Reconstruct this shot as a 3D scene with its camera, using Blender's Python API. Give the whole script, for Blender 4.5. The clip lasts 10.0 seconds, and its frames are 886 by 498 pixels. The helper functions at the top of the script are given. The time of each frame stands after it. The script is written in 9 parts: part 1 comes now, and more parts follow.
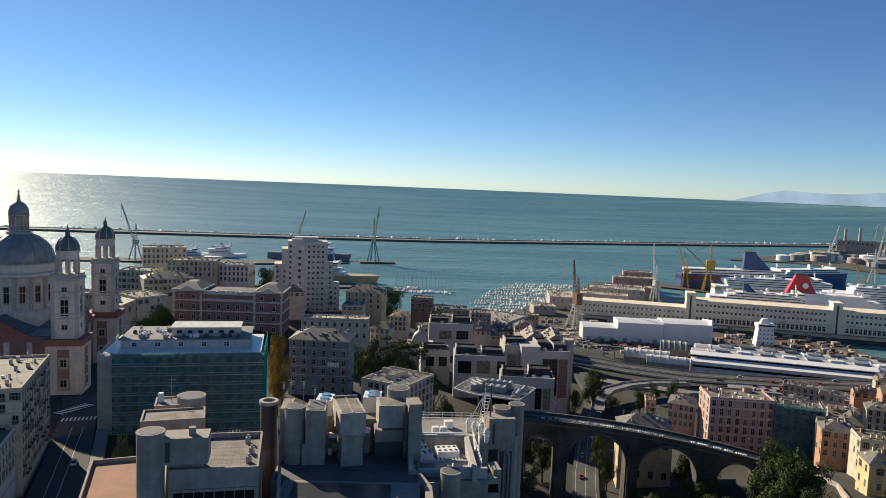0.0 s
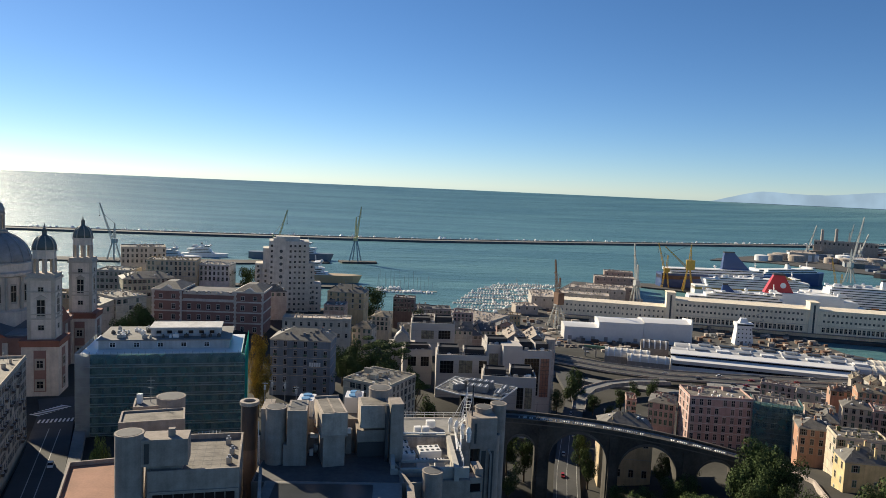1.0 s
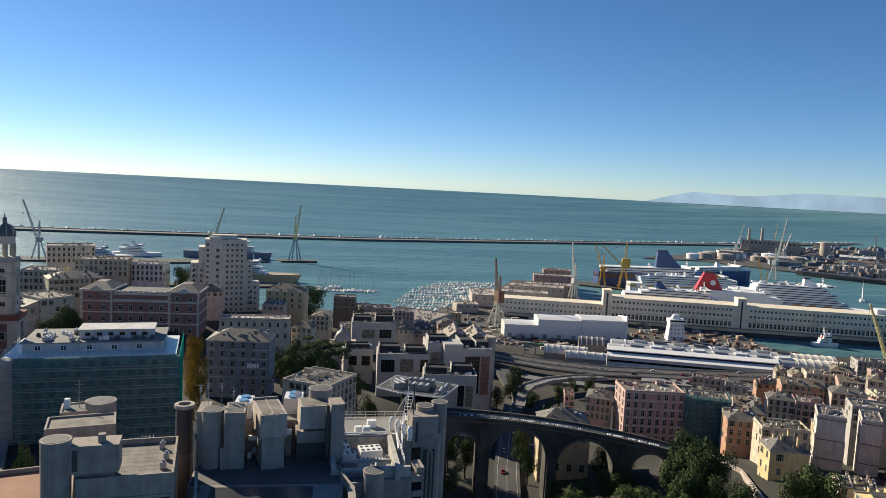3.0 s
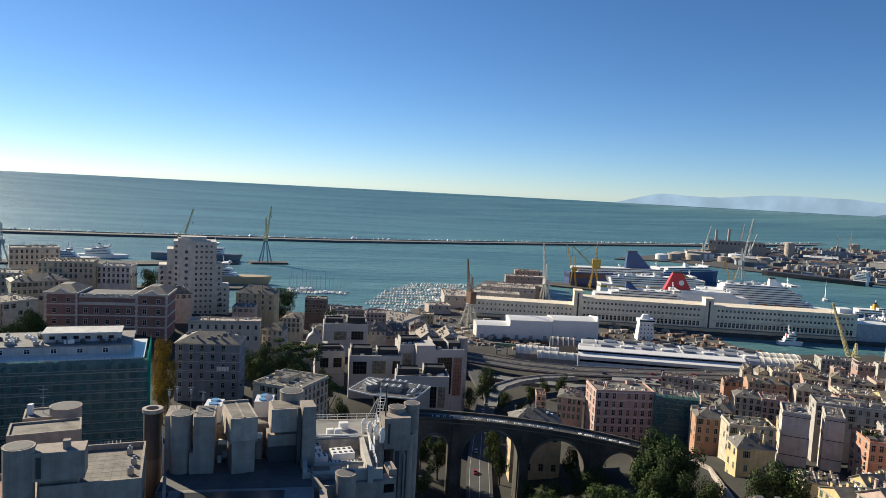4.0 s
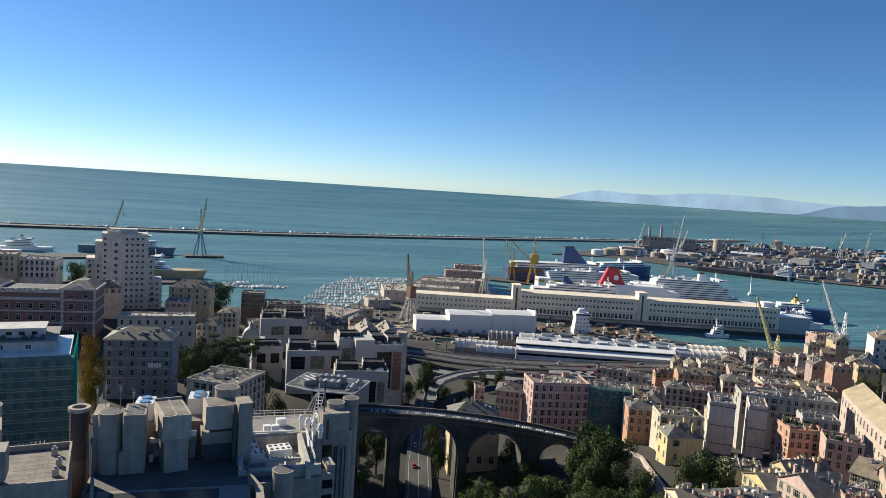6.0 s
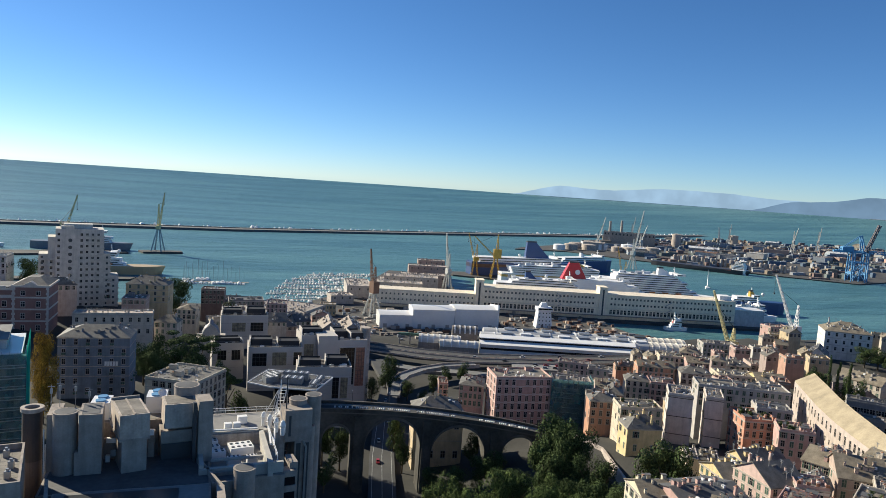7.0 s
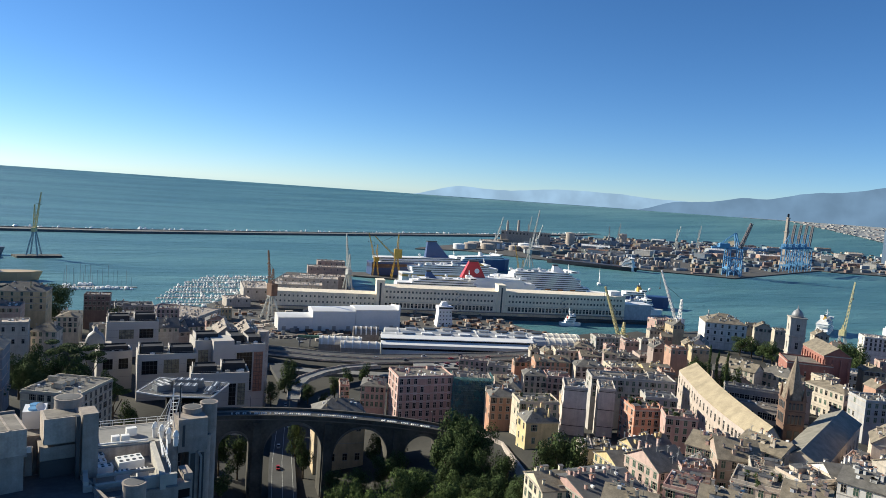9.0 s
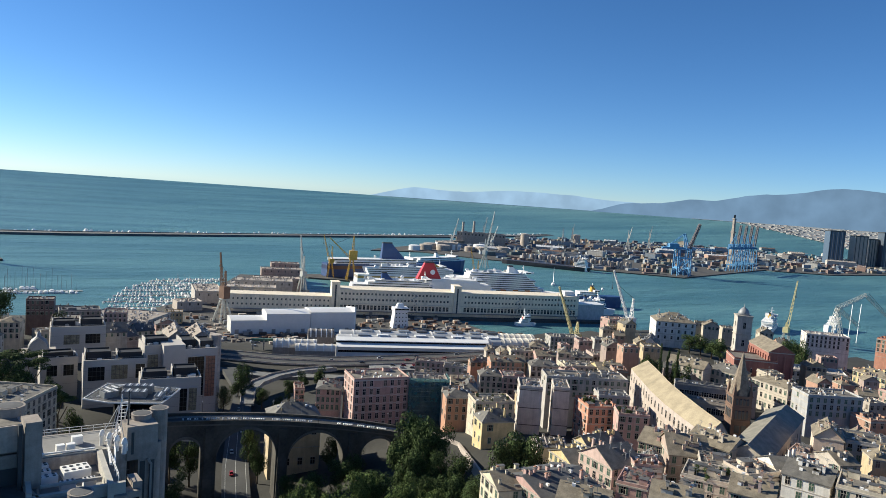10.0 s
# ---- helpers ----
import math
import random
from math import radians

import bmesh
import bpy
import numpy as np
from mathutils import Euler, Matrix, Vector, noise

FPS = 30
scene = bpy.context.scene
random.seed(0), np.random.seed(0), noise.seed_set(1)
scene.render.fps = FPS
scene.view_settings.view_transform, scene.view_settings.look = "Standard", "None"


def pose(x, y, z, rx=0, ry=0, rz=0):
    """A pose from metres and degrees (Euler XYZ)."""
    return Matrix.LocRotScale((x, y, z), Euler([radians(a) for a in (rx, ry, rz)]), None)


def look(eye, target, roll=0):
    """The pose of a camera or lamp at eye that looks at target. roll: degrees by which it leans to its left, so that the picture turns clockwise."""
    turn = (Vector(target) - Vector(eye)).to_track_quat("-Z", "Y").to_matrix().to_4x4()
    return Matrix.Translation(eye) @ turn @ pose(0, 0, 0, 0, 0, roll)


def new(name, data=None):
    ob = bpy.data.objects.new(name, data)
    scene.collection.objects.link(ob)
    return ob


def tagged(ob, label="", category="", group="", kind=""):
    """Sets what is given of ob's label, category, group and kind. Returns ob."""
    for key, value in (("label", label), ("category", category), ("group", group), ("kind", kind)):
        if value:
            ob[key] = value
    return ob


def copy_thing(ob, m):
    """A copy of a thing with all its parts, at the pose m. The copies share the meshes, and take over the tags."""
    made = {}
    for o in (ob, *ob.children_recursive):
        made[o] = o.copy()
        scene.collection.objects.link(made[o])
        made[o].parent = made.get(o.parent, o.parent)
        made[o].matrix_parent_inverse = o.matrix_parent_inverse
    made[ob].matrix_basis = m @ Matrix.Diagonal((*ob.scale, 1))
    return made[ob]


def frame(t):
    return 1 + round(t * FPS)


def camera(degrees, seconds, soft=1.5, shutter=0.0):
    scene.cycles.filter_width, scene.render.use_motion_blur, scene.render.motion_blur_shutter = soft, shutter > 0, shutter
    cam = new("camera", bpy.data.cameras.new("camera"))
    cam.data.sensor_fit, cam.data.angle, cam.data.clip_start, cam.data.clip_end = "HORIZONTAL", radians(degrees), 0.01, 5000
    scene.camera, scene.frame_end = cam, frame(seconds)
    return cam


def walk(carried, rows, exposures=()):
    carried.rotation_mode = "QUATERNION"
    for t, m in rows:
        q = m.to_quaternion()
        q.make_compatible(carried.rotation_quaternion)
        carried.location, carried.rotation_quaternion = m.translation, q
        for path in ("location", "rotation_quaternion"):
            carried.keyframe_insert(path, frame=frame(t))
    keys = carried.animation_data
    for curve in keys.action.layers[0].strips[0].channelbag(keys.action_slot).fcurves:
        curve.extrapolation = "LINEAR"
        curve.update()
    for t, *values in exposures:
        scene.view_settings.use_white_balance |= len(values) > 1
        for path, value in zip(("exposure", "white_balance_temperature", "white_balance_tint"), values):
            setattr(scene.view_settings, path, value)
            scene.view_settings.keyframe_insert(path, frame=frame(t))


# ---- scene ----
cam = camera(64.8, 10.0, soft=0.45)
EYE = 145.0
ROWS = [
    (0, -0.00, -5.29, -2.32),
    (0.5, -0.62, -5.26, -2.43),
    (1, -1.45, -5.25, -2.52),
    (1.5, -2.53, -5.25, -2.61),
    (2, -3.74, -5.25, -2.74),
    (2.5, -5.03, -5.22, -2.87),
    (4, -8.57, -4.91, -3.00),
    (4.5, -9.69, -4.87, -3.15),
    (5, -10.89, -4.90, -3.34),
    (6.5, -14.86, -5.20, -3.87),
    (7, -16.46, -5.28, -3.91),
    (7.5, -18.32, -5.24, -3.92),
    (8, -20.37, -5.12, -3.93),
    (8.5, -22.55, -4.93, -3.94),
    (9, -24.66, -4.71, -4.02),
    (9.5, -26.63, -4.52, -4.04),
    (10, -28.31, -4.35, -4.08),
]
walk(cam, [(t, pose(0, 0, EYE, 90 + pitch, roll, yaw)) for t, yaw, pitch, roll in ROWS],
     [(0.0, 1.0, 7000, 6), (5.0, 1.08, 6650, 5), (10.0, 1.15, 6250, 3)])

# world, sun, exposure
SUN_AZ, SUN_EL = -45.0, 27.0          # degrees from straight ahead (+y) to the right, and up
world = bpy.data.worlds.new("world")
scene.world = world
world.use_nodes = True
wn = world.node_tree
sky = wn.nodes.new("ShaderNodeTexSky")
sky.sky_type, sky.sun_disc = "NISHITA", False
sky.sun_elevation, sky.sun_rotation = radians(SUN_EL), radians(SUN_AZ)
sky.altitude, sky.air_density, sky.dust_density, sky.ozone_density = 2000, 0.88, 0.3, 4.2
clear = wn.nodes.new("ShaderNodeHueSaturation")
clear.inputs["Saturation"].default_value = 1.1
tint = wn.nodes.new("ShaderNodeMix")
tint.data_type, tint.blend_type = "RGBA", "MULTIPLY"
tint.inputs["Factor"].default_value = 1.0
tint.inputs["B"].default_value = (0.945, 0.985, 1.085, 1.0)
wn.links.new(sky.outputs[0], tint.inputs["A"])
wn.links.new(tint.outputs["Result"], clear.inputs["Color"])
wn.links.new(clear.outputs[0], wn.nodes["Background"].inputs[0])
wn.nodes["Background"].inputs[1].default_value = 0.053
sun = new("sun", bpy.data.lights.new("sun", "SUN"))
sun.data.energy, sun.data.angle, sun.data.color = 3.75, radians(0.5), (1.0, 0.89, 0.73)
sun_dir = Vector((math.sin(radians(SUN_AZ)) * math.cos(radians(SUN_EL)), math.cos(radians(SUN_AZ)) * math.cos(radians(SUN_EL)), math.sin(radians(SUN_EL))))
sun.matrix_world = look(sun_dir * 300 + Vector((0, 300, 0)), (0, 300, 0))

# ---- materials ----
MATS = {}


def mat(name, color, rough=0.8, metal=0.0, vary=0.25, scale=0.3, bump=0.0, fine=3.0, island=0.0, spec=0.5, streak=0.0):
    """Paint, stone, metal: a base colour with stains at a large and a fine scale, in metres."""
    if name in MATS:
        return MATS[name]
    m = bpy.data.materials.new(name)
    MATS[name] = m
    m.use_nodes = True
    t = m.node_tree
    b = t.nodes["Principled BSDF"]
    b.inputs["Roughness"].default_value, b.inputs["Metallic"].default_value = rough, metal
    b.inputs["Specular IOR Level"].default_value = spec
    geo = t.nodes.new("ShaderNodeNewGeometry")
    big, small = t.nodes.new("ShaderNodeTexNoise"), t.nodes.new("ShaderNodeTexNoise")
    big.inputs["Scale"].default_value, small.inputs["Scale"].default_value = scale, fine
    big.inputs["Detail"].default_value, small.inputs["Detail"].default_value = 6, 4
    for n in (big, small):
        t.links.new(geo.outputs["Position"], n.inputs["Vector"])
    add = t.nodes.new("ShaderNodeMath")
    add.operation = "MULTIPLY_ADD"
    t.links.new(small.outputs[0], add.inputs[0])
    add.inputs[1].default_value = 0.45
    t.links.new(big.outputs[0], add.inputs[2])
    rng = t.nodes.new("ShaderNodeMapRange")
    rng.inputs[1].default_value, rng.inputs[2].default_value = 0.45, 1.0
    rng.inputs[3].default_value, rng.inputs[4].default_value = 1 - vary, 1 + vary * 0.6
    t.links.new(add.outputs[0], rng.inputs[0])
    last = rng.outputs[0]
    if streak:      # rain streaks that run down the wall
        mp, st, r3, m3 = t.nodes.new("ShaderNodeMapping"), t.nodes.new("ShaderNodeTexNoise"), t.nodes.new("ShaderNodeMapRange"), t.nodes.new("ShaderNodeMath")
        mp.inputs["Scale"].default_value = (1.0, 1.0, 0.07)
        st.inputs["Scale"].default_value, st.inputs["Detail"].default_value = 0.9, 5
        r3.inputs[1].default_value, r3.inputs[2].default_value, r3.inputs[3].default_value, r3.inputs[4].default_value = 0.42, 0.68, 1.06, 1 - streak
        m3.operation = "MULTIPLY"
        t.links.new(geo.outputs["Position"], mp.inputs[0])
        t.links.new(mp.outputs[0], st.inputs["Vector"])
        t.links.new(st.outputs[0], r3.inputs[0])
        t.links.new(last, m3.inputs[0])
        t.links.new(r3.outputs[0], m3.inputs[1])
        last = m3.outputs[0]
    if island:
        r2 = t.nodes.new("ShaderNodeMapRange")
        r2.inputs[3].default_value, r2.inputs[4].default_value = 1 - island, 1 + island
        t.links.new(geo.outputs["Random Per Island"], r2.inputs[0])
        mu = t.nodes.new("ShaderNodeMath")
        mu.operation = "MULTIPLY"
        t.links.new(last, mu.inputs[0])
        t.links.new(r2.outputs[0], mu.inputs[1])
        last = mu.outputs[0]
    mix = t.nodes.new("ShaderNodeVectorMath")
    mix.operation = "SCALE"
    mix.inputs[0].default_value = [0.88 * k for k in color]
    t.links.new(last, mix.inputs["Scale"])
    t.links.new(mix.outputs[0], b.inputs["Base Color"])
    if bump:
        bp = t.nodes.new("ShaderNodeBump")
        bp.inputs["Strength"].default_value, bp.inputs["Distance"].default_value = 0.6, bump
        t.links.new(small.outputs[0], bp.inputs["Height"])
        t.links.new(bp.outputs[0], b.inputs["Normal"])
    return m


def wall_paint(color):
    grey = 0.3 * color[0] + 0.59 * color[1] + 0.11 * color[2]
    color = tuple(grey + (k - grey) * 0.78 for k in color)
    return mat("plaster %.2f %.2f %.2f" % color, tuple(min(0.78, k * q) for k, q in zip((1.04, 1.02, 1.0), color)), 0.9, vary=0.24, scale=0.3, fine=2.2, bump=0.03, streak=0.1)


CONCRETE = mat("concrete", (0.37, 0.315, 0.27), 0.9, vary=0.28, scale=0.4, fine=3.0, bump=0.03, streak=0.12)
CONCRETE_PALE = mat("pale concrete", (0.51, 0.435, 0.37), 0.9, vary=0.35, scale=0.3, fine=2.2, bump=0.03, streak=0.18)
BITUMEN = mat("roof felt", (0.12, 0.118, 0.118), 0.75, vary=0.45, scale=0.1, fine=0.8, bump=0.03)
TERRACE = mat("terrace tiles", (0.225, 0.2, 0.17), 0.8, vary=0.55, scale=0.3, fine=1.6)
TERRACOTTA = mat("terracotta tiles", (0.36, 0.18, 0.115), 0.85, vary=0.3, scale=0.2, fine=2.0)
SLATE = mat("slate roof", (0.17, 0.158, 0.14), 0.7, vary=0.45, scale=0.4, fine=2.0, bump=0.05)
SLATE_WARM = mat("warm slate roof", (0.25, 0.21, 0.155), 0.85, vary=0.5, scale=0.4, fine=2.4, bump=0.08)
LEAD = mat("lead dome", (0.28, 0.285, 0.3), 0.55, metal=0.1, vary=0.3, scale=0.3, fine=1.5)
ASPHALT = mat("asphalt", (0.07, 0.07, 0.07), 0.9, vary=0.3, scale=0.1, fine=1.5)
PAVING = mat("paving", (0.28, 0.27, 0.255), 0.9, vary=0.3, scale=0.08, fine=0.8)
WHITE = mat("white paint", (0.92, 0.9, 0.87), 0.5, vary=0.1, scale=0.1, fine=1.0)
WHITE_METAL = mat("white sheet metal", (0.86, 0.84, 0.81), 0.35, vary=0.1, scale=0.05, fine=0.4)
STEEL = mat("grey steel", (0.4, 0.41, 0.42), 0.45, metal=0.6, vary=0.2, scale=0.3)
# dark metal parts, and also sheets that stand in for shade in recesses
DARK_STEEL_AND_SHADE = mat("dark steel", (0.07, 0.075, 0.08), 0.5, metal=0.3, vary=0.2, scale=0.3)
GLASS = mat("window glass", (0.014, 0.016, 0.02), 0.2, vary=0.3, scale=0.4, spec=0.22)
STONE = mat("pale stone", (0.48, 0.43, 0.37), 0.9, vary=0.3, scale=0.15, fine=1.5, bump=0.05)
GREY_STONE = mat("grey stone", (0.085, 0.078, 0.066), 0.95, vary=0.65, scale=0.12, fine=0.9, bump=0.12)
BRICK = mat("red brick", (0.32, 0.13, 0.09), 0.9, vary=0.3, scale=0.15, fine=2.0, bump=0.03)
MAROON = mat("maroon render", (0.3, 0.17, 0.145), 0.9, vary=0.25, scale=0.12, fine=1.5)
GREEN_SHUTTER = mat("green shutters", (0.05, 0.1, 0.07), 0.6, vary=0.2)
BROWN_SHUTTER = mat("brown shutters", (0.08, 0.06, 0.05), 0.6, vary=0.2)
YELLOW_PAINT = mat("crane yellow", (0.6, 0.36, 0.05), 0.5, vary=0.25, scale=0.2)
BLUE_PAINT = mat("crane blue", (0.12, 0.3, 0.52), 0.5, vary=0.2, scale=0.1)
RED_PAINT = mat("funnel red", (0.55, 0.03, 0.035), 0.4, vary=0.12, scale=0.1)
RUST = mat("rusty brown", (0.2, 0.11, 0.07), 0.8, vary=0.3, scale=0.1)
NAVY = mat("navy hull", (0.03, 0.07, 0.2), 0.4, vary=0.15, scale=0.05)
OCHRE = mat("ochre band", (0.6, 0.38, 0.1), 0.5, vary=0.15, scale=0.05)
BARK = mat("bark", (0.12, 0.09, 0.06), 0.95, vary=0.3, scale=1.0)
ROCK = mat("breakwater rock", (0.2, 0.19, 0.17), 0.95, vary=0.4, scale=0.05, fine=0.4, bump=0.5)


def leaf(name, color):
    m = mat(name, color, 0.9, spec=0.1, vary=0.5, scale=0.25, fine=1.5, island=0.55)
    return m


LEAF_DARK = leaf("dark pine leaves", (0.07, 0.1, 0.038))
LEAF = leaf("green leaves", (0.11, 0.15, 0.05))
LEAF_AUTUMN = leaf("autumn leaves", (0.3, 0.2, 0.04))


def sea_material():
    m = bpy.data.materials.new("sea water")
    m.use_nodes = True
    t = m.node_tree
    b = t.nodes["Principled BSDF"]
    b.inputs["Roughness"].default_value = 0.4
    b.inputs["IOR"].default_value = 1.33
    geo = t.nodes.new("ShaderNodeNewGeometry")
    tint = t.nodes.new("ShaderNodeTexNoise")
    tint.inputs["Scale"].default_value, tint.inputs["Detail"].default_value = 0.004, 5
    ramp = t.nodes.new("ShaderNodeValToRGB")
    ramp.color_ramp.elements[0].position, ramp.color_ramp.elements[0].color = 0.4, (0.06, 0.15, 0.172, 1)
    ramp.color_ramp.elements[1].position, ramp.color_ramp.elements[1].color = 0.62, (0.1, 0.215, 0.228, 1)
    lanes = t.nodes.new("ShaderNodeMapping")
    lanes.inputs["Scale"].default_value = (0.3, 1.9, 1)
    t.links.new(geo.outputs["Position"], lanes.inputs[0])
    t.links.new(lanes.outputs[0], tint.inputs["Vector"])
    t.links.new(tint.outputs[0], ramp.inputs[0])
    t.links.new(ramp.outputs[0], b.inputs["Base Color"])
    w1, w2 = t.nodes.new("ShaderNodeTexNoise"), t.nodes.new("ShaderNodeTexNoise")
    for n, s, d in ((w1, 0.02, 6), (w2, 0.35, 3)):
        n.inputs["Scale"].default_value, n.inputs["Detail"].default_value = s, d
        mp = t.nodes.new("ShaderNodeMapping")
        mp.inputs["Scale"].default_value = (0.55, 1.6, 1)
        t.links.new(geo.outputs["Position"], mp.inputs[0])
        t.links.new(mp.outputs[0], n.inputs["Vector"])
    b1, b2 = t.nodes.new("ShaderNodeBump"), t.nodes.new("ShaderNodeBump")
    b1.inputs["Strength"].default_value, b1.inputs["Distance"].default_value = 1.0, 7.0
    b2.inputs["Strength"].default_value, b2.inputs["Distance"].default_value = 1.0, 1.3
    t.links.new(w1.outputs[0], b1.inputs["Height"])
    t.links.new(w2.outputs[0], b2.inputs["Height"])
    t.links.new(b1.outputs[0], b2.inputs["Normal"])
    t.links.new(b2.outputs[0], b.inputs["Normal"])
    return m


SEA = sea_material()


# ---- mesh helpers ----
class Shape:
    """Collects boxes, prisms, rings and beams of one part, each face with its material slot."""

    def __init__(self):
        self.v, self.f, self.s, self.k = [], [], [], 0

    def face(self, pts):
        n = len(self.v)
        self.v += [tuple(p) for p in pts]
        self.f.append(tuple(range(n, n + len(pts))))
        self.s.append(self.k)
        return self

    def solid(self, low, high):
        """A closed body between two rings of as many points."""
        n, c = len(self.v), len(low)
        self.v += [tuple(p) for p in low] + [tuple(p) for p in high]
        self.f += [tuple(range(n + c - 1, n - 1, -1)), tuple(range(n + c, n + 2 * c))]
        self.f += [(n + i, n + (i + 1) % c, n + c + (i + 1) % c, n + c + i) for i in range(c)]
        self.s += [self.k] * (c + 2)
        return self

    def prism(self, pts, z0, z1):
        return self.solid([(x, y, z0) for x, y in pts], [(x, y, z1) for x, y in pts])

    def box(self, x0, x1, y0, y1, z0, z1, inset=0.0):
        i = inset
        return self.solid([(x0, y0, z0), (x1, y0, z0), (x1, y1, z0), (x0, y1, z0)],
                          [(x0 + i, y0 + i, z1), (x1 - i, y0 + i, z1), (x1 - i, y1 - i, z1), (x0 + i, y1 - i, z1)])

    def cyl(self, x, y, z0, z1, r0, r1=None, n=16, turn=0.0):
        r1 = r0 if r1 is None else r1
        a = [turn + math.tau * i / n for i in range(n)]
        return self.solid([(x + r0 * math.cos(q), y + r0 * math.sin(q), z0) for q in a],
                          [(x + r1 * math.cos(q), y + r1 * math.sin(q), z1) for q in a])

    def lathe(self, x, y, profile, n=24):
        """A body of revolution from (radius, height) pairs, bottom first."""
        base = len(self.v)
        for r, z in profile:
            self.v += [(x + r * math.cos(math.tau * i / n), y + r * math.sin(math.tau * i / n), z) for i in range(n)]
        for j in range(len(profile) - 1):
            a, b = base + j * n, base + (j + 1) * n
            self.f += [(a + i, a + (i + 1) % n, b + (i + 1) % n, b + i) for i in range(n)]
            self.s += [self.k] * n
        self.f += [tuple(range(base + n - 1, base - 1, -1)), tuple(range(base + (len(profile) - 1) * n, base + len(profile) * n))]
        self.s += [self.k] * 2
        return self

    def beam(self, p, q, w, h=None):
        """A square bar from p to q."""
        p, q = Vector(p), Vector(q)
        h = h or w
        d = (q - p).normalized()
        up = Vector((0, 0, 1)) if abs(d.z) < 0.95 else Vector((0, 1, 0))
        s = d.cross(up).normalized() * w / 2
        u = s.cross(d).normalized() * h / 2
        return self.solid([p - s - u, p + s - u, p + s + u, p - s + u], [q - s - u, q + s - u, q + s + u, q - s + u])

    def sweep(self, rings):
        """One closed body through a row of rings of as many points."""
        n, c = len(self.v), len(rings[0])
        for ring in rings:
            self.v += [tuple(p) for p in ring]
        self.f += [tuple(range(n + c - 1, n - 1, -1)), tuple(range(n + c * (len(rings) - 1), n + c * len(rings)))]
        for j in range(len(rings) - 1):
            a = n + j * c
            self.f += [(a + i, a + (i + 1) % c, a + c + (i + 1) % c, a + c + i) for i in range(c)]
        self.s += [self.k] * (2 + c * (len(rings) - 1))
        return self

    def slot(self, k):
        self.k = k
        return self


def part(name, shape, mats, parent=None, label="", m=None, smooth=False):
    """Links a shape as one mesh object under a thing or a part."""
    me = bpy.data.meshes.new(name)
    me.from_pydata(shape.v, [], shape.f)
    for x in (mats if isinstance(mats, (list, tuple)) else [mats]):
        me.materials.append(x)
    me.polygons.foreach_set("material_index", shape.s)
    me.validate()
    if smooth:
        me.polygons.foreach_set("use_smooth", [True] * len(me.polygons))
    ob = new(name, me)
    ob.parent = parent
    if m is not None:
        ob.matrix_basis = m
    if label:
        ob["label"] = label
    return ob


def again(name, mesh, parent, m):
    """One more object on a mesh that is already there."""
    ob = new(name, mesh)
    ob.parent, ob.matrix_basis = parent, m
    return ob


def thing(name, label, category, m, group="", kind=""):
    ob = new(name)
    ob.matrix_basis = m
    return tagged(ob, label, category, group, kind)


# ---- ground and sea ----
HEIGHTS = [(-160, 290, 47), (-116, 230, 45), (-250, 300, 49), (-170, 450, 46), (-120, 540, 43), (-70, 340, 38), (-220, 560, 36),
           (-130, 660, 14), (-330, 650, 20), (0, 620, 12), (0, 500, 24), (20, 400, 22), (-40, 200, 30), (25, 200, 20), (74, 320, 9), (76, 420, 8)]
HEIGHTS += [(64, 280, 9), (52, 320, 11), (80, 355, 9), (96, 330, 11), (100, 290, 12), (112, 255, 16), (95, 400, 8), (105, 450, 7), (40, 290, 15), (120, 310, 17), (60, 230, 10), (118, 225, 24), (128, 285, 24), (130, 380, 9)]
HEIGHTS += [(84, 240, 12), (100, 490, 6), (135, 330, 24), (150, 268, 34), (112, 180, 38), (170, 240, 38), (270, 210, 42), (240, 150, 42),
            (210, 330, 26), (200, 430, 7), (340, 330, 30), (450, 440, 30), (410, 500, 9), (150, 540, 3), (350, 540, 3), (560, 330, 16), (640, 250, 12), (390, 230, 36)]


def ground_z(x, y):
    top = tot = 0.0
    for px, py, pz in HEIGHTS:
        w = 1.0 / ((x - px) ** 2 + (y - py) ** 2 + 120.0) ** 2.2
        top, tot = top + w * pz, tot + w
    return top / tot


COAST = [(-3000, 700), (-420, 720), (-150, 705), (-20, 720), (60, 700), (110, 640), (150, 610), (400, 610), (440, 590), (480, 575), (540, 560), (640, 470), (760, 330), (900, 200), (1000, -200), (-3000, -200)]


def inside(x, y, poly):
    hit = False
    for (ax, ay), (bx, by) in zip(poly, poly[1:] + poly[:1]):
        if (ay > y) != (by > y) and x < ax + (y - ay) / (by - ay) * (bx - ax):
            hit = not hit
    return hit


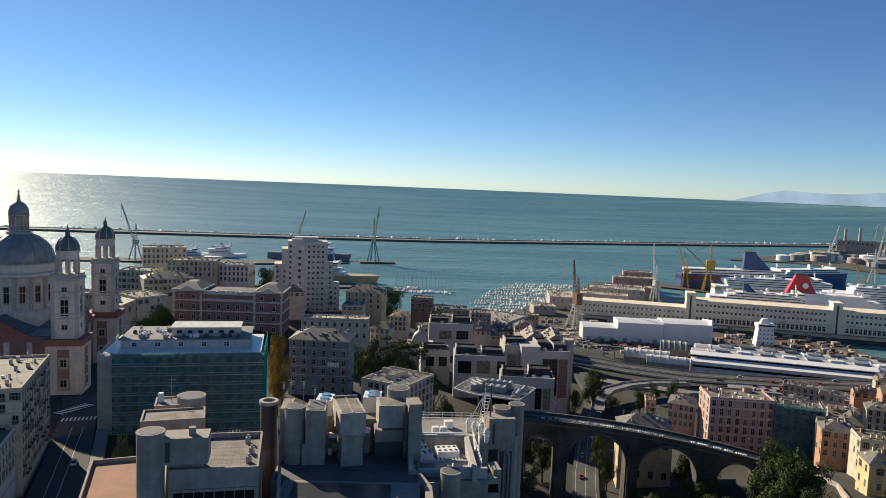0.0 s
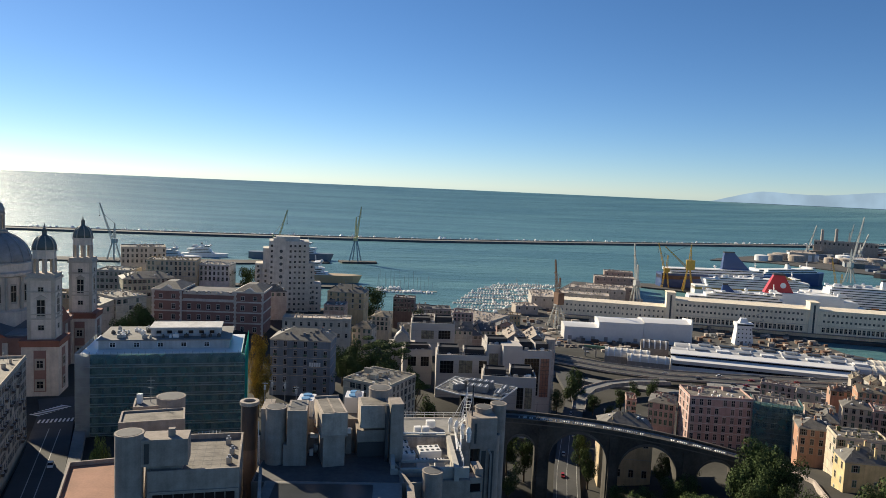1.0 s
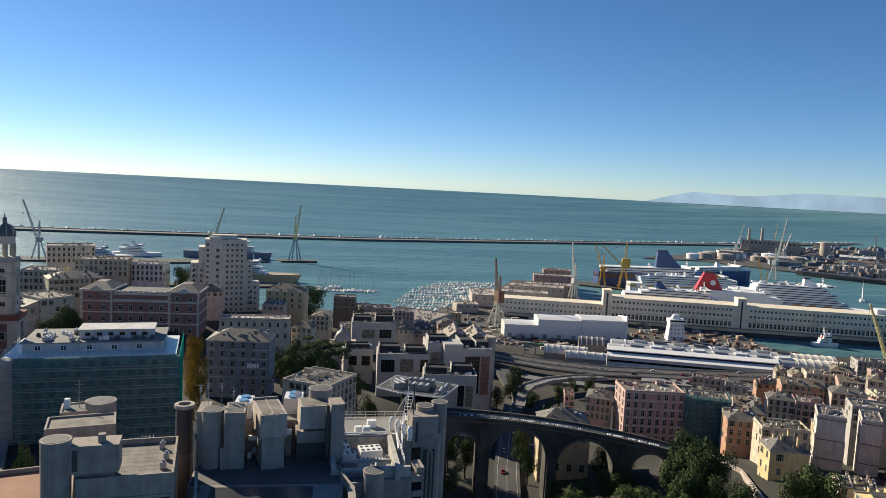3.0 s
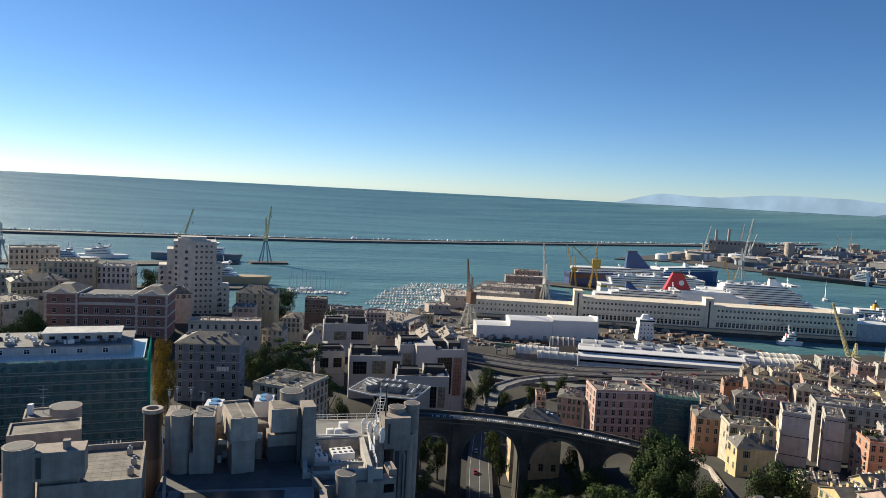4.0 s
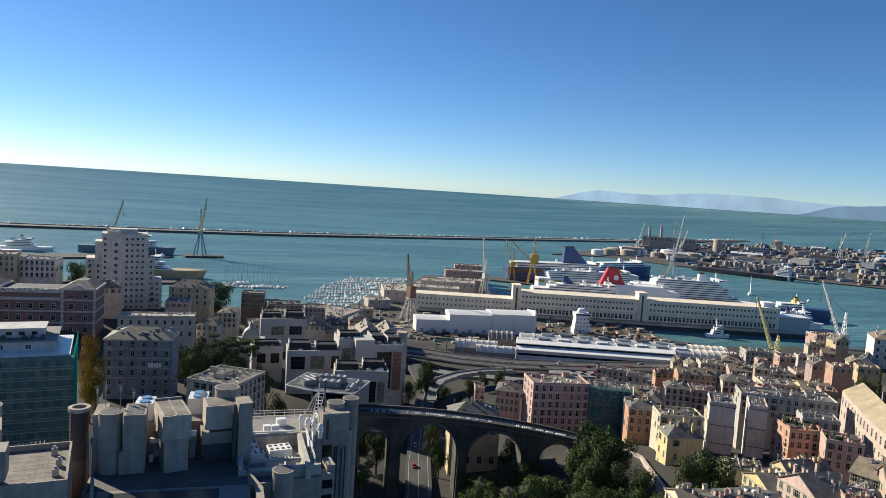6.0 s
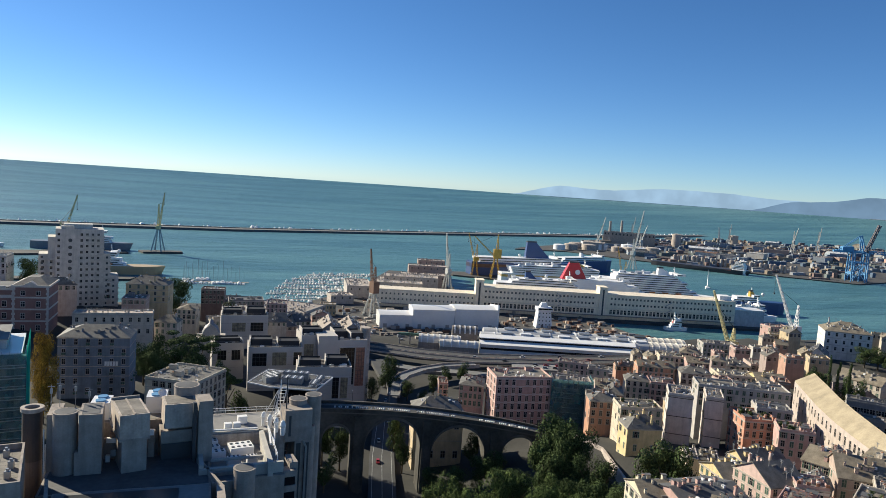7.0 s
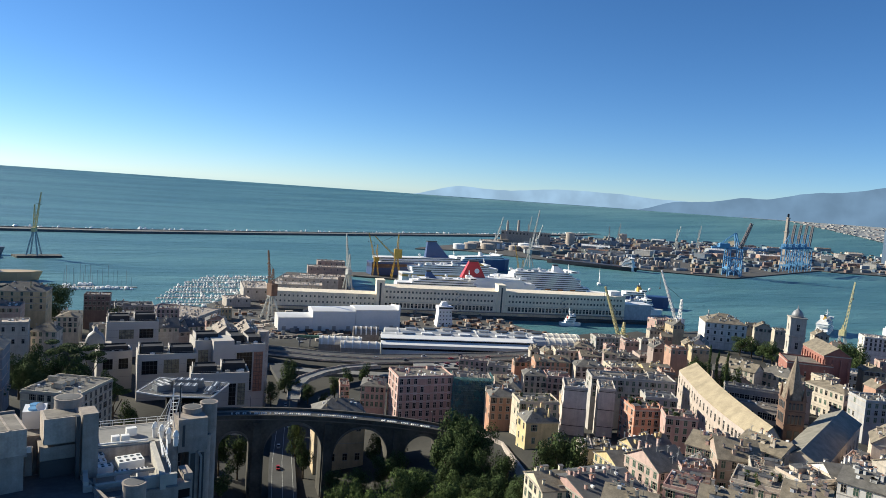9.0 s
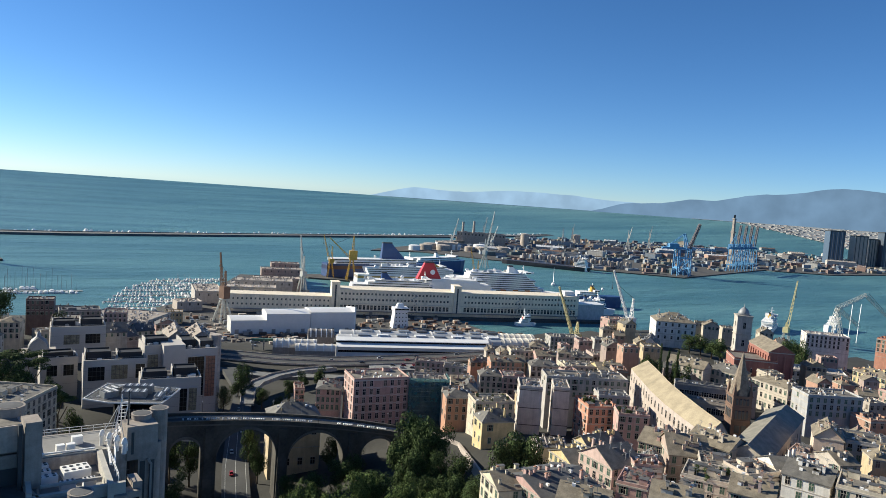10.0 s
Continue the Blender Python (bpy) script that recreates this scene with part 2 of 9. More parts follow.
def build_ground():
    s = Shape()
    step, nx, ny = 14.0, 126, 78
    for j in range(ny):
        for i in range(nx):
            x, y = -750 + i * step, -160 + j * step
            z = max(2.4, ground_z(x, y)) if inside(x, y, COAST) else -6.0
            s.v.append((x, y, z))
    for j in range(ny - 1):
        for i in range(nx - 1):
            a = j * nx + i
            s.f.append((a, a + 1, a + nx + 1, a + nx))
            s.s.append(0)
    g = part("ground", s, mat("earth and paving", (0.045, 0.043, 0.037), 0.95, vary=0.4, scale=0.06, fine=0.6), smooth=True)
    tagged(g, "dark earth and paved ground of the hilly town", "ground", kind="structure")
    # the sea: flat in the harbour, lifting to the height of the far horizon
    s = Shape()
    rings = [0, 250, 600, 1000, 1500, 2100, 2600, 3000, 3200, 3500, 3800, 4100, 4400, 4700, 4950]
    n = 96
    for r in rings:
        z = 0.0 if r <= 3000 else (EYE - 29.0) * ((r - 3000) / 1950.0) ** 1.3
        for i in range(n):
            a = math.tau * i / n
            s.v.append((r * math.sin(a), r * math.cos(a), z))
    for j in range(len(rings) - 1):
        for i in range(n):
            a, b = j * n + i, j * n + (i + 1) % n
            s.f.append((b, a, a + n, b + n))
            s.s.append(0)
    w = part("water", s, SEA, smooth=True)
    tagged(w, "teal sea with small waves glinting under the sun", "sea", kind="structure")


build_ground()

# ---- windows, shared meshes ----
WINDOWS = {}


def relief(xs, zs, depth, slots):
    """One connected sheet facing -y: each cell of the grid stands out by its depth; frame faces join cells of other depth."""
    e = 0.008
    X = [xs[0]] + [q for x in xs[1:-1] for q in (x - e, x + e)] + [xs[-1]]
    Z = [zs[0]] + [q for z in zs[1:-1] for q in (z - e, z + e)] + [zs[-1]]
    v, f, k = [], [], []
    for j in range(len(Z)):
        for i in range(len(X)):
            edge = i in (0, len(X) - 1) or j in (0, len(Z) - 1)
            v.append((X[i], 0.02 if edge else -depth(min(i // 2, len(xs) - 2), min(j // 2, len(zs) - 2)), Z[j]))
    n = len(X)
    for j in range(len(Z) - 1):
        for i in range(n - 1):
            f.append((j * n + i, j * n + i + 1, (j + 1) * n + i + 1, (j + 1) * n + i))
            k.append(slots(i // 2, j // 2) if i % 2 == 0 and j % 2 == 0 else 0)
    return v, f, k


def window_mesh(shutter, frame_mat, style):
    """A window of 1 x 1, centred, facing -y: surround, pane, bars and, where it has them, open or closed shutters or a balcony."""
    key = (shutter.name if shutter else "", frame_mat.name, style)
    if key not in WINDOWS:
        if style == "open":
            xs, pane, wing = [-1.02, -1.0, -0.56, -0.5, -0.03, 0.03, 0.5, 0.56, 1.0, 1.02], (3, 5), (1, 7)
        else:
            xs, pane, wing = [-0.6, -0.56, -0.5, -0.03, 0.03, 0.5, 0.56, 0.6], (2, 4), ()
        zs = [-0.62, -0.58, -0.5, 0.1, 0.13, 0.5, 0.56, 0.6]
        if style == "balcony":
            zs = [-0.72, -0.68, -0.6, -0.55, -0.12, 0.5, 0.56, 0.6]

        def depth(i, j):
            if style == "balcony" and j in (1, 2, 3):
                return 0.75
            if i in wing and 2 <= j <= 4:
                return 0.07
            if i in pane and j in (2, 4):
                return 0.05 if style == "closed" else 0.012
            return 0.06

        def slots(i, j):
            if style == "balcony" and j == 3:
                return 2
            if i in wing and 2 <= j <= 4:
                return 2
            if i in pane and j in (2, 3, 4):
                return 2 if style == "closed" else (1 if j != 3 else 0)
            return 0

        v, f, k = relief(xs, zs, depth, slots)
        me = bpy.data.meshes.new("window")
        me.from_pydata(v, [], f)
        for x in (frame_mat, GLASS, shutter or frame_mat):
            me.materials.append(x)
        me.polygons.foreach_set("material_index", k)
        WINDOWS[key] = me
    return WINDOWS[key]


RNG = random.Random(7)


def row_of_windows(parent, ax, ay, bx, by, z, n, w, h, shutter, frame_mat, styles=("open", "closed", "plain"), skip=0.06):
    """n windows along the wall from a to b; the wall's outside lies to the right of that way."""
    ang = math.degrees(math.atan2(by - ay, bx - ax))
    world_m = parent.matrix_basis
    mid = world_m @ Vector(((ax + bx) / 2, (ay + by) / 2, 0))
    out = world_m.to_3x3() @ Vector((by - ay, ax - bx, 0))
    if out.x * mid.x + out.y * mid.y > 0.08 * out.length * mid.length:      # a wall that looks away to the sea side
        return
    for i in range(n):
        if RNG.random() < skip:
            continue
        q = (i + 0.5) / n
        me = window_mesh(shutter, frame_mat, RNG.choice(styles))
        again("window", me, parent, pose(ax + (bx - ax) * q, ay + (by - ay) * q, z, 0, 0, ang) @ Matrix.Diagonal((w, 1, h, 1)))


FOOT = []          # plans already built on: x, y, radius


def house(x, y, z0, w, d, h, rot, color, roof="gable", roof_mat=None, rise=None, label="", shutter=GREEN_SHUTTER, floors=0, cols=0, side=0,
          trim=None, styles=("open", "closed", "plain", "closed"), chimneys=1, group="town houses", name="house", win=(1.4, 2.5), eave=0.5, clutter=0, rows=3, gaps=0.75):
    """A town house: walls, cornice, roof, windows, chimneys. The front looks to local -y; x, y is the middle of its plan."""
    ob = thing(name, label or "plastered town house with shuttered windows and a slate roof", "house", pose(x, y, z0, 0, 0, rot), group)
    base = -10.0
    a, b = w / 2, d / 2
    FOOT.append((x, y, 0.42 * math.hypot(w, d)))
    roof_mat = roof_mat or SLATE
    trim = trim or STONE
    rise = rise if rise is not None else min(w, d) * 0.26
    if roof in ('gable', 'gablex', 'hip') and name == 'house':
        rise *= 1.35
    s = Shape()
    if roof == "gable":
        s.slot(0).solid([(-a, -b, base), (a, -b, base), (a, b, base), (-a, b, base)], [(-a, -b, h), (a, -b, h), (a, b, h), (-a, b, h)])
        s.solid([(-a, -b, h), (a, -b, h), (0, -b, h + rise)], [(-a, b, h), (a, b, h), (0, b, h + rise)])
    elif roof == "gablex":
        s.box(-a, a, -b, b, base, h)
        s.solid([(-a, -b, h), (-a, 0, h + rise), (-a, b, h)], [(a, -b, h), (a, 0, h + rise), (a, b, h)])
    else:
        s.box(-a, a, -b, b, base, h)
    part("wall", s, wall_paint(color), ob)
    s = Shape().box(-a - 0.25, a + 0.25, -b - 0.25, b + 0.25, h - 0.5, h + (0.02 if roof in ("gable", "gablex") else 0.05))
    part("cornice", s, trim, ob)
    e, t = eave, 0.28
    s = Shape()
    if roof == "gable":
        k = rise / a
        for g in (-1, 1):
            s.solid([(g * (a + e), -b - e, h - e * k + 0.06), (0, -b - e, h + rise + 0.06), (0, b + e, h + rise + 0.06), (g * (a + e), b + e, h - e * k + 0.06)][::g],
                    [(g * (a + e), -b - e, h - e * k + 0.06 + t), (0, -b - e, h + rise + 0.06 + t), (0, b + e, h + rise + 0.06 + t), (g * (a + e), b + e, h - e * k + 0.06 + t)][::g])
    elif roof == "gablex":
        k = rise / b
        for g in (-1, 1):
            s.solid([(-a - e, g * (b + e), h - e * k + 0.06), (a + e, g * (b + e), h - e * k + 0.06), (a + e, 0, h + rise + 0.06), (-a - e, 0, h + rise + 0.06)][::-g],
                    [(-a - e, g * (b + e), h - e * k + 0.06 + t), (a + e, g * (b + e), h - e * k + 0.06 + t), (a + e, 0, h + rise + 0.06 + t), (-a - e, 0, h + rise + 0.06 + t)][::-g])
    elif roof == "hip":
        m = min(a, b)
        lo = [(-a - e, -b - e, h + 0.06), (a + e, -b - e, h + 0.06), (a + e, b + e, h + 0.06), (-a - e, b + e, h + 0.06)]
        if a >= b:
            p, q = (-(a - m) - 0.2, 0, h + rise), ((a - m) + 0.2, 0, h + rise)
            for f in ([lo[0], lo[1], q, p], [lo[1], lo[2], q], [lo[2], lo[3], p, q], [lo[3], lo[0], p], lo[::-1]):
                s.face(f)
        else:
            p, q = (0, -(b - m) - 0.2, h + rise), (0, (b - m) + 0.2, h + rise)
            for f in ([lo[0], lo[1], p], [lo[1], lo[2], q, p], [lo[2], lo[3], q], [lo[3], lo[0], p, q], lo[::-1]):
                s.face(f)
    else:
        s.box(-a + 0.3, a - 0.3, -b + 0.3, b - 0.3, h + 0.05, h + 0.2)
        s.slot(1)
        for x0, x1, y0, y1 in ((-a, a, -b, -b + 0.3), (-a, a, b - 0.3, b), (-a, -a + 0.3, -b + 0.3, b - 0.3), (a - 0.3, a, -b + 0.3, b - 0.3)):
            s.box(x0, x1, y0, y1, h + 0.05, h + 1.0)
    part("roof", s, [roof_mat, wall_paint(color)], ob)
    floors = floors or max(1, int(h / 3.4))
    if cols < 0:
        for z in (h - 1.1, h * 0.62, h * 0.3):
            part('ledge', Shape().box(-a - 0.16, a + 0.16, -b - 0.16, b + 0.16, z, z + 0.3), BROWN_SHUTTER, ob)
    if h > 9 and sum(color) > 0.7 and w * d > 190:
        s = Shape()
        for k in range(max(1, floors - 4), floors):
            z = h / floors * k + 0.12
            s.box(-a - 0.12, a + 0.12, -b - 0.12, b + 0.12, z, z + 0.28)
        part("string_course", s, trim, ob)
    cols = cols or max(1, int(w / 3.2))
    side = side or max(1, int(d / 3.4))
    fh = h / floors
    away = math.sin(math.radians(rot)) * y + math.cos(math.radians(rot)) * x
    wa, wb = (0.85, gaps) if away > 25 else ((gaps, 0.85) if away < -25 else (gaps, gaps))
    for k in range(max(0, floors - rows), floors):
        z = fh * (k + 0.55)
        row_of_windows(ob, -a, -b - 0.02, a, -b - 0.02, z, max(cols, 0), win[0], min(win[1], fh * 0.68), shutter, trim, styles)
        row_of_windows(ob, a + 0.02, -b, a + 0.02, b, z, side, win[0], min(win[1], fh * 0.68), shutter, trim, styles, wa if k or wa < 0.2 else 0.85)
        row_of_windows(ob, -a - 0.02, b, -a - 0.02, -b, z, side, win[0], min(win[1], fh * 0.68), shutter, trim, styles, wb if k or wb < 0.2 else 0.85)
    for i in range(chimneys):
        cx, cy = RNG.uniform(-a * 0.7, a * 0.7), RNG.uniform(-b * 0.7, b * 0.7)
        top = h + (rise * 0.8 if roof not in ("flat",) else 0) + 1.6
        s = Shape().box(cx - 0.4, cx + 0.4, cy - 0.4, cy + 0.4, h - 0.2, top).box(cx - 0.55, cx + 0.55, cy - 0.55, cy + 0.55, top, top + 0.15)
        s.slot(1).box(cx - 0.3, cx + 0.3, cy - 0.3, cy + 0.3, top + 0.15, top + 0.5)
        part("chimney", s, [wall_paint(color), TERRACOTTA], ob)
    if roof in ("gable", "gablex") and group == "town houses":
        for i in range(2):
            q = RNG.uniform(-0.6, 0.6)
            cx, cy = (-a * 0.5, b * q) if roof == "gable" else (a * q, -b * 0.5)
            zz = h + rise * 0.5
            sh = Shape().box(cx - 0.8, cx + 0.8, cy - 0.8, cy + 0.8, zz - 0.8, zz + 1.1).slot(1).box(cx - 1.0, cx + 1.0, cy - 1.0, cy + 1.0, zz + 1.1, zz + 1.3)
            part("dormer", sh, [wall_paint(color), roof_mat], ob)
    s = Shape()
    for i in range(0 if name == 'church' else 7 + int(w * d / 24)):
        cx, cy = RNG.uniform(-a * 0.85, a * 0.85), RNG.uniform(-b * 0.85, b * 0.85)
        zz = h + 0.2
        if roof == "gable":
            zz = h + rise * (1 - abs(cx) / a) + 0.2
        elif roof == "gablex":
            zz = h + rise * (1 - abs(cy) / b) + 0.2
        elif roof == "hip":
            zz = h + rise * min(1.0, min(a - abs(cx), b - abs(cy)) / min(a, b)) - 0.1
        kind, r = RNG.randrange(5), RNG.uniform(0.25, 0.6)
        if kind == 0:
            s.slot(1).box(cx - 0.05, cx + 0.05, cy - 0.05, cy + 0.05, zz - 0.4, zz + 3.2).box(cx - 0.7, cx + 0.7, cy - 0.04, cy + 0.04, zz + 2.7, zz + 2.8).box(cx - 0.45, cx + 0.45, cy - 0.04, cy + 0.04, zz + 2.2, zz + 2.3)
        elif kind == 1:
            s.slot(2).box(cx - 0.5, cx + 0.5, cy - 0.35, cy + 0.35, zz - 0.4, zz + 0.8)
        elif kind == 2:
            s.slot(3).box(cx - r * 1.5, cx + r * 1.5, cy - r * 2, cy + r * 2, zz - 0.6, zz + 0.16)
        else:
            s.slot(0).box(cx - r, cx + r, cy - r, cy + r, zz - 0.6, zz + 1.0 + r).slot(3).box(cx - r * 1.3, cx + r * 1.3, cy - r * 1.3, cy + r * 1.3, zz + 1.0 + r, zz + 1.15 + r)
    if s.f:
        tagged(part("roof_clutter", s, [wall_paint(color), STEEL, WHITE, BITUMEN], ob), "small chimneys, aerials and skylights", kind="stuff")
    for i in range(clutter):
        cx, cy = RNG.uniform(-a * 0.75, a * 0.75), RNG.uniform(-b * 0.75, b * 0.75)
        rw, rd, rh = RNG.uniform(0.8, 2.4), RNG.uniform(0.8, 2.0), RNG.uniform(0.6, 2.4)
        s = Shape().box(cx - rw, cx + rw, cy - rd, cy + rd, h, h + rh).slot(1).box(cx - rw - 0.15, cx + rw + 0.15, cy - rd - 0.15, cy + rd + 0.15, h + rh, h + rh + 0.12)
        part("roof_hut", s, [wall_paint(color), BITUMEN], ob)
    return ob


def place(x, y, z, rot=0.0):
    return pose(x, y, z, 0, 0, rot)


def strip(points, widths, z0s, thick):
    """A road or deck: a slab that follows a line of points; tops at z0s."""
    s = Shape()
    prev = None
    for i, (x, y) in enumerate(points):
        ax, ay = points[max(i - 1, 0)]
        bx, by = points[min(i + 1, len(points) - 1)]
        l = math.hypot(bx - ax, by - ay)
        nx, ny = (by - ay) / l, -(bx - ax) / l
        w = widths[i] / 2
        cur = [(x - nx * w, y - ny * w, z0s[i] - thick), (x + nx * w, y + ny * w, z0s[i] - thick), (x + nx * w, y + ny * w, z0s[i]), (x - nx * w, y - ny * w, z0s[i])]
        if prev:
            s.solid(prev, cur)
        prev = cur
    return s


# ---- the domed basilica on the hill ----
def basilica():
    ob = thing("basilica", "domed basilica with two bell towers, maroon panels and pale stone pilasters", "church", place(-198.7, 328.3, 47, 101.9))
    pale = wall_paint((0.66, 0.57, 0.49))
    s = Shape().box(-29, 29, -26, 26, -6, 22)
    part("wall", s, MAROON, ob, "maroon rendered walls")
    for x in (-29.2, 29.2):
        for i in range(6):
            y = -23 + i * 9.2
            part("pilaster", Shape().box(x - 0.5, x + 0.5, y - 1.1, y + 1.1, -6, 22), pale, ob)
    for i in range(6):
        x = -24 + i * 9.6
        part("pilaster", Shape().box(x - 1.1, x + 1.1, -26.7, -25.7, -6, 22), pale, ob)
    part("cornice", Shape().box(-30, 30, -27, 27, 21.5, 23.2).box(-30.6, 30.6, -27.6, 27.6, 23.2, 24), MAROON, ob)
    s = Shape()
    for lo, hi in (((-15, -27), (15, 27)), ):
        s.solid([(-15, -27, 24), (15, -27, 24), (0, -27, 33)], [(-15, 27, 24), (15, 27, 24), (0, 27, 33)])
    s.solid([(-30, -14, 24), (-30, 0, 32), (-30, 14, 24)], [(30, -14, 24), (30, 0, 32), (30, 14, 24)])
    part("roof", s, mat("grey lead sheet roof", (0.14, 0.15, 0.165), 0.6, vary=0.3, scale=0.1), ob, "grey sheet roofs in a cross")
    for g in (-1, 1):
        s = Shape().solid([(g * 30.3, -15, 24), (g * 30.3, 0, 32.6), (g * 30.3, 15, 24)], [(g * 31, -15, 24), (g * 31, 0, 32.6), (g * 31, 15, 24)])
        part("pediment", s, BRICK, ob, "red pediment")
    part("pediment", Shape().solid([(-16, -27.8, 24), (0, -27.8, 33.8), (16, -27.8, 24)], [(-16, -27, 24), (0, -27, 33.8), (16, -27, 24)]), BRICK, ob, "red pediment")
    # corner blocks of flat roof
    part("terrace", Shape().box(-28, 28, -25, 25, 24, 24.6), LEAD, ob)
    # drum
    part("drum", Shape().lathe(0, 0, [(18, 24), (18, 32), (17, 32.5), (16.2, 33), (16.2, 47.5), (17.6, 48.2), (17.8, 49.5), (15.6, 50), (15.6, 53), (16, 53.6), (14.8, 54)], 48), pale, ob)
    for i in range(16):
        a = math.tau * (i + 0.5) / 16
        part("column", Shape().cyl(17.1 * math.cos(a), 17.1 * math.sin(a), 33, 47.6, 0.75, 0.7, 10), STONE, ob)
        a = math.tau * i / 16
        m = pose(16.25 * math.cos(a), 16.25 * math.sin(a), 40, 0, 0, math.degrees(a) + 90) @ Matrix.Diagonal((2.2, 1, 7.5, 1))
        again("window", window_mesh(None, STONE, "plain"), ob, m)
    n = 10
    prof = [(14.9 * math.cos(math.pi / 2 * i / n * 0.82), 54 + 13.2 * math.sin(math.pi / 2 * i / n * 0.82) / math.sin(math.pi / 2 * 0.82)) for i in range(n + 1)]
    dome = part("dome", Shape().lathe(0, 0, prof, 32), LEAD, ob, "grey slated dome", smooth=True)
    for i in range(16):
        a = math.tau * i / 16
        s = Shape()
        for (r0, z0), (r1, z1) in zip(prof[:-1], prof[1:]):
            s.beam((r0 * math.cos(a), r0 * math.sin(a), z0), (r1 * math.cos(a), r1 * math.sin(a), z1), 0.5)
        part("dome_rib", s, LEAD, dome)
    s = Shape().lathe(0, 0, [(5.4, 66.4), (5.4, 68), (4.6, 68.2), (4.6, 69)], 24)
    part("balustrade", s, STONE, ob)
    lan = part("lantern", Shape().lathe(0, 0, [(3.2, 67), (3.2, 75), (4.4, 75.4), (4.4, 76)], 16), STONE, ob)
    for i in range(8):
        a = math.tau * i / 8
        part("column", Shape().cyl(4 * math.cos(a), 4 * math.sin(a), 68, 75.4, 0.45, n=8), STONE, lan)
    part("lantern_dome", Shape().lathe(0, 0, [(4.3, 76), (4.2, 78), (3.5, 80), (2.2, 81.4), (0.9, 82), (0.5, 84.5), (0.25, 86), (0.5, 86.4), (0.1, 88)], 16), LEAD, ob, smooth=True)
    # bell towers
    for cx, cy in ((-31, -30), (31, -30)):
        w, foot = 5.6, 7.2
        t = part("bell_tower", Shape().box(cx - foot, cx + foot, cy - foot, cy + foot, -6, 24).box(cx - w + 0.3, cx + w - 0.3, cy - w + 0.3, cy + w - 0.3, 24, 50), pale, ob, "pale stone bell tower")
        for g in (-1, 1):
            part("red_panel", Shape().box(cx - 2.4, cx + 2.4, cy + g * (foot + 0.05) - 0.1, cy + g * (foot + 0.05) + 0.1, 2, 20), MAROON, t)
            part("red_panel", Shape().box(cx + g * (foot + 0.05) - 0.1, cx + g * (foot + 0.05) + 0.1, cy - 2.4, cy + 2.4, 2, 20), MAROON, t)
        for ang, dx, dy in ((0, 0, -1), (90, 1, 0), (180, 0, 1), (270, -1, 0)):
            for z, hh, ww in ((5, 3, 2.4), (14, 3, 2.4), (29.5, 2, 2.2), (38, 7, 3.0), (46, 2, 2)):
                off = (foot + 0.17 if z < 24 else w - 0.27)
                again("window", window_mesh(None, STONE, "plain"), t, pose(cx + dx * off, cy + dy * off, z, 0, 0, ang) @ Matrix.Diagonal((ww, 1, hh, 1)))
            if ang in (0, 90, 180, 270):
                p = Shape().solid([(-2.6, -0.5, 42.2), (2.6, -0.5, 42.2), (0, -0.5, 43.8)], [(-2.6, 0.2, 42.2), (2.6, 0.2, 42.2), (0, 0.2, 43.8)])
                part("window_hood", p, STONE, t, m=pose(cx + dx * (w - 0.3), cy + dy * (w - 0.3), 0, 0, 0, ang))
        for zc in (33.0, 35.0, 44.6):
            part("tower_moulding", Shape().box(cx - w, cx + w, cy - w, cy + w, zc, zc + 0.6), STONE, t)
        for dx in (-1, 1):
            for dy in (-1, 1):
                part("corner_pilaster", Shape().box(cx + dx * (w - 0.9) - 0.7, cx + dx * (w - 0.9) + 0.7, cy + dy * (w - 0.9) - 0.7, cy + dy * (w - 0.9) + 0.7, 24, 50), STONE, t)
        part("tower_cornice", Shape().box(cx - foot - 0.5, cx + foot + 0.5, cy - foot - 0.5, cy + foot + 0.5, 21.6, 23.6).box(cx - foot - 0.9, cx + foot + 0.9, cy - foot - 0.9, cy + foot + 0.9, 23.6, 24.4), BRICK, t, "red painted cornice")
        for z in (5, 14):
            for ang in (0, 90, 180, 270):
                part("window_frame", Shape().box(-2.0, 2.0, -0.3, 0, z + 1.9, z + 2.5).box(-2.0, 2.0, -0.3, 0, z - 2.5, z - 1.9).box(-2.0, -1.5, -0.25, 0, z - 1.9, z + 1.9).box(1.5, 2.0, -0.25, 0, z - 1.9, z + 1.9), STONE, t, "pale stone window frame", pose(cx, cy, 0, 0, 0, ang) @ pose(0, -foot - 0.15, 0))
        part("tower_balustrade", Shape().box(cx - w - 0.3, cx + w + 0.3, cy - w - 0.3, cy + w + 0.3, 50, 51.2).box(cx - w + 0.2, cx + w - 0.2, cy - w + 0.2, cy + w - 0.2, 51.2, 52.6), STONE, t)
        b = part("belfry", Shape().cyl(cx, cy, 51, 59, 1.0, n=8, turn=math.pi / 8).cyl(cx, cy, 59, 62, 4.6, 4.5, 8, math.pi / 8).cyl(cx, cy, 62, 62.8, 5.0, 5.0, 8, math.pi / 8), pale, ob, "open octagonal belfry")
        for i in range(8):
            a = math.tau * (i + 0.5) / 8
            part("column", Shape().cyl(cx + 4.2 * math.cos(a), cy + 4.2 * math.sin(a), 52, 59, 0.6, n=8), STONE, b)
        part("belfry_dome", Shape().lathe(cx, cy, [(4.6, 62.8), (4.5, 64.5), (3.7, 66.8), (2.2, 68.4), (1.0, 69), (0.9, 71), (1.1, 71.2), (0.3, 72.2), (0.15, 74)], 16), mat("green grey dome", (0.1, 0.13, 0.13), 0.6, vary=0.25), ob, "grey-green ribbed dome", smooth=True)
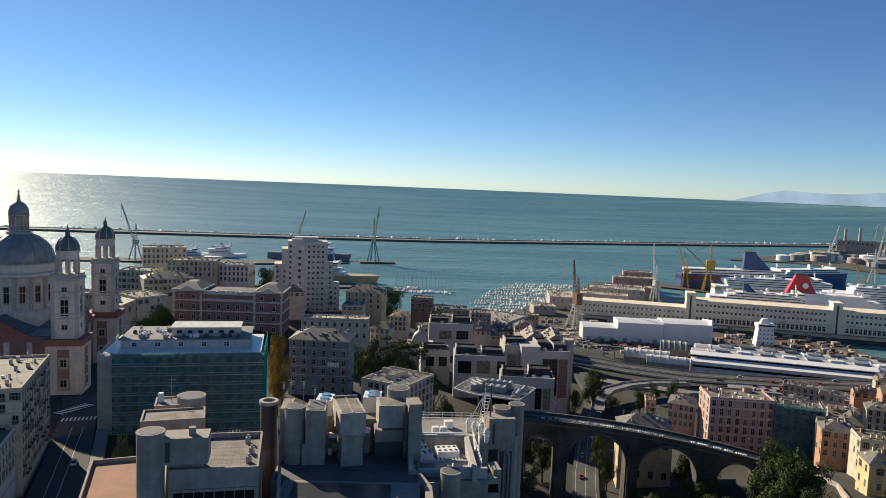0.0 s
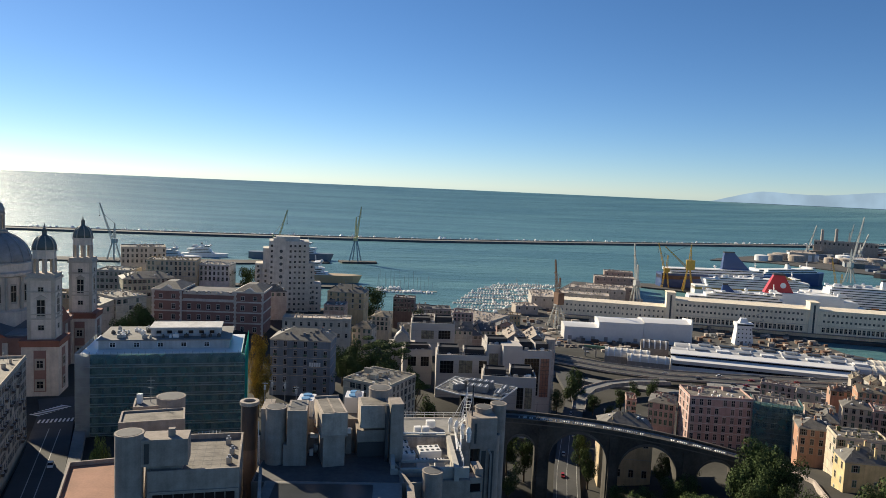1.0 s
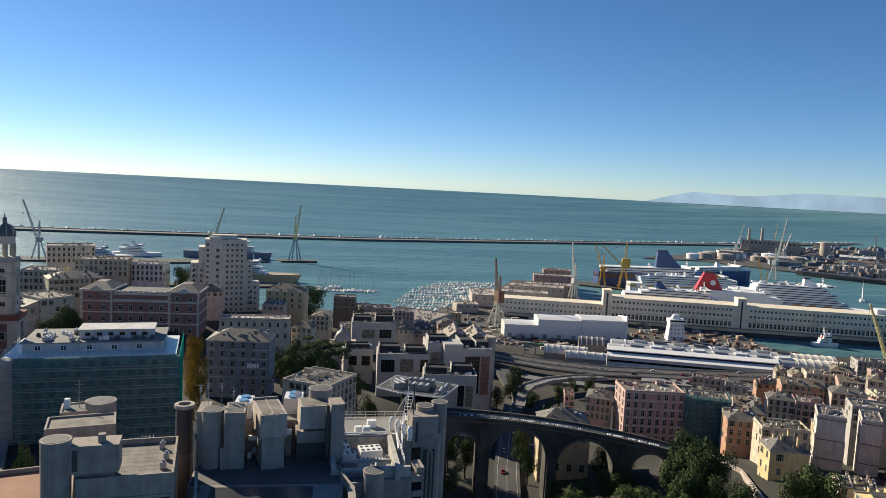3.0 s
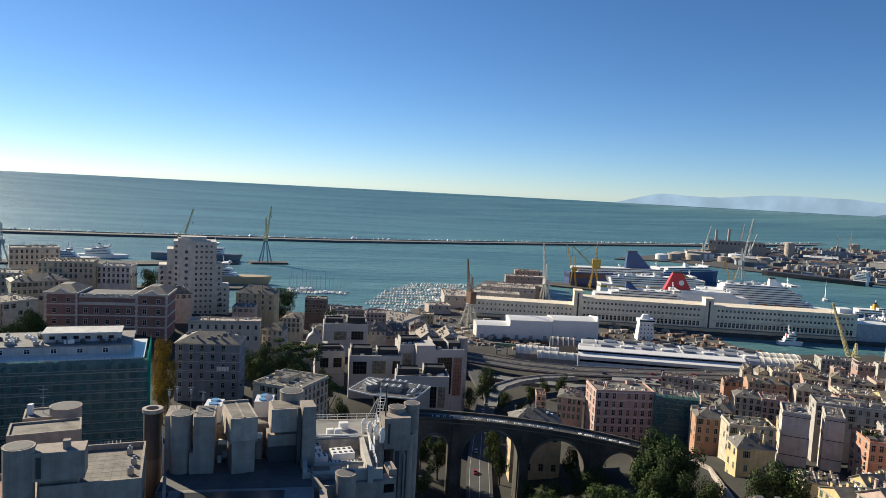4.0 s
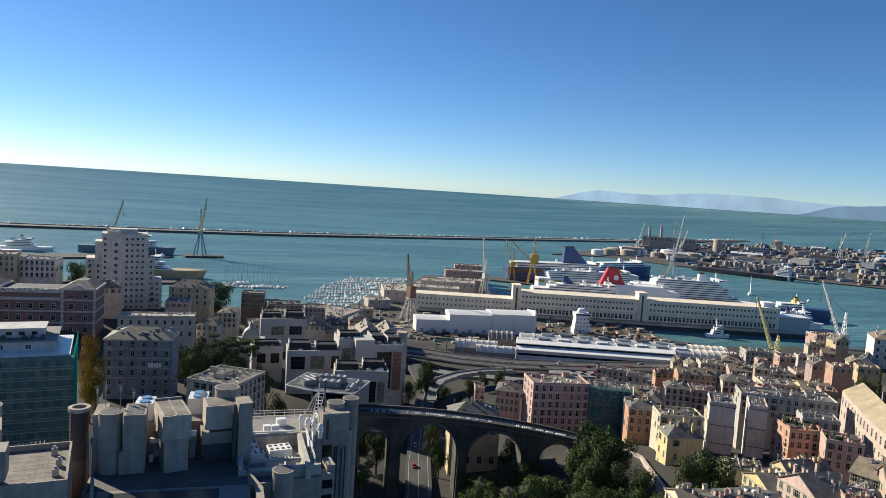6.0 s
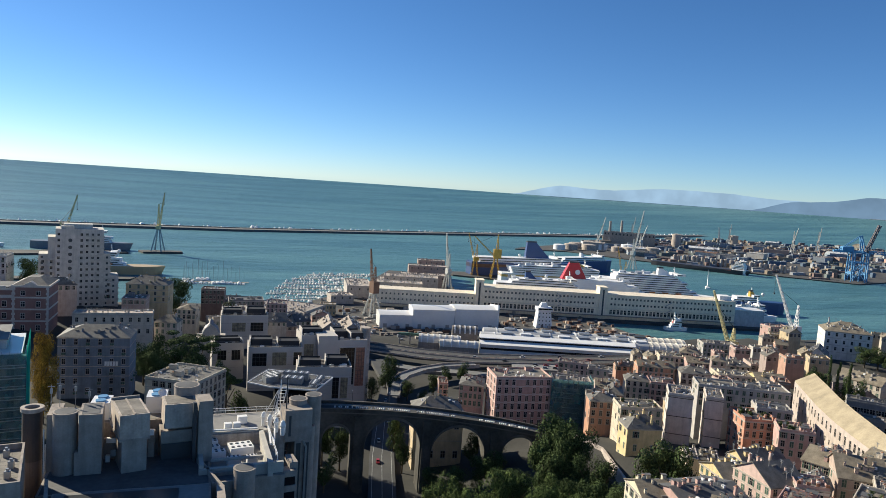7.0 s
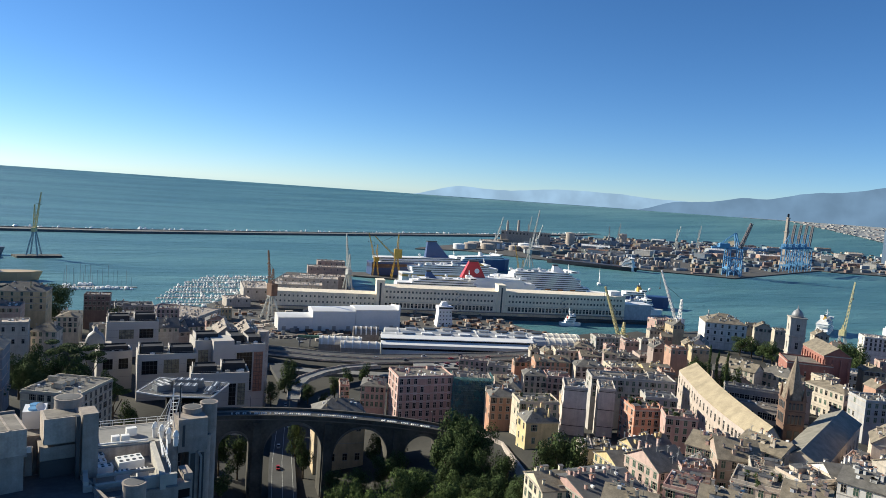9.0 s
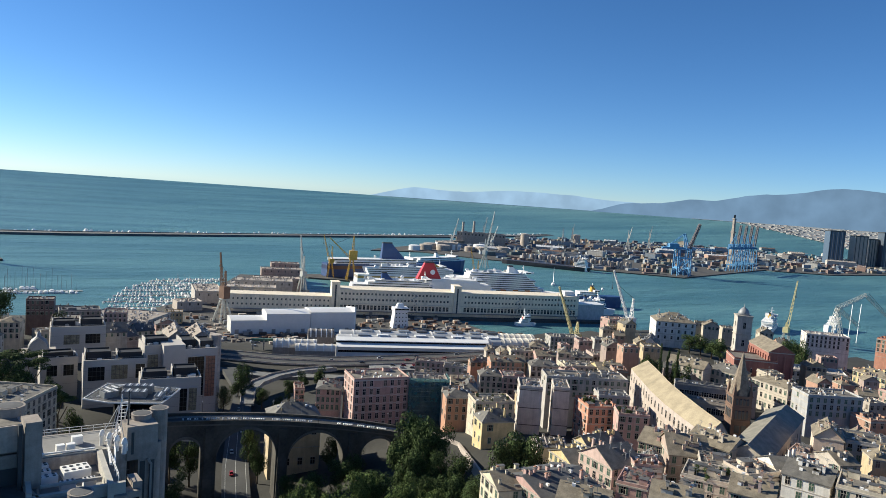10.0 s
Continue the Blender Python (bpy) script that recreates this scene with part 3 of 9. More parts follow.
        for i in range(8):
            a = math.tau * (i + 0.5) / 8
            sh = Shape()
            for (r0, z0), (r1, z1) in zip([(4.65, 62.8), (4.55, 64.5), (3.75, 66.8)], [(4.55, 64.5), (3.75, 66.8), (2.2, 68.5)]):
                sh.beam((cx + r0 * math.cos(a), cy + r0 * math.sin(a), z0), (cx + r1 * math.cos(a), cy + r1 * math.sin(a), z1), 0.4)
            part("dome_rib", sh, STONE, ob)


basilica()


# ---- the office block wrapped in green netting ----
def net_material(color, cover):
    m = bpy.data.materials.new("scaffold netting")
    m.use_nodes = True
    t = m.node_tree
    out = t.nodes["Material Output"]
    t.nodes.remove(t.nodes["Principled BSDF"])
    d, tr, l = t.nodes.new("ShaderNodeBsdfDiffuse"), t.nodes.new("ShaderNodeBsdfTransparent"), t.nodes.new("ShaderNodeBsdfTranslucent")
    d.inputs[0].default_value = l.inputs[0].default_value = (*color, 1)
    a, b = t.nodes.new("ShaderNodeMixShader"), t.nodes.new("ShaderNodeMixShader")
    a.inputs[0].default_value = 0.45
    t.links.new(d.outputs[0], a.inputs[1])
    t.links.new(l.outputs[0], a.inputs[2])
    n = t.nodes.new("ShaderNodeTexNoise")
    n.inputs["Scale"].default_value = 0.25
    r = t.nodes.new("ShaderNodeMapRange")
    r.inputs[1].default_value, r.inputs[2].default_value = 0.3, 0.7
    r.inputs[3].default_value, r.inputs[4].default_value = cover - 0.15, cover + 0.12
    g = t.nodes.new("ShaderNodeNewGeometry")
    t.links.new(g.outputs["Position"], n.inputs["Vector"])
    t.links.new(n.outputs[0], r.inputs[0])
    t.links.new(r.outputs[0], b.inputs[0])
    t.links.new(tr.outputs[0], b.inputs[1])
    t.links.new(a.outputs[0], b.inputs[2])
    t.links.new(b.outputs[0], out.inputs[0])
    return m


NET_GREEN = net_material((0.17, 0.32, 0.32), 0.5)
# same green netting, brighter: sun shining through it is put into the colour
NET_SUNLIT = net_material((0.05, 0.5, 0.4), 0.7)
NET_WHITE = net_material((0.55, 0.58, 0.58), 0.6)


def netted_block():
    ob = thing("office_building", "grey office block behind scaffolding and green netting", "building", place(-100.5, 279, 40, 12))
    a, b, h = 30.2, 16.5, 37.0
    part("wall", Shape().box(-a + 1.6, a - 1.6, -b + 1.6, b, -8, h - 1), wall_paint((0.5, 0.5, 0.5)), ob)
    part("roof", Shape().box(-a + 1.2, a - 1.2, -b + 1.2, b, h - 1, h - 0.4), WHITE_METAL, ob, "white membrane roof")
    top = part("attic_storey", Shape().box(-24, 24, -9.0, 15, h - 0.4, h + 3.0), wall_paint((0.5, 0.51, 0.52)), ob)
    part("attic_roof", Shape().box(-24.6, 24.6, -9.6, 15.6, h + 3.0, h + 3.4), PAVING, ob, "grey attic roof slab")
    for i in range(5):
        again("window", window_mesh(None, WHITE, "plain"), top, pose(-19 + i * 8.6, -9.05, h + 1.3) @ Matrix.Diagonal((1.8, 1, 1.6, 1)))
    hut = part("roof_hut", Shape().box(-6, 20, -4, 7, h + 3.5, h + 6.6).box(-6.6, 20.6, -4.6, 7.6, h + 6.6, h + 7.1), wall_paint((0.55, 0.55, 0.55)), ob)
    for i in range(6):
        part("hut_window", Shape().box(-4 + i * 4, -2.2 + i * 4, -4.1, -3.95, h + 4.6, h + 5.8), GLASS, hut)
    for i in range(26):
        x, y, r = RNG.uniform(-22, 22), RNG.uniform(-7.5, 12), RNG.uniform(0.4, 1.2)
        if -8 < x < 22 and -6 < y < 9:
            y = RNG.uniform(-7.5, -6)
        part("vent", Shape().box(x - r, x + r, y - r * 0.7, y + r * 0.7, h + 3.5, h + 3.9 + r).cyl(x, y, h + 3.9 + r, h + 4.4 + r, 0.3, n=8), (STEEL, WHITE_METAL, DARK_STEEL_AND_SHADE)[i % 3], ob)
    for k in range(9):
        z = 3.4 + k * 3.75
        for i in range(13):
            if RNG.random() < 0.12:
                continue
            again("window", window_mesh(None, CONCRETE_PALE, "plain"), ob, pose(-26 + i * 4.3, -b + 1.55, z) @ Matrix.Diagonal((2.0, 1, 1.9, 1)))
        part("scaffold_deck", Shape().box(-a, a, -b + 0.1, -b + 1.2, z - 1.9, z - 1.75).box(-a, -a + 1.1, -b + 1.2, b, z - 1.9, z - 1.75).box(a - 1.1, a, -b + 1.2, b, z - 1.9, z - 1.75), STEEL, ob)
        part("scaffold_rail", Shape().beam((-a, -b - 0.3, z - 0.8), (a, -b - 0.3, z - 0.8), 0.16).beam((-a, -b - 0.3, z - 1.75), (a, -b - 0.3, z - 1.75), 0.24), STEEL, ob)
    for i in range(26):
        x = -a + i * 2 * a / 25
        part("scaffold_pole", Shape().box(x - 0.06, x + 0.06, -b, -b + 0.12, -6, h + 0.5), STEEL, ob)
    for i in range(12):
        y = -b + i * 2 * b / 11
        for g in (-1, 1):
            part("scaffold_pole", Shape().box(g * a - 0.06, g * a + 0.06, y, y + 0.12, -6, h + 0.5), STEEL, ob)
    q = b + 0.0
    part("netting", Shape().box(-a + 5, a + 0.15, -b - 0.2, -b - 0.16, -4, h - 0.5), NET_GREEN, ob, "green scaffold netting")
    part("netting", Shape().box(a + 0.2, a + 0.24, -b, q, -4, h + 1.5), NET_SUNLIT, ob, "green scaffold netting")
    part("netting", Shape().box(-a - 0.24, -a - 0.2, -b, q, -4, h), NET_WHITE, ob, "white scaffold netting")
    part("netting", Shape().box(-a, -a + 4.9, -b - 0.2, -b - 0.16, -4, h), NET_WHITE, ob, "white scaffold netting")


netted_block()


# ---- the grey concrete complex in the foreground ----
def fan_unit(x, y, z, rot, w=4.2, d=2.2, h=1.7, fans=3):
    ob = thing("air_conditioning_unit", "white rooftop air conditioning unit with dark fans", "air conditioner", place(x, y, z, rot), "rooftop air conditioners")
    part("casing", Shape().box(-w / 2, w / 2, -d / 2, d / 2, 0.25, h), WHITE, ob)
    for i in range(4):
        part("foot", Shape().box((i % 2 - 0.5) * w * 0.8 - 0.1, (i % 2 - 0.5) * w * 0.8 + 0.1, (i // 2 - 0.5) * d * 0.7 - 0.1, (i // 2 - 0.5) * d * 0.7 + 0.1, 0, 0.25), STEEL, ob)
    for i in range(fans):
        for g in (-1, 1):
            part("fan", Shape().cyl((i + 0.5) * w / fans - w / 2, g * d / 4, h, h + 0.12, min(w / fans, d / 2) * 0.3, n=12), DARK_STEEL_AND_SHADE, ob, "dark round fan")
    return ob


def concrete_complex():
    """Concrete office complex with round stair towers, roof huts and a tall chimney."""
    ob = thing("office_complex", "grey concrete office complex with round towers and roof huts", "building", place(0, 0, 0))

    def block(name, x, y, w, d, z0, z1, rot, material=CONCRETE, parent=ob, parapet=0.0, top=None, label=""):
        m = place(x, y, 0, rot)
        s = Shape().box(-w / 2, w / 2, -d / 2, d / 2, z0, z1)
        o = part(name, s, material, parent, label, m)
        if top:
            part("roof_surface", Shape().box(-w / 2 + 0.5, w / 2 - 0.5, -d / 2 + 0.5, d / 2 - 0.5, z1, z1 + 0.06), top, parent, "", m)
        if parapet:
            for q in ((-w / 2, w / 2, -d / 2, -d / 2 + 0.45), (-w / 2, w / 2, d / 2 - 0.45, d / 2), (-w / 2, -w / 2 + 0.45, -d / 2 + 0.45, d / 2 - 0.45), (w / 2 - 0.45, w / 2, -d / 2 + 0.45, d / 2 - 0.45)):
                part("parapet", Shape().box(*q, z1, z1 + parapet), CONCRETE, parent, "", m)
        return o

    def drum(x, y, r, z0, z1):
        part("round_tower", Shape().cyl(x, y, z0, z1, r, n=32).cyl(x, y, z1, z1 + 0.15, r + 0.12, n=32), CONCRETE, ob)
        part("roof_surface", Shape().cyl(x, y, z1 + 0.15, z1 + 0.2, r - 0.35, n=32), BITUMEN, ob)

    # terrace block
    block("terrace_block", -47.5, 151.0, 18, 21, 10, 83.0, 12, parapet=1.2, top=TERRACE)
    for i in range(8):
        part("strip_window", Shape().box(-8 + i * 2.05, -6.2 + i * 2.05, -10.7, -10.45, 77, 79.2), GLASS, ob, "", place(-47.5, 151.0, 0, 12))
    part("window_ledge", Shape().box(-8.6, 8.8, -10.9, -10.4, 79.3, 79.9), CONCRETE, ob, "", place(-47.5, 151, 0, 12))
    part("window_ledge", Shape().box(-8.6, 8.8, -10.9, -10.4, 76.3, 76.9), CONCRETE, ob, "", place(-47.5, 151, 0, 12))
    for i in range(1, 9):
        part("tile_joint", Shape().box(-8.4, 8.4, -10 + i * 2.25, -9.94 + i * 2.25, 83.06, 83.075), BITUMEN, ob, "", place(-47.5, 151.0, 0, 12))
    for i in range(1, 9):
        part("tile_joint", Shape().box(-8.4 + i * 1.9, -8.34 + i * 1.9, -10, 10, 83.06, 83.075), BITUMEN, ob, "", place(-47.5, 151.0, 0, 12))
    for x, y in ((-43, 158), (-40.5, 152), (-39.8, 147)):
        part("roof_vent", Shape().box(x - 0.5, x + 0.5, y - 0.5, y + 0.5, 83, 84.6).cyl(x, y, 84.6, 85.1, 0.3, n=10), STEEL, ob)
    block("red_terrace_block", -66.8, 147.6, 16.4, 24, 10, 77.4, 20, parapet=1.0, top=TERRACOTTA)
    drum(-58, 139.4, 2.75, 10, 92)
    hut = block("tower_hut", -51.5, 142.2, 9.0, 5.4, 85.2, 90.8, 12)
    block("tower_neck", -52, 143, 7, 4.4, 77, 85.2, 12, CONCRETE)
    block("hut_vent", -50.3, 142, 1.3, 1.3, 90.8, 92.4, 12)
    # two dark sheets on hut and neck in place of shaded recesses
    part("recess_shade", Shape().box(-3.9, -3.0, -2.82, -2.68, 85.8, 90), DARK_STEEL_AND_SHADE, ob, "", place(-51.5, 142.2, 0, 12))
    part("recess_shade", Shape().box(-1.5, 1.5, -2.4, -2.2, 78, 83), DARK_STEEL_AND_SHADE, ob, "", place(-52, 143, 0, 12))
    block("penthouse", -65.5, 171.5, 15, 9, 60, 84.2, 18, parapet=0.5, top=TERRACE)
    block("penthouse_hut", -69, 183, 11, 8, 60, 84.0, 18, parapet=0.4, top=BITUMEN)
    drum(-65, 182.5, 3.6, 70, 86.0)
    block("aerial_box", -73, 182, 1.2, 1.2, 84, 86.6, 0, WHITE)
    part("mast", Shape().beam((-70.5, 183, 84), (-70.5, 183, 91), 0.15).beam((-71.5, 183, 90), (-69.5, 183, 90), 0.12).beam((-71.2, 183, 88), (-69.8, 183, 88), 0.12), STEEL, ob, "thin steel aerial mast")
    for i in range(7):
        part("pergola_beam", Shape().beam((-55.5 + i * 0.9, 176, 79 + 0.1 * i), (-54 + i * 0.9, 170, 79), 0.18), STEEL, ob)
    block("pergola_base", -52.5, 172, 8, 8, 60, 76, 12, CONCRETE)
    # chimney
    ch = part("chimney_shaft", Shape().cyl(-41, 169, 10, 78, 2.05, 2.0, 24), mat("brown render", (0.13, 0.1, 0.088), 0.9, vary=0.35, scale=0.15), ob, "brown rendered chimney shaft")
    part("chimney_top", Shape().cyl(-41, 169, 78, 89.3, 2.02, 2.0, 24), mat("sooty render", (0.08, 0.065, 0.06), 0.9, vary=0.3), ob)
    part("chimney_cap", Shape().lathe(-41, 169, [(2.0, 89.0), (2.35, 89.2), (2.35, 90), (1.5, 90), (1.5, 88.8)], 24), CONCRETE_PALE, ob)
    # central towers
    drum(-33.6, 165.0, 2.5, 10, 90)
    block("tower_slab", -36.4, 169.5, 2.6, 8, 10, 89.2, 5)
    block("tower_slab", -28.6, 166.8, 4.6, 8.4, 81.6, 90, 6, CONCRETE, top=BITUMEN)
    block("tower_slab_foot", -29.0, 166.5, 5.4, 7.4, 10, 81.6, 6)
    block("deck", -20, 163, 34, 18, 10, 76.3, 3, CONCRETE, parapet=0.0, top=BITUMEN)
    block("link_wall", -25.2, 172.5, 5, 1.2, 76.3, 81.0, 6)
    block("roof_hut", -21.1, 169.1, 6.2, 12.7, 84.1, 89.6, 17, CONCRETE_PALE, top=TERRACE)
    block("hut_band", -21.1, 169.1, 6.5, 13.0, 83.7, 84.1, 17)
    block("hut_shaft", -20.6, 167.6, 5.2, 9.2, 60, 83.7, 17)
    # dark sheet on the hut's side, painted shade of a recess
    part("recess_shade", Shape().box(3.1, 3.16, -6.0, -4.9, 84.8, 88.6), DARK_STEEL_AND_SHADE, ob, "", place(-21.1, 169.1, 0, 17))
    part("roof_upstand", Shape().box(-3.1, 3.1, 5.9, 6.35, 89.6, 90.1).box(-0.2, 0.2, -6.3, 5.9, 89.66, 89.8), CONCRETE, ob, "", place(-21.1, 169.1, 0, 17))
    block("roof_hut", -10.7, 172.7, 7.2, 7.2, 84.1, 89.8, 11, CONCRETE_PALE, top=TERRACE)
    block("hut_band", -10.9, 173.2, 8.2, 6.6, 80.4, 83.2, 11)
    # the opening's shade is a dark sheet on the solid wall
    part("recess_shade", Shape().box(-4.0, 3.4, -3.4, -3.34, 76.4, 80.2), DARK_STEEL_AND_SHADE, ob, "dark sheet standing for the shade of a plant opening", place(-10.9, 173.2, 0, 11))
    block("hut_foot", -10.9, 173.4, 8.0, 6.4, 60, 80.4, 11)
    block("hut_neck", -10.7, 173.6, 5.6, 5.0, 83.2, 84.1, 11)
    block("tower_fin", -5.0, 169.8, 3.2, 5.6, 10, 91.0, 12)
    # solid dark bar for the shaded gap between hut and fin
    block("fin_slot_shade", -7.0, 167.6, 0.7, 1.2, 60, 90.6, 12, DARK_STEEL_AND_SHADE)
    drum(-9.5, 177.6, 2.9, 60, 91.8)
    for x, y, w in ((-28.6, 179, 4.2), (-16.6, 183, 4.6)):
        part("cooling_tower", Shape().box(x - w / 2, x + w / 2, y - 3, y + 3, 84, 88.2).slot(1).cyl(x, y - 1.5, 88.2, 88.6, w * 0.28, n=16).cyl(x, y + 1.5, 88.2, 88.6, w * 0.28, n=16), [WHITE_METAL, BLUE_PAINT], ob, "pale metal cooling plant with blue fans")
    block("plant_deck", -22, 181, 26, 12, 10, 84, 6, CONCRETE, top=TERRACE)
    part("dish", Shape().lathe(0, 0, [(0.12, 0), (0.6, 0.15), (0.95, 0.5), (1.0, 0.5), (0.7, 0.1), (0.12, -0.06)], 16), WHITE, ob, "white satellite dish", pose(-15.2, 178.5, 89.6, 60, 0, 20))
    part("dish_mast", Shape().beam((-15.2, 178.7, 84), (-15.2, 178.7, 89.5), 0.15), STEEL, ob)
    for x, y, hh in ((-36, 171, 95), (-38, 172, 94), (-33, 172, 94.5), (-30, 171, 93.5)):
        part("aerial", Shape().beam((x, y, 80), (x, y, hh), 0.12).beam((x - 0.7, y, hh - 0.4), (x + 0.7, y, hh - 0.4), 0.1).box(x - 0.25, x + 0.25, y - 0.2, y + 0.2, hh - 2, hh - 0.9), STEEL, ob)
    rust = mat("rust stained box", (0.34, 0.2, 0.13), 0.9, vary=0.4)
    for x, y, z, w, d, h, m in ((-25.0, 170.6, 81.0, 2.2, 0.9, 0.7, WHITE), (-24.4, 169.2, 78.4, 1.1, 0.9, 1.1, STEEL), (-25.6, 169.6, 76.4, 0.9, 0.8, 1.6, WHITE_METAL), (-24.6, 171.2, 81.7, 1.6, 1.2, 1.4, rust), (-16.6, 172.0, 76.4, 1.4, 1.4, 6.2, CONCRETE), (-16.4, 170.2, 82.6, 0.9, 0.8, 0.9, WHITE)):
        part("wall_plant", Shape().box(x - w / 2, x + w / 2, y - d / 2, y + d / 2, z if z < 77 else z - 0.4, z + h), m, ob)
    for k in range(3):
        part("wall_pipe", Shape().beam((-37.9, 165.6 + k * 1.4, 40), (-37.9, 165.6 + k * 1.4, 86 - k * 4), 0.22), WHITE_METAL, ob)
    # low dark roof in front
    block("front_block", -17.5, 139.5, 31, 30, 10, 76.4, 2, CONCRETE, top=PAVING)
    block("roof_edge", -2.9, 158.6, 0.6, 17.5, 70, 77.6, 20, CONCRETE)
    block("roof_edge", -33.2, 147.0, 0.7, 21.0, 70, 78.2, 12, CONCRETE_PALE)
    block("roof_edge", -0.3, 146.5, 1.6, 8.0, 60, 77.9, 4, CONCRETE)
    for px, py, pw, pd in ((-9, -8, 5, 3), (2, -4, 6, 4), (9, 2, 3, 5), (-4, 3, 4, 2), (6, -10, 5, 3)):
        part("felt_patch", Shape().box(px - pw, px + pw, py - pd, py + pd, 76.462, 76.468 + 0.002 * pw), BITUMEN, ob, "", place(-17.5, 139.5, 0, 2))
    part("roof_puddle", Shape().box(-13, 9, 6, 13.5, 76.47, 76.5), mat("wet felt", (0.05, 0.055, 0.06), 0.35, vary=0.4, scale=0.2), ob, "", place(-17.5, 139.5, 0, 2))
    for i in range(4):
        part("roof_rail", Shape().beam((-14 + i * 7.2, -13.5, 77.9), (-7.2 + i * 7.2, -13.5, 77.9), 0.1).beam((-14 + i * 7.2, -13.5, 76.4), (-14 + i * 7.2, -13.5, 77.9), 0.1), STEEL, ob, "", place(-17.5, 139.5, 0, 2))
    # right wing: a roof deck behind, a sunken court with plant, floors of glass in front
    block("back_deck", 4.5, 188.5, 20, 16, 10, 78.0, 4, CONCRETE_PALE, top=PAVING)
    block("court_floor", 3.5, 170.5, 19, 21, 10, 75.0, 4, CONCRETE, top=PAVING)
    pale_beam = mat("pale roof beam", (0.5, 0.47, 0.42), 0.8, vary=0.2)
    for x, y, w, d, z0, z1, r in ((4.5, 181.5, 20, 1.0, 75, 78.4, 4), (-5.6, 171, 1.0, 22, 75, 78.4, 4), (9.6, 171, 1.2, 22, 75, 78.4, 4), (4, 161.2, 19, 1.0, 75, 77.6, 8), (3.0, 166.0, 12, 0.6, 77, 77.6, 6)):
        block("roof_beam", x, y, w, d, z0, z1, r, pale_beam)
    for q, u0, u1 in ((-9.8, -20.0, 8.0), (9.8, -9.5, 8.0), (5.6, -27.0, -8.0)):
        for z in (78.9, 79.6):
            part("railing", Shape().beam((q, u0, z), (q, u1, z), 0.12), WHITE_METAL, ob, "", place(4.5, 188.5, 0, 4))
        for i in range(7):
            y = u0 + (u1 - u0) * i / 6
            part("railing_post", Shape().box(q - 0.07, q + 0.07, y - 0.07, y + 0.07, 77.9, 79.6), WHITE_METAL, ob, "", place(4.5, 188.5, 0, 4))
    for z in (78.8, 79.5):
        part("railing", Shape().beam((-9.7, 7.8, z), (9.7, 7.8, z), 0.12), WHITE_METAL, ob, "", place(4.5, 188.5, 0, 4))
    for i in range(8):
        part("railing_post", Shape().box(-9.7 + i * 2.75, -9.56 + i * 2.75, 7.74, 7.86, 78, 79.5), WHITE_METAL, ob, "", place(4.5, 188.5, 0, 4))
    block("roof_box", 4.2, 188, 2.4, 1.6, 78.06, 80.0, 10, WHITE)
    block("roof_box", 0.6, 183.4, 1.8, 1.4, 78.06, 79.8, 10, WHITE)
    block("roof_box", 2.8, 183.6, 1.8, 1.4, 78.06, 79.8, 10, WHITE)
    block("right_tower", 18.0, 184.5, 7.2, 6.5, 75, 83.4, 8, CONCRETE)
    block("right_tower_leg", 19.3, 184.5, 4.2, 6, 10, 75, 8, CONCRETE)
    # dark strips laid on leg and tower imitate shaded gaps
    for u in (-1.7, 0.5):
        part("recess_shade", Shape().box(u, u + 1.2, -3.1, -2.95, 12, 74.4), DARK_STEEL_AND_SHADE, ob, "", place(19.3, 184.5, 0, 8))
    part("recess_shade", Shape().box(-2.6, -2.0, -3.4, -3.2, 76.5, 82), DARK_STEEL_AND_SHADE, ob, "", place(18.0, 184.5, 0, 8))
    drum(18.6, 187.2, 2.4, 60, 84.6)
    drum(23.0, 190.0, 2.2, 10, 84.8)
    drum(21.8, 184.2, 1.3, 10, 78)
    part("downpipe", Shape().beam((20.6, 181, 20), (20.6, 181, 73.5), 0.5).beam((20.6, 181, 73.5), (19.8, 181, 75), 0.5), STEEL, ob)
    for k in range(9):
        z = 75.0 - k * 3.7
        block("floor_band", 11, 163.2, 11, 3, z - 1.5, z, 12, CONCRETE)
        block("floor_glass", 11, 163.5, 10.4, 2.8, z - 3.7, z - 1.5, 12, GLASS)
    block("low_box", 2.0, 157.0, 9.5, 5.5, 10, 76.2, 8, CONCRETE, parapet=0.8, top=BITUMEN)
    drum(4.4, 153.8, 2.35, 10, 80)
    block("flank_tower", 15.6, 166.5, 2.0, 5, 10, 76.5, 10, CONCRETE)
    for i, (x0, y0, x1, y1, z) in enumerate(((10.5, 186, 14, 195, 78.6), (11.3, 186, 14.8, 195, 78.6), (10.8, 170, 10.8, 181, 78.9), (11.6, 170, 12.4, 183, 78.9), (-4, 180.8, 8, 181.6, 78.8))):
        part("pipe", Shape().beam((x0, y0, z), (x1, y1, z), 0.4), WHITE_METAL, ob, "pale rooftop pipe")
    for i in range(4):
        x, y = 9.6 + i * 1.5, 185.2 - i * 2.4
        part("duct", Shape().lathe(x, y, [(0.55, 78), (0.55, 80.2), (0.8, 80.6), (0.5, 81.6), (0.2, 82)], 10), WHITE_METAL, ob, "pale metal extractor duct")
        part("duct_stay", Shape().beam((x, y, 80.6), (13.5, 191, 86), 0.14), STEEL, ob)
    st = Shape()
    for i in range(10):
        st.beam((12.4 + i * 0.2, 190.2 + i * 0.35, 78.4 + i * 0.85), (14.2 + i * 0.2, 190.2 + i * 0.35, 78.4 + i * 0.85), 0.35, 0.08)
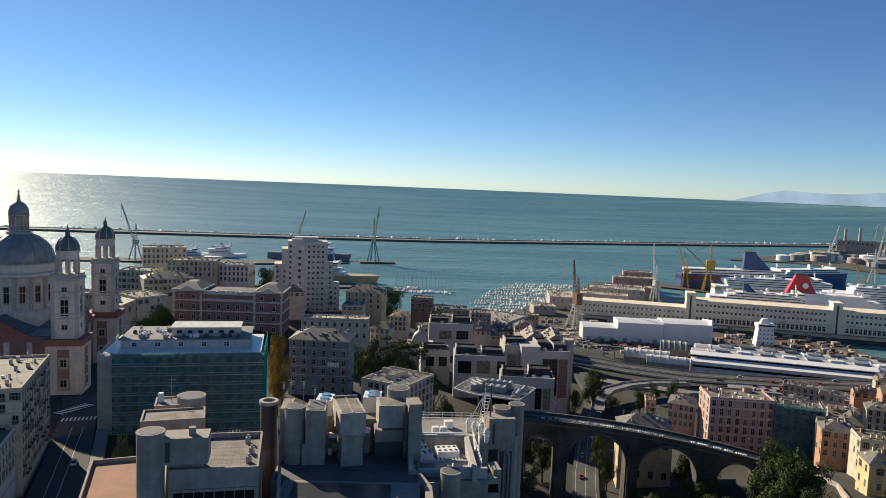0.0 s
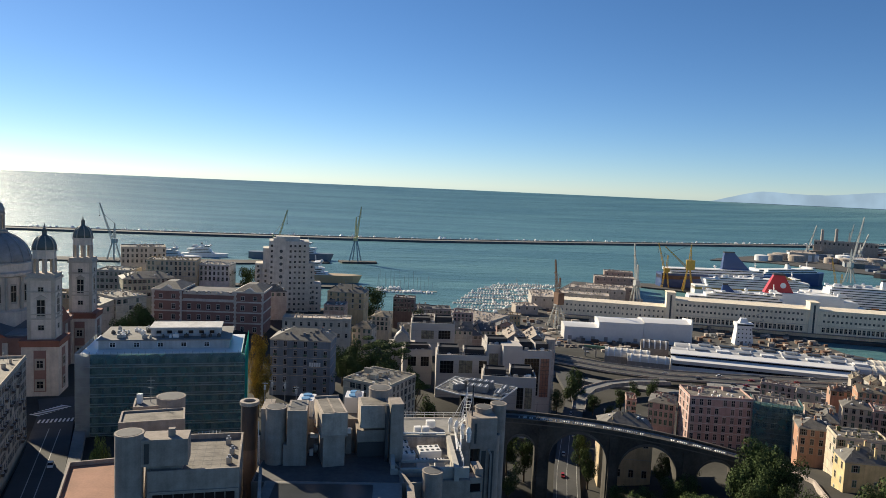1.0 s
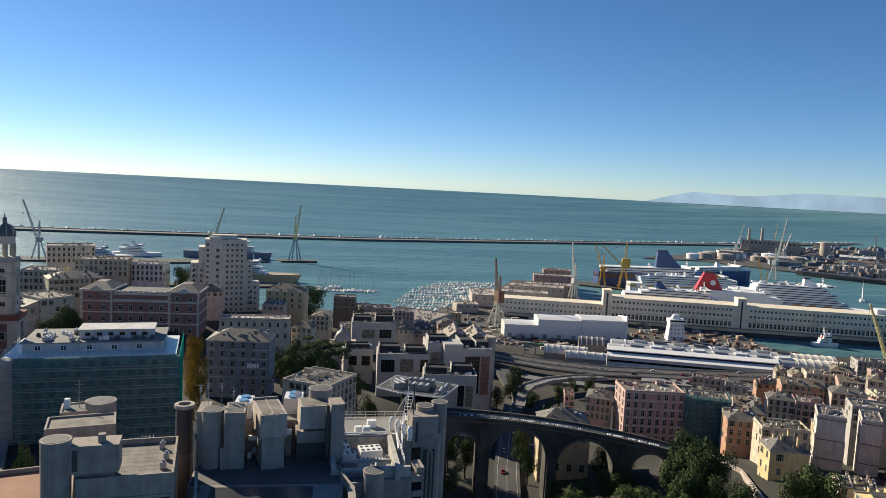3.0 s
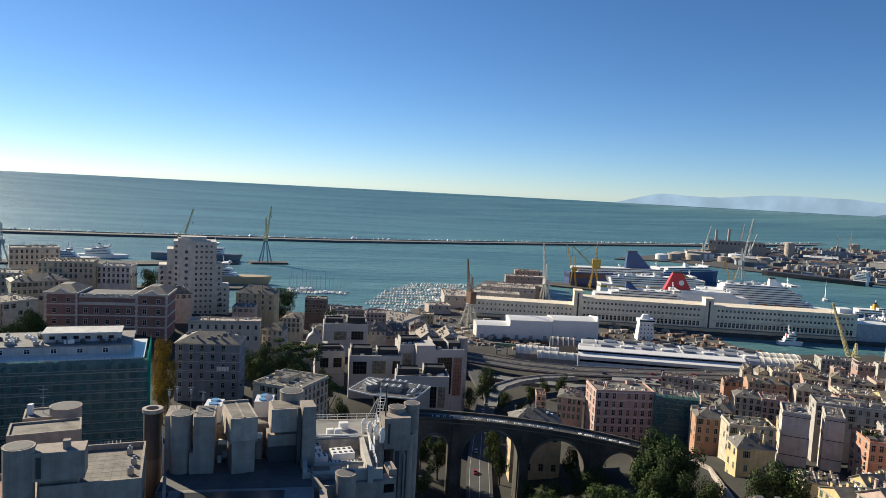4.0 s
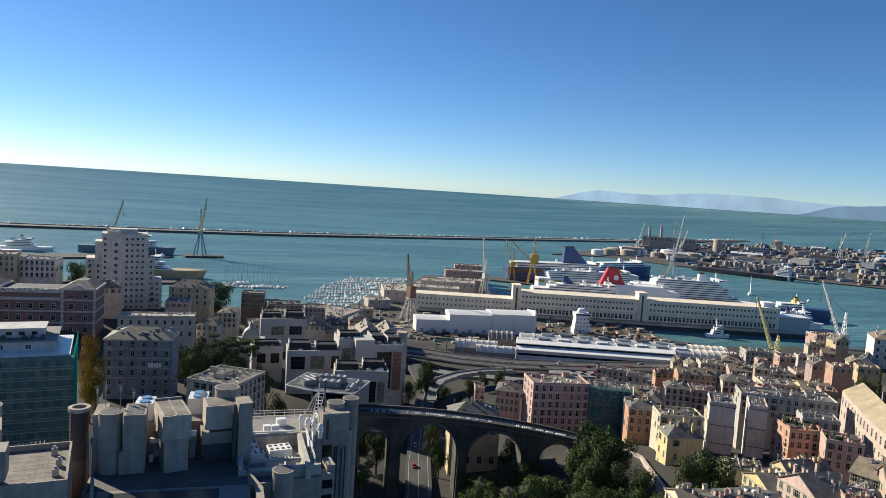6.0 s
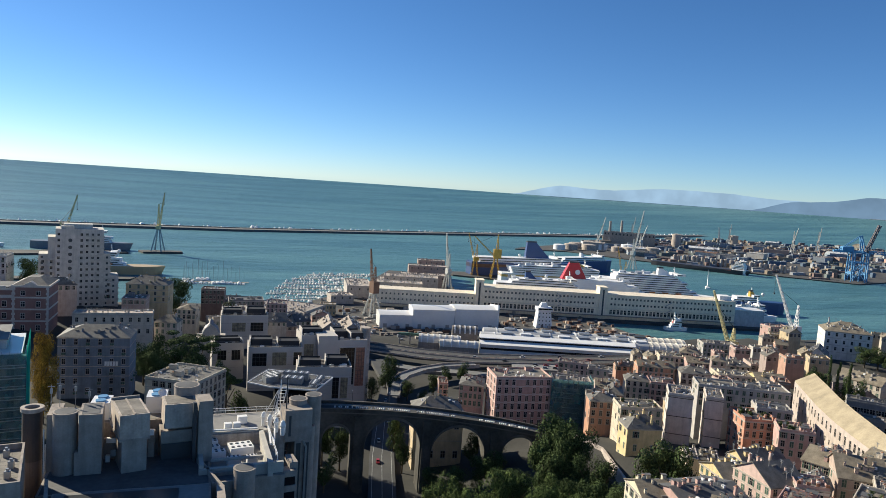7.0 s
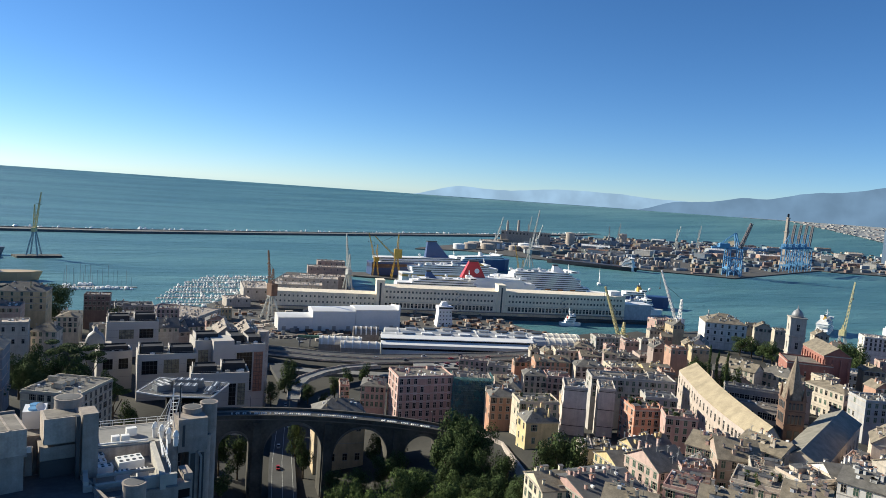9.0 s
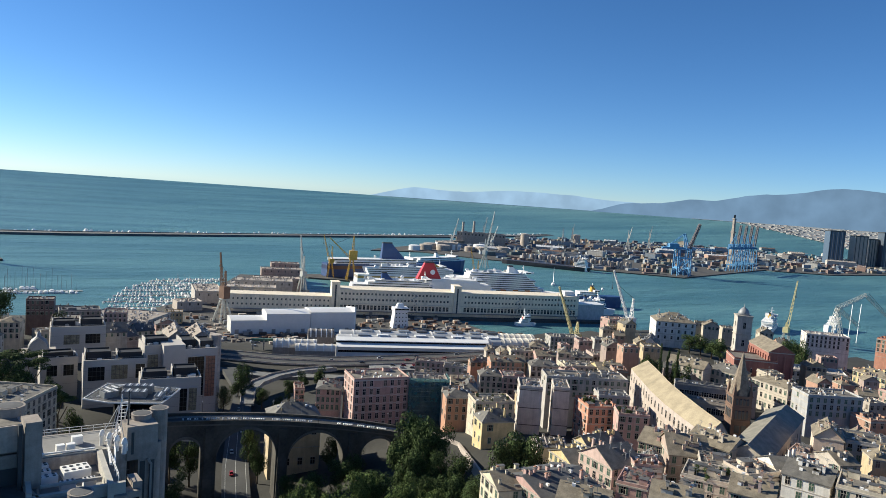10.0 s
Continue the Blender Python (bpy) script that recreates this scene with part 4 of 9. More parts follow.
    st.beam((12.4, 190.2, 78.2), (14.4, 193.7, 86.9), 0.2).beam((14.2, 190.2, 78.2), (16.2, 193.7, 86.9), 0.2)
    st.beam((14.4, 193.7, 78.2), (14.4, 193.7, 88), 0.25).beam((16.2, 193.7, 78.2), (16.2, 193.7, 88), 0.25)
    part("steel_stair", st, WHITE_METAL, ob, "bright steel roof stair")
    part("steel_mast", Shape().beam((15.2, 183, 78), (15.2, 183, 92), 0.35), DARK_STEEL_AND_SHADE, ob)


concrete_complex()
for ax, ay, w, d in ((3.8, 174.6, 5.6, 4.4), (-3.6, 178.4, 3.6, 2.2), (-2.6, 171.2, 5.6, 2.2), (-2.9, 174.6, 3.4, 1.8), (2.2, 167.2, 3.0, 1.6), (6.4, 167.6, 2.4, 1.6)):
    fan_unit(ax, ay, 75.06, 12, w, d, 2.2, 4 if w > 5 else 3)


def glass_tower():
    ob = thing("glass_tower", "dark glass stair tower with a wide steel roof platform", "building", place(25, 297, 11.8))
    part("wall", Shape().box(-5.7, 10.4, -8.6, 6, -6, 42), GLASS, ob)
    for i in range(6):
        x = -5.7 + i * 3.22
        part("mullion", Shape().box(x - 0.22, x + 0.22, -8.95, -8.6, -6, 42), STEEL if i % 2 else DARK_STEEL_AND_SHADE, ob)
    for k in range(12):
        part("transom", Shape().box(-5.7, 10.4, -8.8, -8.62, k * 3.6 - 0.15, k * 3.6 + 0.15).box(10.4, 10.6, -8.6, 6, k * 3.6 - 0.15, k * 3.6 + 0.15), DARK_STEEL_AND_SHADE, ob)
    plan = [(-16.8, 0.8), (-8.0, -6.6), (10.2, -12.6), (19.6, 5.8), (-7.2, 19.9)]
    part("platform", Shape().solid([(x * 0.72 + 1, y * 0.72 + 1, 43) for x, y in plan], [(x, y, 44.6) for x, y in plan]), DARK_STEEL_AND_SHADE, ob, "dark steel roof platform")
    part("platform_deck", Shape().prism([(x * 0.96 + 0.1, y * 0.96 + 0.1) for x, y in plan], 44.6, 44.8), BITUMEN, ob)
    for (ax, ay), (bx, by) in zip(plan, plan[1:] + plan[:1]):
        part("edge_beam", Shape().beam((ax, ay, 44.75), (bx, by, 44.75), 0.45, 0.5), WHITE_METAL, ob, "pale steel edge beam")
        part("handrail", Shape().beam((ax * 0.95, ay * 0.95, 46.0), (bx * 0.95, by * 0.95, 46.0), 0.1).beam((ax * 0.95, ay * 0.95, 45.4), (bx * 0.95, by * 0.95, 45.4), 0.07), STEEL, ob)
        n = max(2, int(math.hypot(bx - ax, by - ay) / 2.4))
        for i in range(n):
            q = i / n
            x, y = (ax + (bx - ax) * q) * 0.95, (ay + (by - ay) * q) * 0.95
            part("rail_post", Shape().box(x - 0.05, x + 0.05, y - 0.05, y + 0.05, 44.7, 46.0), STEEL, ob)
    louvre = mat("grey louvres", (0.28, 0.29, 0.3), 0.5, metal=0.3, vary=0.3, scale=0.5)
    for x, y, w, d, h, turn in ((-7.5, 1.5, 6, 4, 2.4, 25), (-6.5, 7.5, 6.5, 4.5, 2.0, 25), (1.5, -1, 9, 4.2, 2.6, -18), (3.5, 4.5, 11, 3.2, 3.2, -18), (3.0, 9.4, 9, 2.4, 1.8, -18), (10.5, -4.5, 3.4, 6.5, 1.4, -18), (13.6, 2.2, 3.0, 6.0, 1.2, -18)):
        box = part("plant_box", Shape().box(-w / 2, w / 2, -d / 2, d / 2, 0, h), louvre, ob, "grey louvred plant box", place(x, y, 44.8, turn))
        n = max(3, int(w / 1.3))
        for i in range(n):
            q = -w / 2 + (i + 0.5) * w / n
            part("plant_slat", Shape().box(q - 0.22, q + 0.22, -d / 2 - 0.06, d / 2 + 0.06, h, h + 0.18), WHITE_METAL if i % 2 else DARK_STEEL_AND_SHADE, box)
    for u, v in ((-12, 1.2), (7.5, -8.5), (-5, 13)):
        part("plant_pipe", Shape().beam((u, v, 45.3), (u + 7, v + 3.4, 45.3), 0.35), WHITE_METAL, ob)


glass_tower()


def modern(x, y, z0, w, d, h, rot, wins, label, extras=2):
    """A pale panelled block with large gridded windows (left, right, sill, head, glass) and sunken dark roof boxes."""
    ob = thing("office_building", label, "building", place(x, y, z0, rot), "panelled office blocks")
    panel = mat("pale panels", (0.54, 0.5, 0.46), 0.85, vary=0.15, scale=0.1)
    a, b = w / 2, d / 2
    part("wall", Shape().box(-a, a, -b, b, -8, h), panel, ob)
    for q in ((-a, a, -b, -b + 0.6), (-a, a, b - 0.6, b), (-a, -a + 0.6, -b + 0.6, b - 0.6), (a - 0.6, a, -b + 0.6, b - 0.6)):
        part("parapet", Shape().box(*q, h, h + 1.3), panel, ob)
    part("roof", Shape().box(-a + 0.6, a - 0.6, -b + 0.6, b - 0.6, h, h + 0.1), BITUMEN, ob)
    for x0, x1, z0w, z1w, pane in wins:
        win = part("window", Shape().box(x0, x1, -b - 0.04, -b + 0.05, z0w, z1w), pane, ob, "large gridded window")
        part("window_surround", Shape().box(x0 - 0.7, x0, -b - 0.4, -b, z0w - 0.7, z1w + 0.7).box(x1, x1 + 0.7, -b - 0.4, -b, z0w - 0.7, z1w + 0.7).box(x0, x1, -b - 0.4, -b, z1w, z1w + 0.7).box(x0, x1, -b - 0.4, -b, z0w - 0.7, z0w), panel, win)
        nx, nz = max(2, round((x1 - x0) / 1.9)), max(2, round((z1w - z0w) / 2.4))
        for k in range(1, nx):
            xx = x0 + (x1 - x0) * k / nx
            part("glazing_bar", Shape().box(xx - 0.08, xx + 0.08, -b - 0.16, -b - 0.05, z0w, z1w), DARK_STEEL_AND_SHADE, win)
        for k in range(1, nz):
            zz = z0w + (z1w - z0w) * k / nz
            part("glazing_bar", Shape().box(x0, x1, -b - 0.14, -b - 0.06, zz - 0.08, zz + 0.08), DARK_STEEL_AND_SHADE, win)
    for i in range(6):
        px, py, r = RNG.uniform(-a * 0.8, a * 0.8), RNG.uniform(-b * 0.8, b * 0.8), RNG.uniform(0.4, 1.3)
        part("roof_plant", Shape().box(px - r, px + r, py - r * 0.6, py + r * 0.6, h + 0.1, h + 0.6 + r).cyl(px, py, h + 0.6 + r, h + 0.8 + r, r * 0.4, n=8), WHITE_METAL if i % 2 else STEEL, ob)
    part("roof_railing", Shape().beam((-a + 0.3, -b + 0.3, h + 2.1), (a - 0.3, -b + 0.3, h + 2.1), 0.09).beam((a - 0.3, -b + 0.3, h + 2.1), (a - 0.3, b - 0.3, h + 2.1), 0.09), STEEL, ob)
    for k in range(1, int(h / 4.5)):
        part("panel_joint", Shape().box(-a - 0.01, a + 0.01, -b - 0.012, b + 0.01, h - k * 4.5, h - k * 4.5 + 0.08), BITUMEN, ob)
    black = mat("black panels", (0.03, 0.03, 0.035), 0.7, vary=0.2)
    for i in range(extras):
        ex, ey = -a + (i + 0.5) * w / extras, RNG.uniform(-b * 0.2, b * 0.4)
        ew, ed, eh = w / extras * 0.76, d * 0.55, RNG.uniform(2.6, 4.2)
        part("roof_box", Shape().box(ex - ew / 2, ex + ew / 2, ey - ed / 2, ey + ed / 2, h, h + eh), black, ob, "black roof plant box")
        rim = Shape()
        for q in ((-ew / 2, ew / 2, -ed / 2, -ed / 2 + 0.35), (-ew / 2, ew / 2, ed / 2 - 0.35, ed / 2), (-ew / 2, -ew / 2 + 0.35, -ed / 2 + 0.35, ed / 2 - 0.35), (ew / 2 - 0.35, ew / 2, -ed / 2 + 0.35, ed / 2 - 0.35)):
            rim.box(ex + q[0], ex + q[1], ey + q[2], ey + q[3], h + eh, h + eh + 0.7)
        part("roof_box_rim", rim, black, ob)
        part("roof_screen", Shape().box(ex - ew / 2 - 0.9, ex - ew / 2 - 0.5, ey - ed / 2, ey + ed / 2, h, h + eh + 1.0), panel, ob, "pale upright screen slab")
    return ob


# window panes with warm orange and yellowish reflections put into their base colour
ROSE_REFLECTION = mat("rose reflection painted on glass", (0.34, 0.17, 0.125), 0.3, vary=0.45, scale=0.8, fine=3.0)
SAND_REFLECTION = mat("sand reflection painted on glass", (0.3, 0.27, 0.2), 0.25, vary=0.6, scale=0.5, fine=2.0)
tall = modern(69.5, 418, 10, 18, 24, 38, 5, [(-7.4, 1.6, 12, 34.6, GLASS), (2.4, 7.8, 11, 34.6, ROSE_REFLECTION)], "tall pale panelled office block with one glazed bay", 2)
part("stair_block", Shape().box(-20.5, -9.05, -12.6, 2, -8, 42), mat("pale panels", (0.54, 0.5, 0.46)), tall, "blank pale stair block")
modern(47.5, 419, 10, 15, 18, 40, 5, [(-5.8, -0.2, 26.6, 35.9, SAND_REFLECTION)], "tall pale stair block with a glazed strip", 1)
modern(25.5, 406, 10, 30, 18, 36, 1, [(-12.8, -5.0, 26.4, 33.7, GLASS), (-1.9, 6.0, 26.6, 34.2, SAND_REFLECTION), (9.9, 14.4, 26.6, 34.2, GLASS)], "pale panelled office block with square gridded windows", 2)
modern(9.5, 496, 10, 31, 18, 36, 2, [(-8.2, 0.6, 25.9, 32, SAND_REFLECTION), (3.9, 12.4, 26.2, 32.2, GLASS)], "pale panelled office block with black roof boxes", 2)
modern(50, 375, 10, 29, 16, 32.4, -3, [(4.4, 8.0, 16.4, 28, GLASS), (8.6, 12.6, 16.4, 28, SAND_REFLECTION)], "lower pale office block with large corner window", 2)
modern(-1, 430, 20, 18, 14, 22, 6, [(-6, -1, 13, 19, GLASS), (2, 7, 13, 19, GLASS)], "small pale office block among trees", 1)
tower = thing("stair_tower", "round concrete stair tower on the office roof", "tower", place(73, 412, 10), "round stair towers")
part("shaft", Shape().cyl(0, 0, -5, 36, 4.0, n=24), CONCRETE_PALE, tower)
tower = thing("stair_tower", "round concrete stair tower on the office roof", "tower", place(80.5, 420, 10), "round stair towers")
part("shaft", Shape().cyl(0, 0, -5, 44, 3.4, n=24), CONCRETE_PALE, tower)


# ---- viaduct over the valley road ----
STONE_DARK = mat('weathered stone', (0.14, 0.125, 0.105), 0.95, vary=0.4, scale=0.2)


def deck_top(u):
    """Height of the parapet along the viaduct, which falls towards its far end."""
    return 47.9 - 0.035 * u - 0.0011 * u * u


def viaduct():
    ob = thing("viaduct", "dark old stone viaduct with tall arches over a valley road", "bridge", place(53, 285, 0, -6))
    w, start, end = 10.0, -26.0, 84.0
    arches = [(-14, -2, 40.6), (4, 28, 43.3), (33, 57, 40.0), (65, 81, 35.5)]
    solid = [(start, -14), (-2, 4), (28, 33), (57, 65), (81, end)]
    for x0, x1 in solid:
        part("pier", Shape().solid([(x0, 0, -4), (x1, 0, -4), (x1, w, -4), (x0, w, -4)], [(x0, 0, deck_top(x0) - 2), (x1, 0, deck_top(x1) - 2), (x1, w, deck_top(x1) - 2), (x0, w, deck_top(x0) - 2)]), GREY_STONE, ob)
    for x0, x1, crown in arches:
        r, n = (x1 - x0) / 2, 20
        pts = [(x0 + r - r * math.cos(math.pi * i / n), crown - r + r * math.sin(math.pi * i / n)) for i in range(n + 1)]
        for name, y0, y1, thick, m in (("arch", 0, w, None, GREY_STONE), ("arch_ring", -0.25, -0.02, 1.1, STONE_DARK)):
            s = Shape()
            for y in (y0, y1):
                s.v += [(x, y, z) for x, z in pts] + [(x, y, deck_top(x) - 2 if thick is None else z + thick) for x, z in pts]
            c = n + 1
            for i in range(n):
                s.f += [(i, i + 1, c + i + 1, c + i), (2 * c + i + 1, 2 * c + i, 3 * c + i, 3 * c + i + 1), (i + 1, i, 2 * c + i, 2 * c + i + 1), (c + i, c + i + 1, 3 * c + i + 1, 3 * c + i)]
                s.s += [0] * 4
            part(name, s, m, ob)
    cuts = [start + (end - start) * i / 22 for i in range(23)]

    def run(y0, y1, low, high):
        return Shape().sweep([[(p, y0, deck_top(p) + low), (p, y1, deck_top(p) + low), (p, y1, deck_top(p) + high), (p, y0, deck_top(p) + high)] for p in cuts])

    part("string_course", run(-0.4, w + 0.4, -2, -1.55), STONE_DARK, ob)
    part("deck", run(0, w, -1.55, -1.2), ASPHALT, ob)
    for y in (1.2, w - 1.2):
        part("pavement", run(y - 1.1, y + 1.1, -1.2, -1.05), PAVING, ob)
    for y in (0.0, w):
        part("parapet", run(y - 0.25, y + 0.25, -1.55, 0), GREY_STONE, ob)
        part("coping", run(y - 0.38, y + 0.38, 0, 0.2), STONE_DARK, ob)
    for x0, x1 in solid[1:4]:
        m = (x0 + x1) / 2
        part("buttress", Shape().solid([(m - 2.2, -1.6, -4), (m + 2.2, -1.6, -4), (m + 2.2, 0, -4), (m - 2.2, 0, -4)], [(m - 1.6, -0.6, deck_top(m) - 3), (m + 1.6, -0.6, deck_top(m) - 3), (m + 1.6, 0, deck_top(m) - 3), (m - 1.6, 0, deck_top(m) - 3)]), GREY_STONE, ob)
    for i in range(7):
        u = -18 + i * 16
        post = part("lamp_post", Shape().cyl(u, 2.4, deck_top(u) - 1.2, deck_top(u) + 6.5, 0.11, 0.07, 8).beam((u, 2.4, deck_top(u) + 6.4), (u, 3.9, deck_top(u) + 6.7), 0.1), DARK_STEEL_AND_SHADE, ob)
        part("lamp_head", Shape().box(u - 0.18, u + 0.18, 3.6, 4.4, deck_top(u) + 6.62, deck_top(u) + 6.8), STEEL, post)
    return ob


viaduct()


def scooter():
    ob = part("motor_scooter", Shape().solid([(-0.25, -0.8, 0.3), (0.25, -0.8, 0.3), (0.25, 0.7, 0.3), (-0.25, 0.7, 0.3)], [(-0.15, -0.5, 1.0), (0.15, -0.5, 1.0), (0.15, 0.2, 0.85), (-0.15, 0.2, 0.85)]).box(-0.35, 0.35, -0.62, -0.5, 1.0, 1.1), WHITE)
    tagged(ob, "parked motor scooter on the viaduct pavement", "scooter", "parked scooters")
    wheels = Shape()
    for y in (-0.7, 0.65):
        wheels.solid([(-0.08, y - 0.28, 0.0), (-0.08, y + 0.28, 0.0), (-0.08, y + 0.28, 0.55), (-0.08, y - 0.28, 0.55)], [(0.08, y - 0.28, 0.0), (0.08, y + 0.28, 0.0), (0.08, y + 0.28, 0.55), (0.08, y - 0.28, 0.55)])
    part("wheel", wheels, DARK_STEEL_AND_SHADE, ob)
    return ob


def on_viaduct(u, v):
    a = radians(-6)
    return 53 + u * math.cos(a) - v * math.sin(a), 285 + u * math.sin(a) + v * math.cos(a)


first = scooter()
for i in range(96):
    u = -10 + i * 0.92
    if RNG.random() < 0.15 or 44 < u < 55:
        continue
    px, py = on_viaduct(u, 4.6)
    m = place(px, py, deck_top(u) - 1.2, -3 + RNG.uniform(-15, 15))
    if i == 0:
        first.matrix_basis = m
    else:
        copy_thing(first, m)


# ---- roads ----
def road(name, pts, widths, zs, thick, material, label):
    o = part(name, strip(pts, widths, zs, thick), material)
    return tagged(o, label, "road", kind="structure")


road("road_valley", [(57, 240), (64, 275), (73, 320), (82, 358), (91, 395), (99, 424), (104, 450), (106, 500)], [12, 12, 12, 12, 12, 11, 10, 10], [12.5] * 8, 3, ASPHALT, "dark asphalt road in the valley below the viaduct")
road("road_ramp", [(99, 412), (104, 432), (114, 448), (130, 460), (150, 468), (175, 474)], [8] * 6, [13, 14.2, 15.2, 15.8, 16, 15], 1.4, mat("pale road", (0.2, 0.2, 0.2), 0.9, vary=0.2), "curved pale road ramp")
for g in (-1, 1):
    pts = [(99 + g * 4, 412), (104 + g * 3.9, 432 - g * 1.2), (114 + g * 3, 448 - g * 2.8), (130 + g * 2, 460 - g * 3.6), (150 + g, 468 - g * 3.9), (175 + g, 474 - g * 4)]
    road("road_ramp_wall", pts, [0.4] * 6, [14, 15.2, 16.2, 16.8, 17, 16], 2.6, CONCRETE_PALE, "pale concrete parapet of the ramp")
road("road_elevated", [(20, 600), (60, 552), (100, 532), (140, 506), (180, 490), (235, 484), (300, 482), (360, 484), (450, 500)], [11] * 9, [13.4] * 9, 1.6, ASPHALT, "elevated harbour road with traffic")
road("road_elevated", [(20, 614), (64, 566), (104, 546), (144, 520), (184, 504), (238, 498), (302, 496), (364, 498), (450, 514)], [11] * 9, [13.4] * 9, 1.6, ASPHALT, "elevated harbour road with traffic")
road("road_quay", [(40, 560), (90, 520), (130, 490), (180, 472), (240, 462), (300, 458), (380, 462)], [10] * 7, [8.6] * 7, 6, mat("pale road", (0.2, 0.2, 0.2)), "quay road with parked cars")
for k, off in enumerate((-5.6, 5.6, 8.4, 19.6)):
    road("guard_rail", [(20 + off * 0.3, 600 + off), (60 + off * 0.3, 552 + off), (100 + off * 0.3, 532 + off), (140 + off * 0.3, 506 + off), (180 + off * 0.3, 490 + off), (235, 484 + off), (300, 482 + off), (360, 484 + off)], [0.3] * 8, [14.3] * 8, 1.2, CONCRETE_PALE, "pale guard rail of the elevated road")
road("parking_deck", [(205, 478), (225, 472), (255, 464), (285, 456), (300, 452)], [17] * 5, [13.3] * 5, 5, PAVING, "grey parking deck beside the elevated road")
road("street", [(-92, 140), (-104, 178), (-112, 200), (-123.5, 229), (-145, 280), (-151, 293)], [15, 15, 15, 14, 13, 16], [47.6, 47.6, 47.6, 47.8, 48, 48.2], 4, ASPHALT, "dark asphalt street leading to the basilica")
road("pavement", [(-82.5, 140), (-94.5, 178), (-102.5, 201), (-114, 230), (-135.5, 282)], [4] * 5, [47.75] * 5, 4, PAVING, "grey pavement beside the street")
for i in range(10):
    road("crossing_stripe", [(-143.5 + i * 1.35, 262.2 + i * 0.45), (-144.6 + i * 1.35, 266 + i * 0.45)], [0.7, 0.7], [48.0, 48.0], 0.1, WHITE, "white pedestrian crossing stripe")
for i in range(9):
    road("crossing_stripe", [(-151.5 + i * 0.7, 271.5 + i * 1.5), (-147 + i * 0.75, 270 + i * 1.5)], [0.7, 0.7], [48.15, 48.15], 0.1, WHITE, "white pedestrian crossing stripe")
for off in (-4.6, 0.0, 4.6):
    road("lane_line", [(57 + off, 240), (64 + off, 275), (73 + off, 320), (82 + off * 0.9, 358), (91 + off * 0.8, 395)], [0.2] * 5, [12.56] * 5, 0.1, mat("worn line paint", (0.45, 0.45, 0.44), 0.8, vary=0.4, scale=0.8), "worn white lane line")
for off in (-3.2, 0.6):
    road("lane_line", [(-96 + off, 150), (-111.7 + off, 200), (-133 + off * 1.1, 257)], [0.28] * 3, [47.66, 47.66, 47.98], 0.1, mat("worn line paint", (0.45, 0.45, 0.44), 0.8, vary=0.4, scale=0.8), "worn white lane line")


# ---- cars ----
def car(color_name, color):
    ob = thing("car", f"{color_name} compact car on the road", "car", place(0, 0, 0), "cars")
    paint = mat("car " + color_name, color, 0.3, vary=0.05)
    part("body", Shape().solid([(-0.85, -2.1, 0.3), (0.85, -2.1, 0.3), (0.85, 2.1, 0.3), (-0.85, 2.1, 0.3)], [(-0.82, -2.0, 0.85), (0.82, -2.0, 0.85), (0.82, 2.0, 0.9), (-0.82, 2.0, 0.9)]), paint, ob)
    cab = part("cabin", Shape().solid([(-0.8, -1.2, 0.86), (0.8, -1.2, 0.86), (0.8, 1.7, 0.9), (-0.8, 1.7, 0.9)], [(-0.65, -0.5, 1.42), (0.65, -0.5, 1.42), (0.65, 1.2, 1.42), (-0.65, 1.2, 1.42)]), GLASS, ob)
    part("roof", Shape().box(-0.66, 0.66, -0.5, 1.2, 1.42, 1.48), paint, cab)
    for x in (-0.8, 0.8):
        for y in (-1.3, 1.3):
            s = Shape().cyl(0, 0, -0.1, 0.1, 0.32, n=10)
            part("wheel", s, DARK_STEEL_AND_SHADE, ob, "", pose(x, y, 0.32, 0, 90, 0))
    return ob


CARS = [car("white", (0.7, 0.7, 0.7)), car("dark grey", (0.06, 0.06, 0.07)), car("silver", (0.4, 0.41, 0.43)), car("black", (0.02, 0.02, 0.022)), car("red", (0.35, 0.03, 0.03))]
spots = [(-118.6, 224, 47.75, 21), (75, 338, 12.5, -10), (86, 366, 12.5, -12), (69.5, 312, 12.5, -9), (92, 402, 12.5, -15)]
for i in range(18):
    q = i / 17
    spots.append((220 + 66 * q + RNG.uniform(-0.6, 0.6), 473 - 17.5 * q + (4.2 if i % 2 else -3.4), 13.3, 72 + RNG.uniform(-5, 5) + (90 if i % 5 == 0 else 0)))
for i in range(9):
    x = 185 + i * 18 + RNG.uniform(-3, 3)
    spots.append((x, (488 if i % 2 else 499) + RNG.uniform(-1, 1), 13.4, 92))
for i in range(8):
    spots.append((-107 - 1.6 * (i % 2) + RNG.uniform(-0.2, 0.2) - i * 0.25 + 8.3, 150 + i * 5.4, 47.75, 3))
used = set()
for i, (x, y, z, r) in enumerate(spots):
    k = 0 if i == 0 else RNG.choice((0, 0, 1, 2, 2, 3, 4))
    if k not in used:
        used.add(k)
        CARS[k].matrix_basis = place(x, y, z, r)
    else:
        copy_thing(CARS[k], place(x, y, z, r))


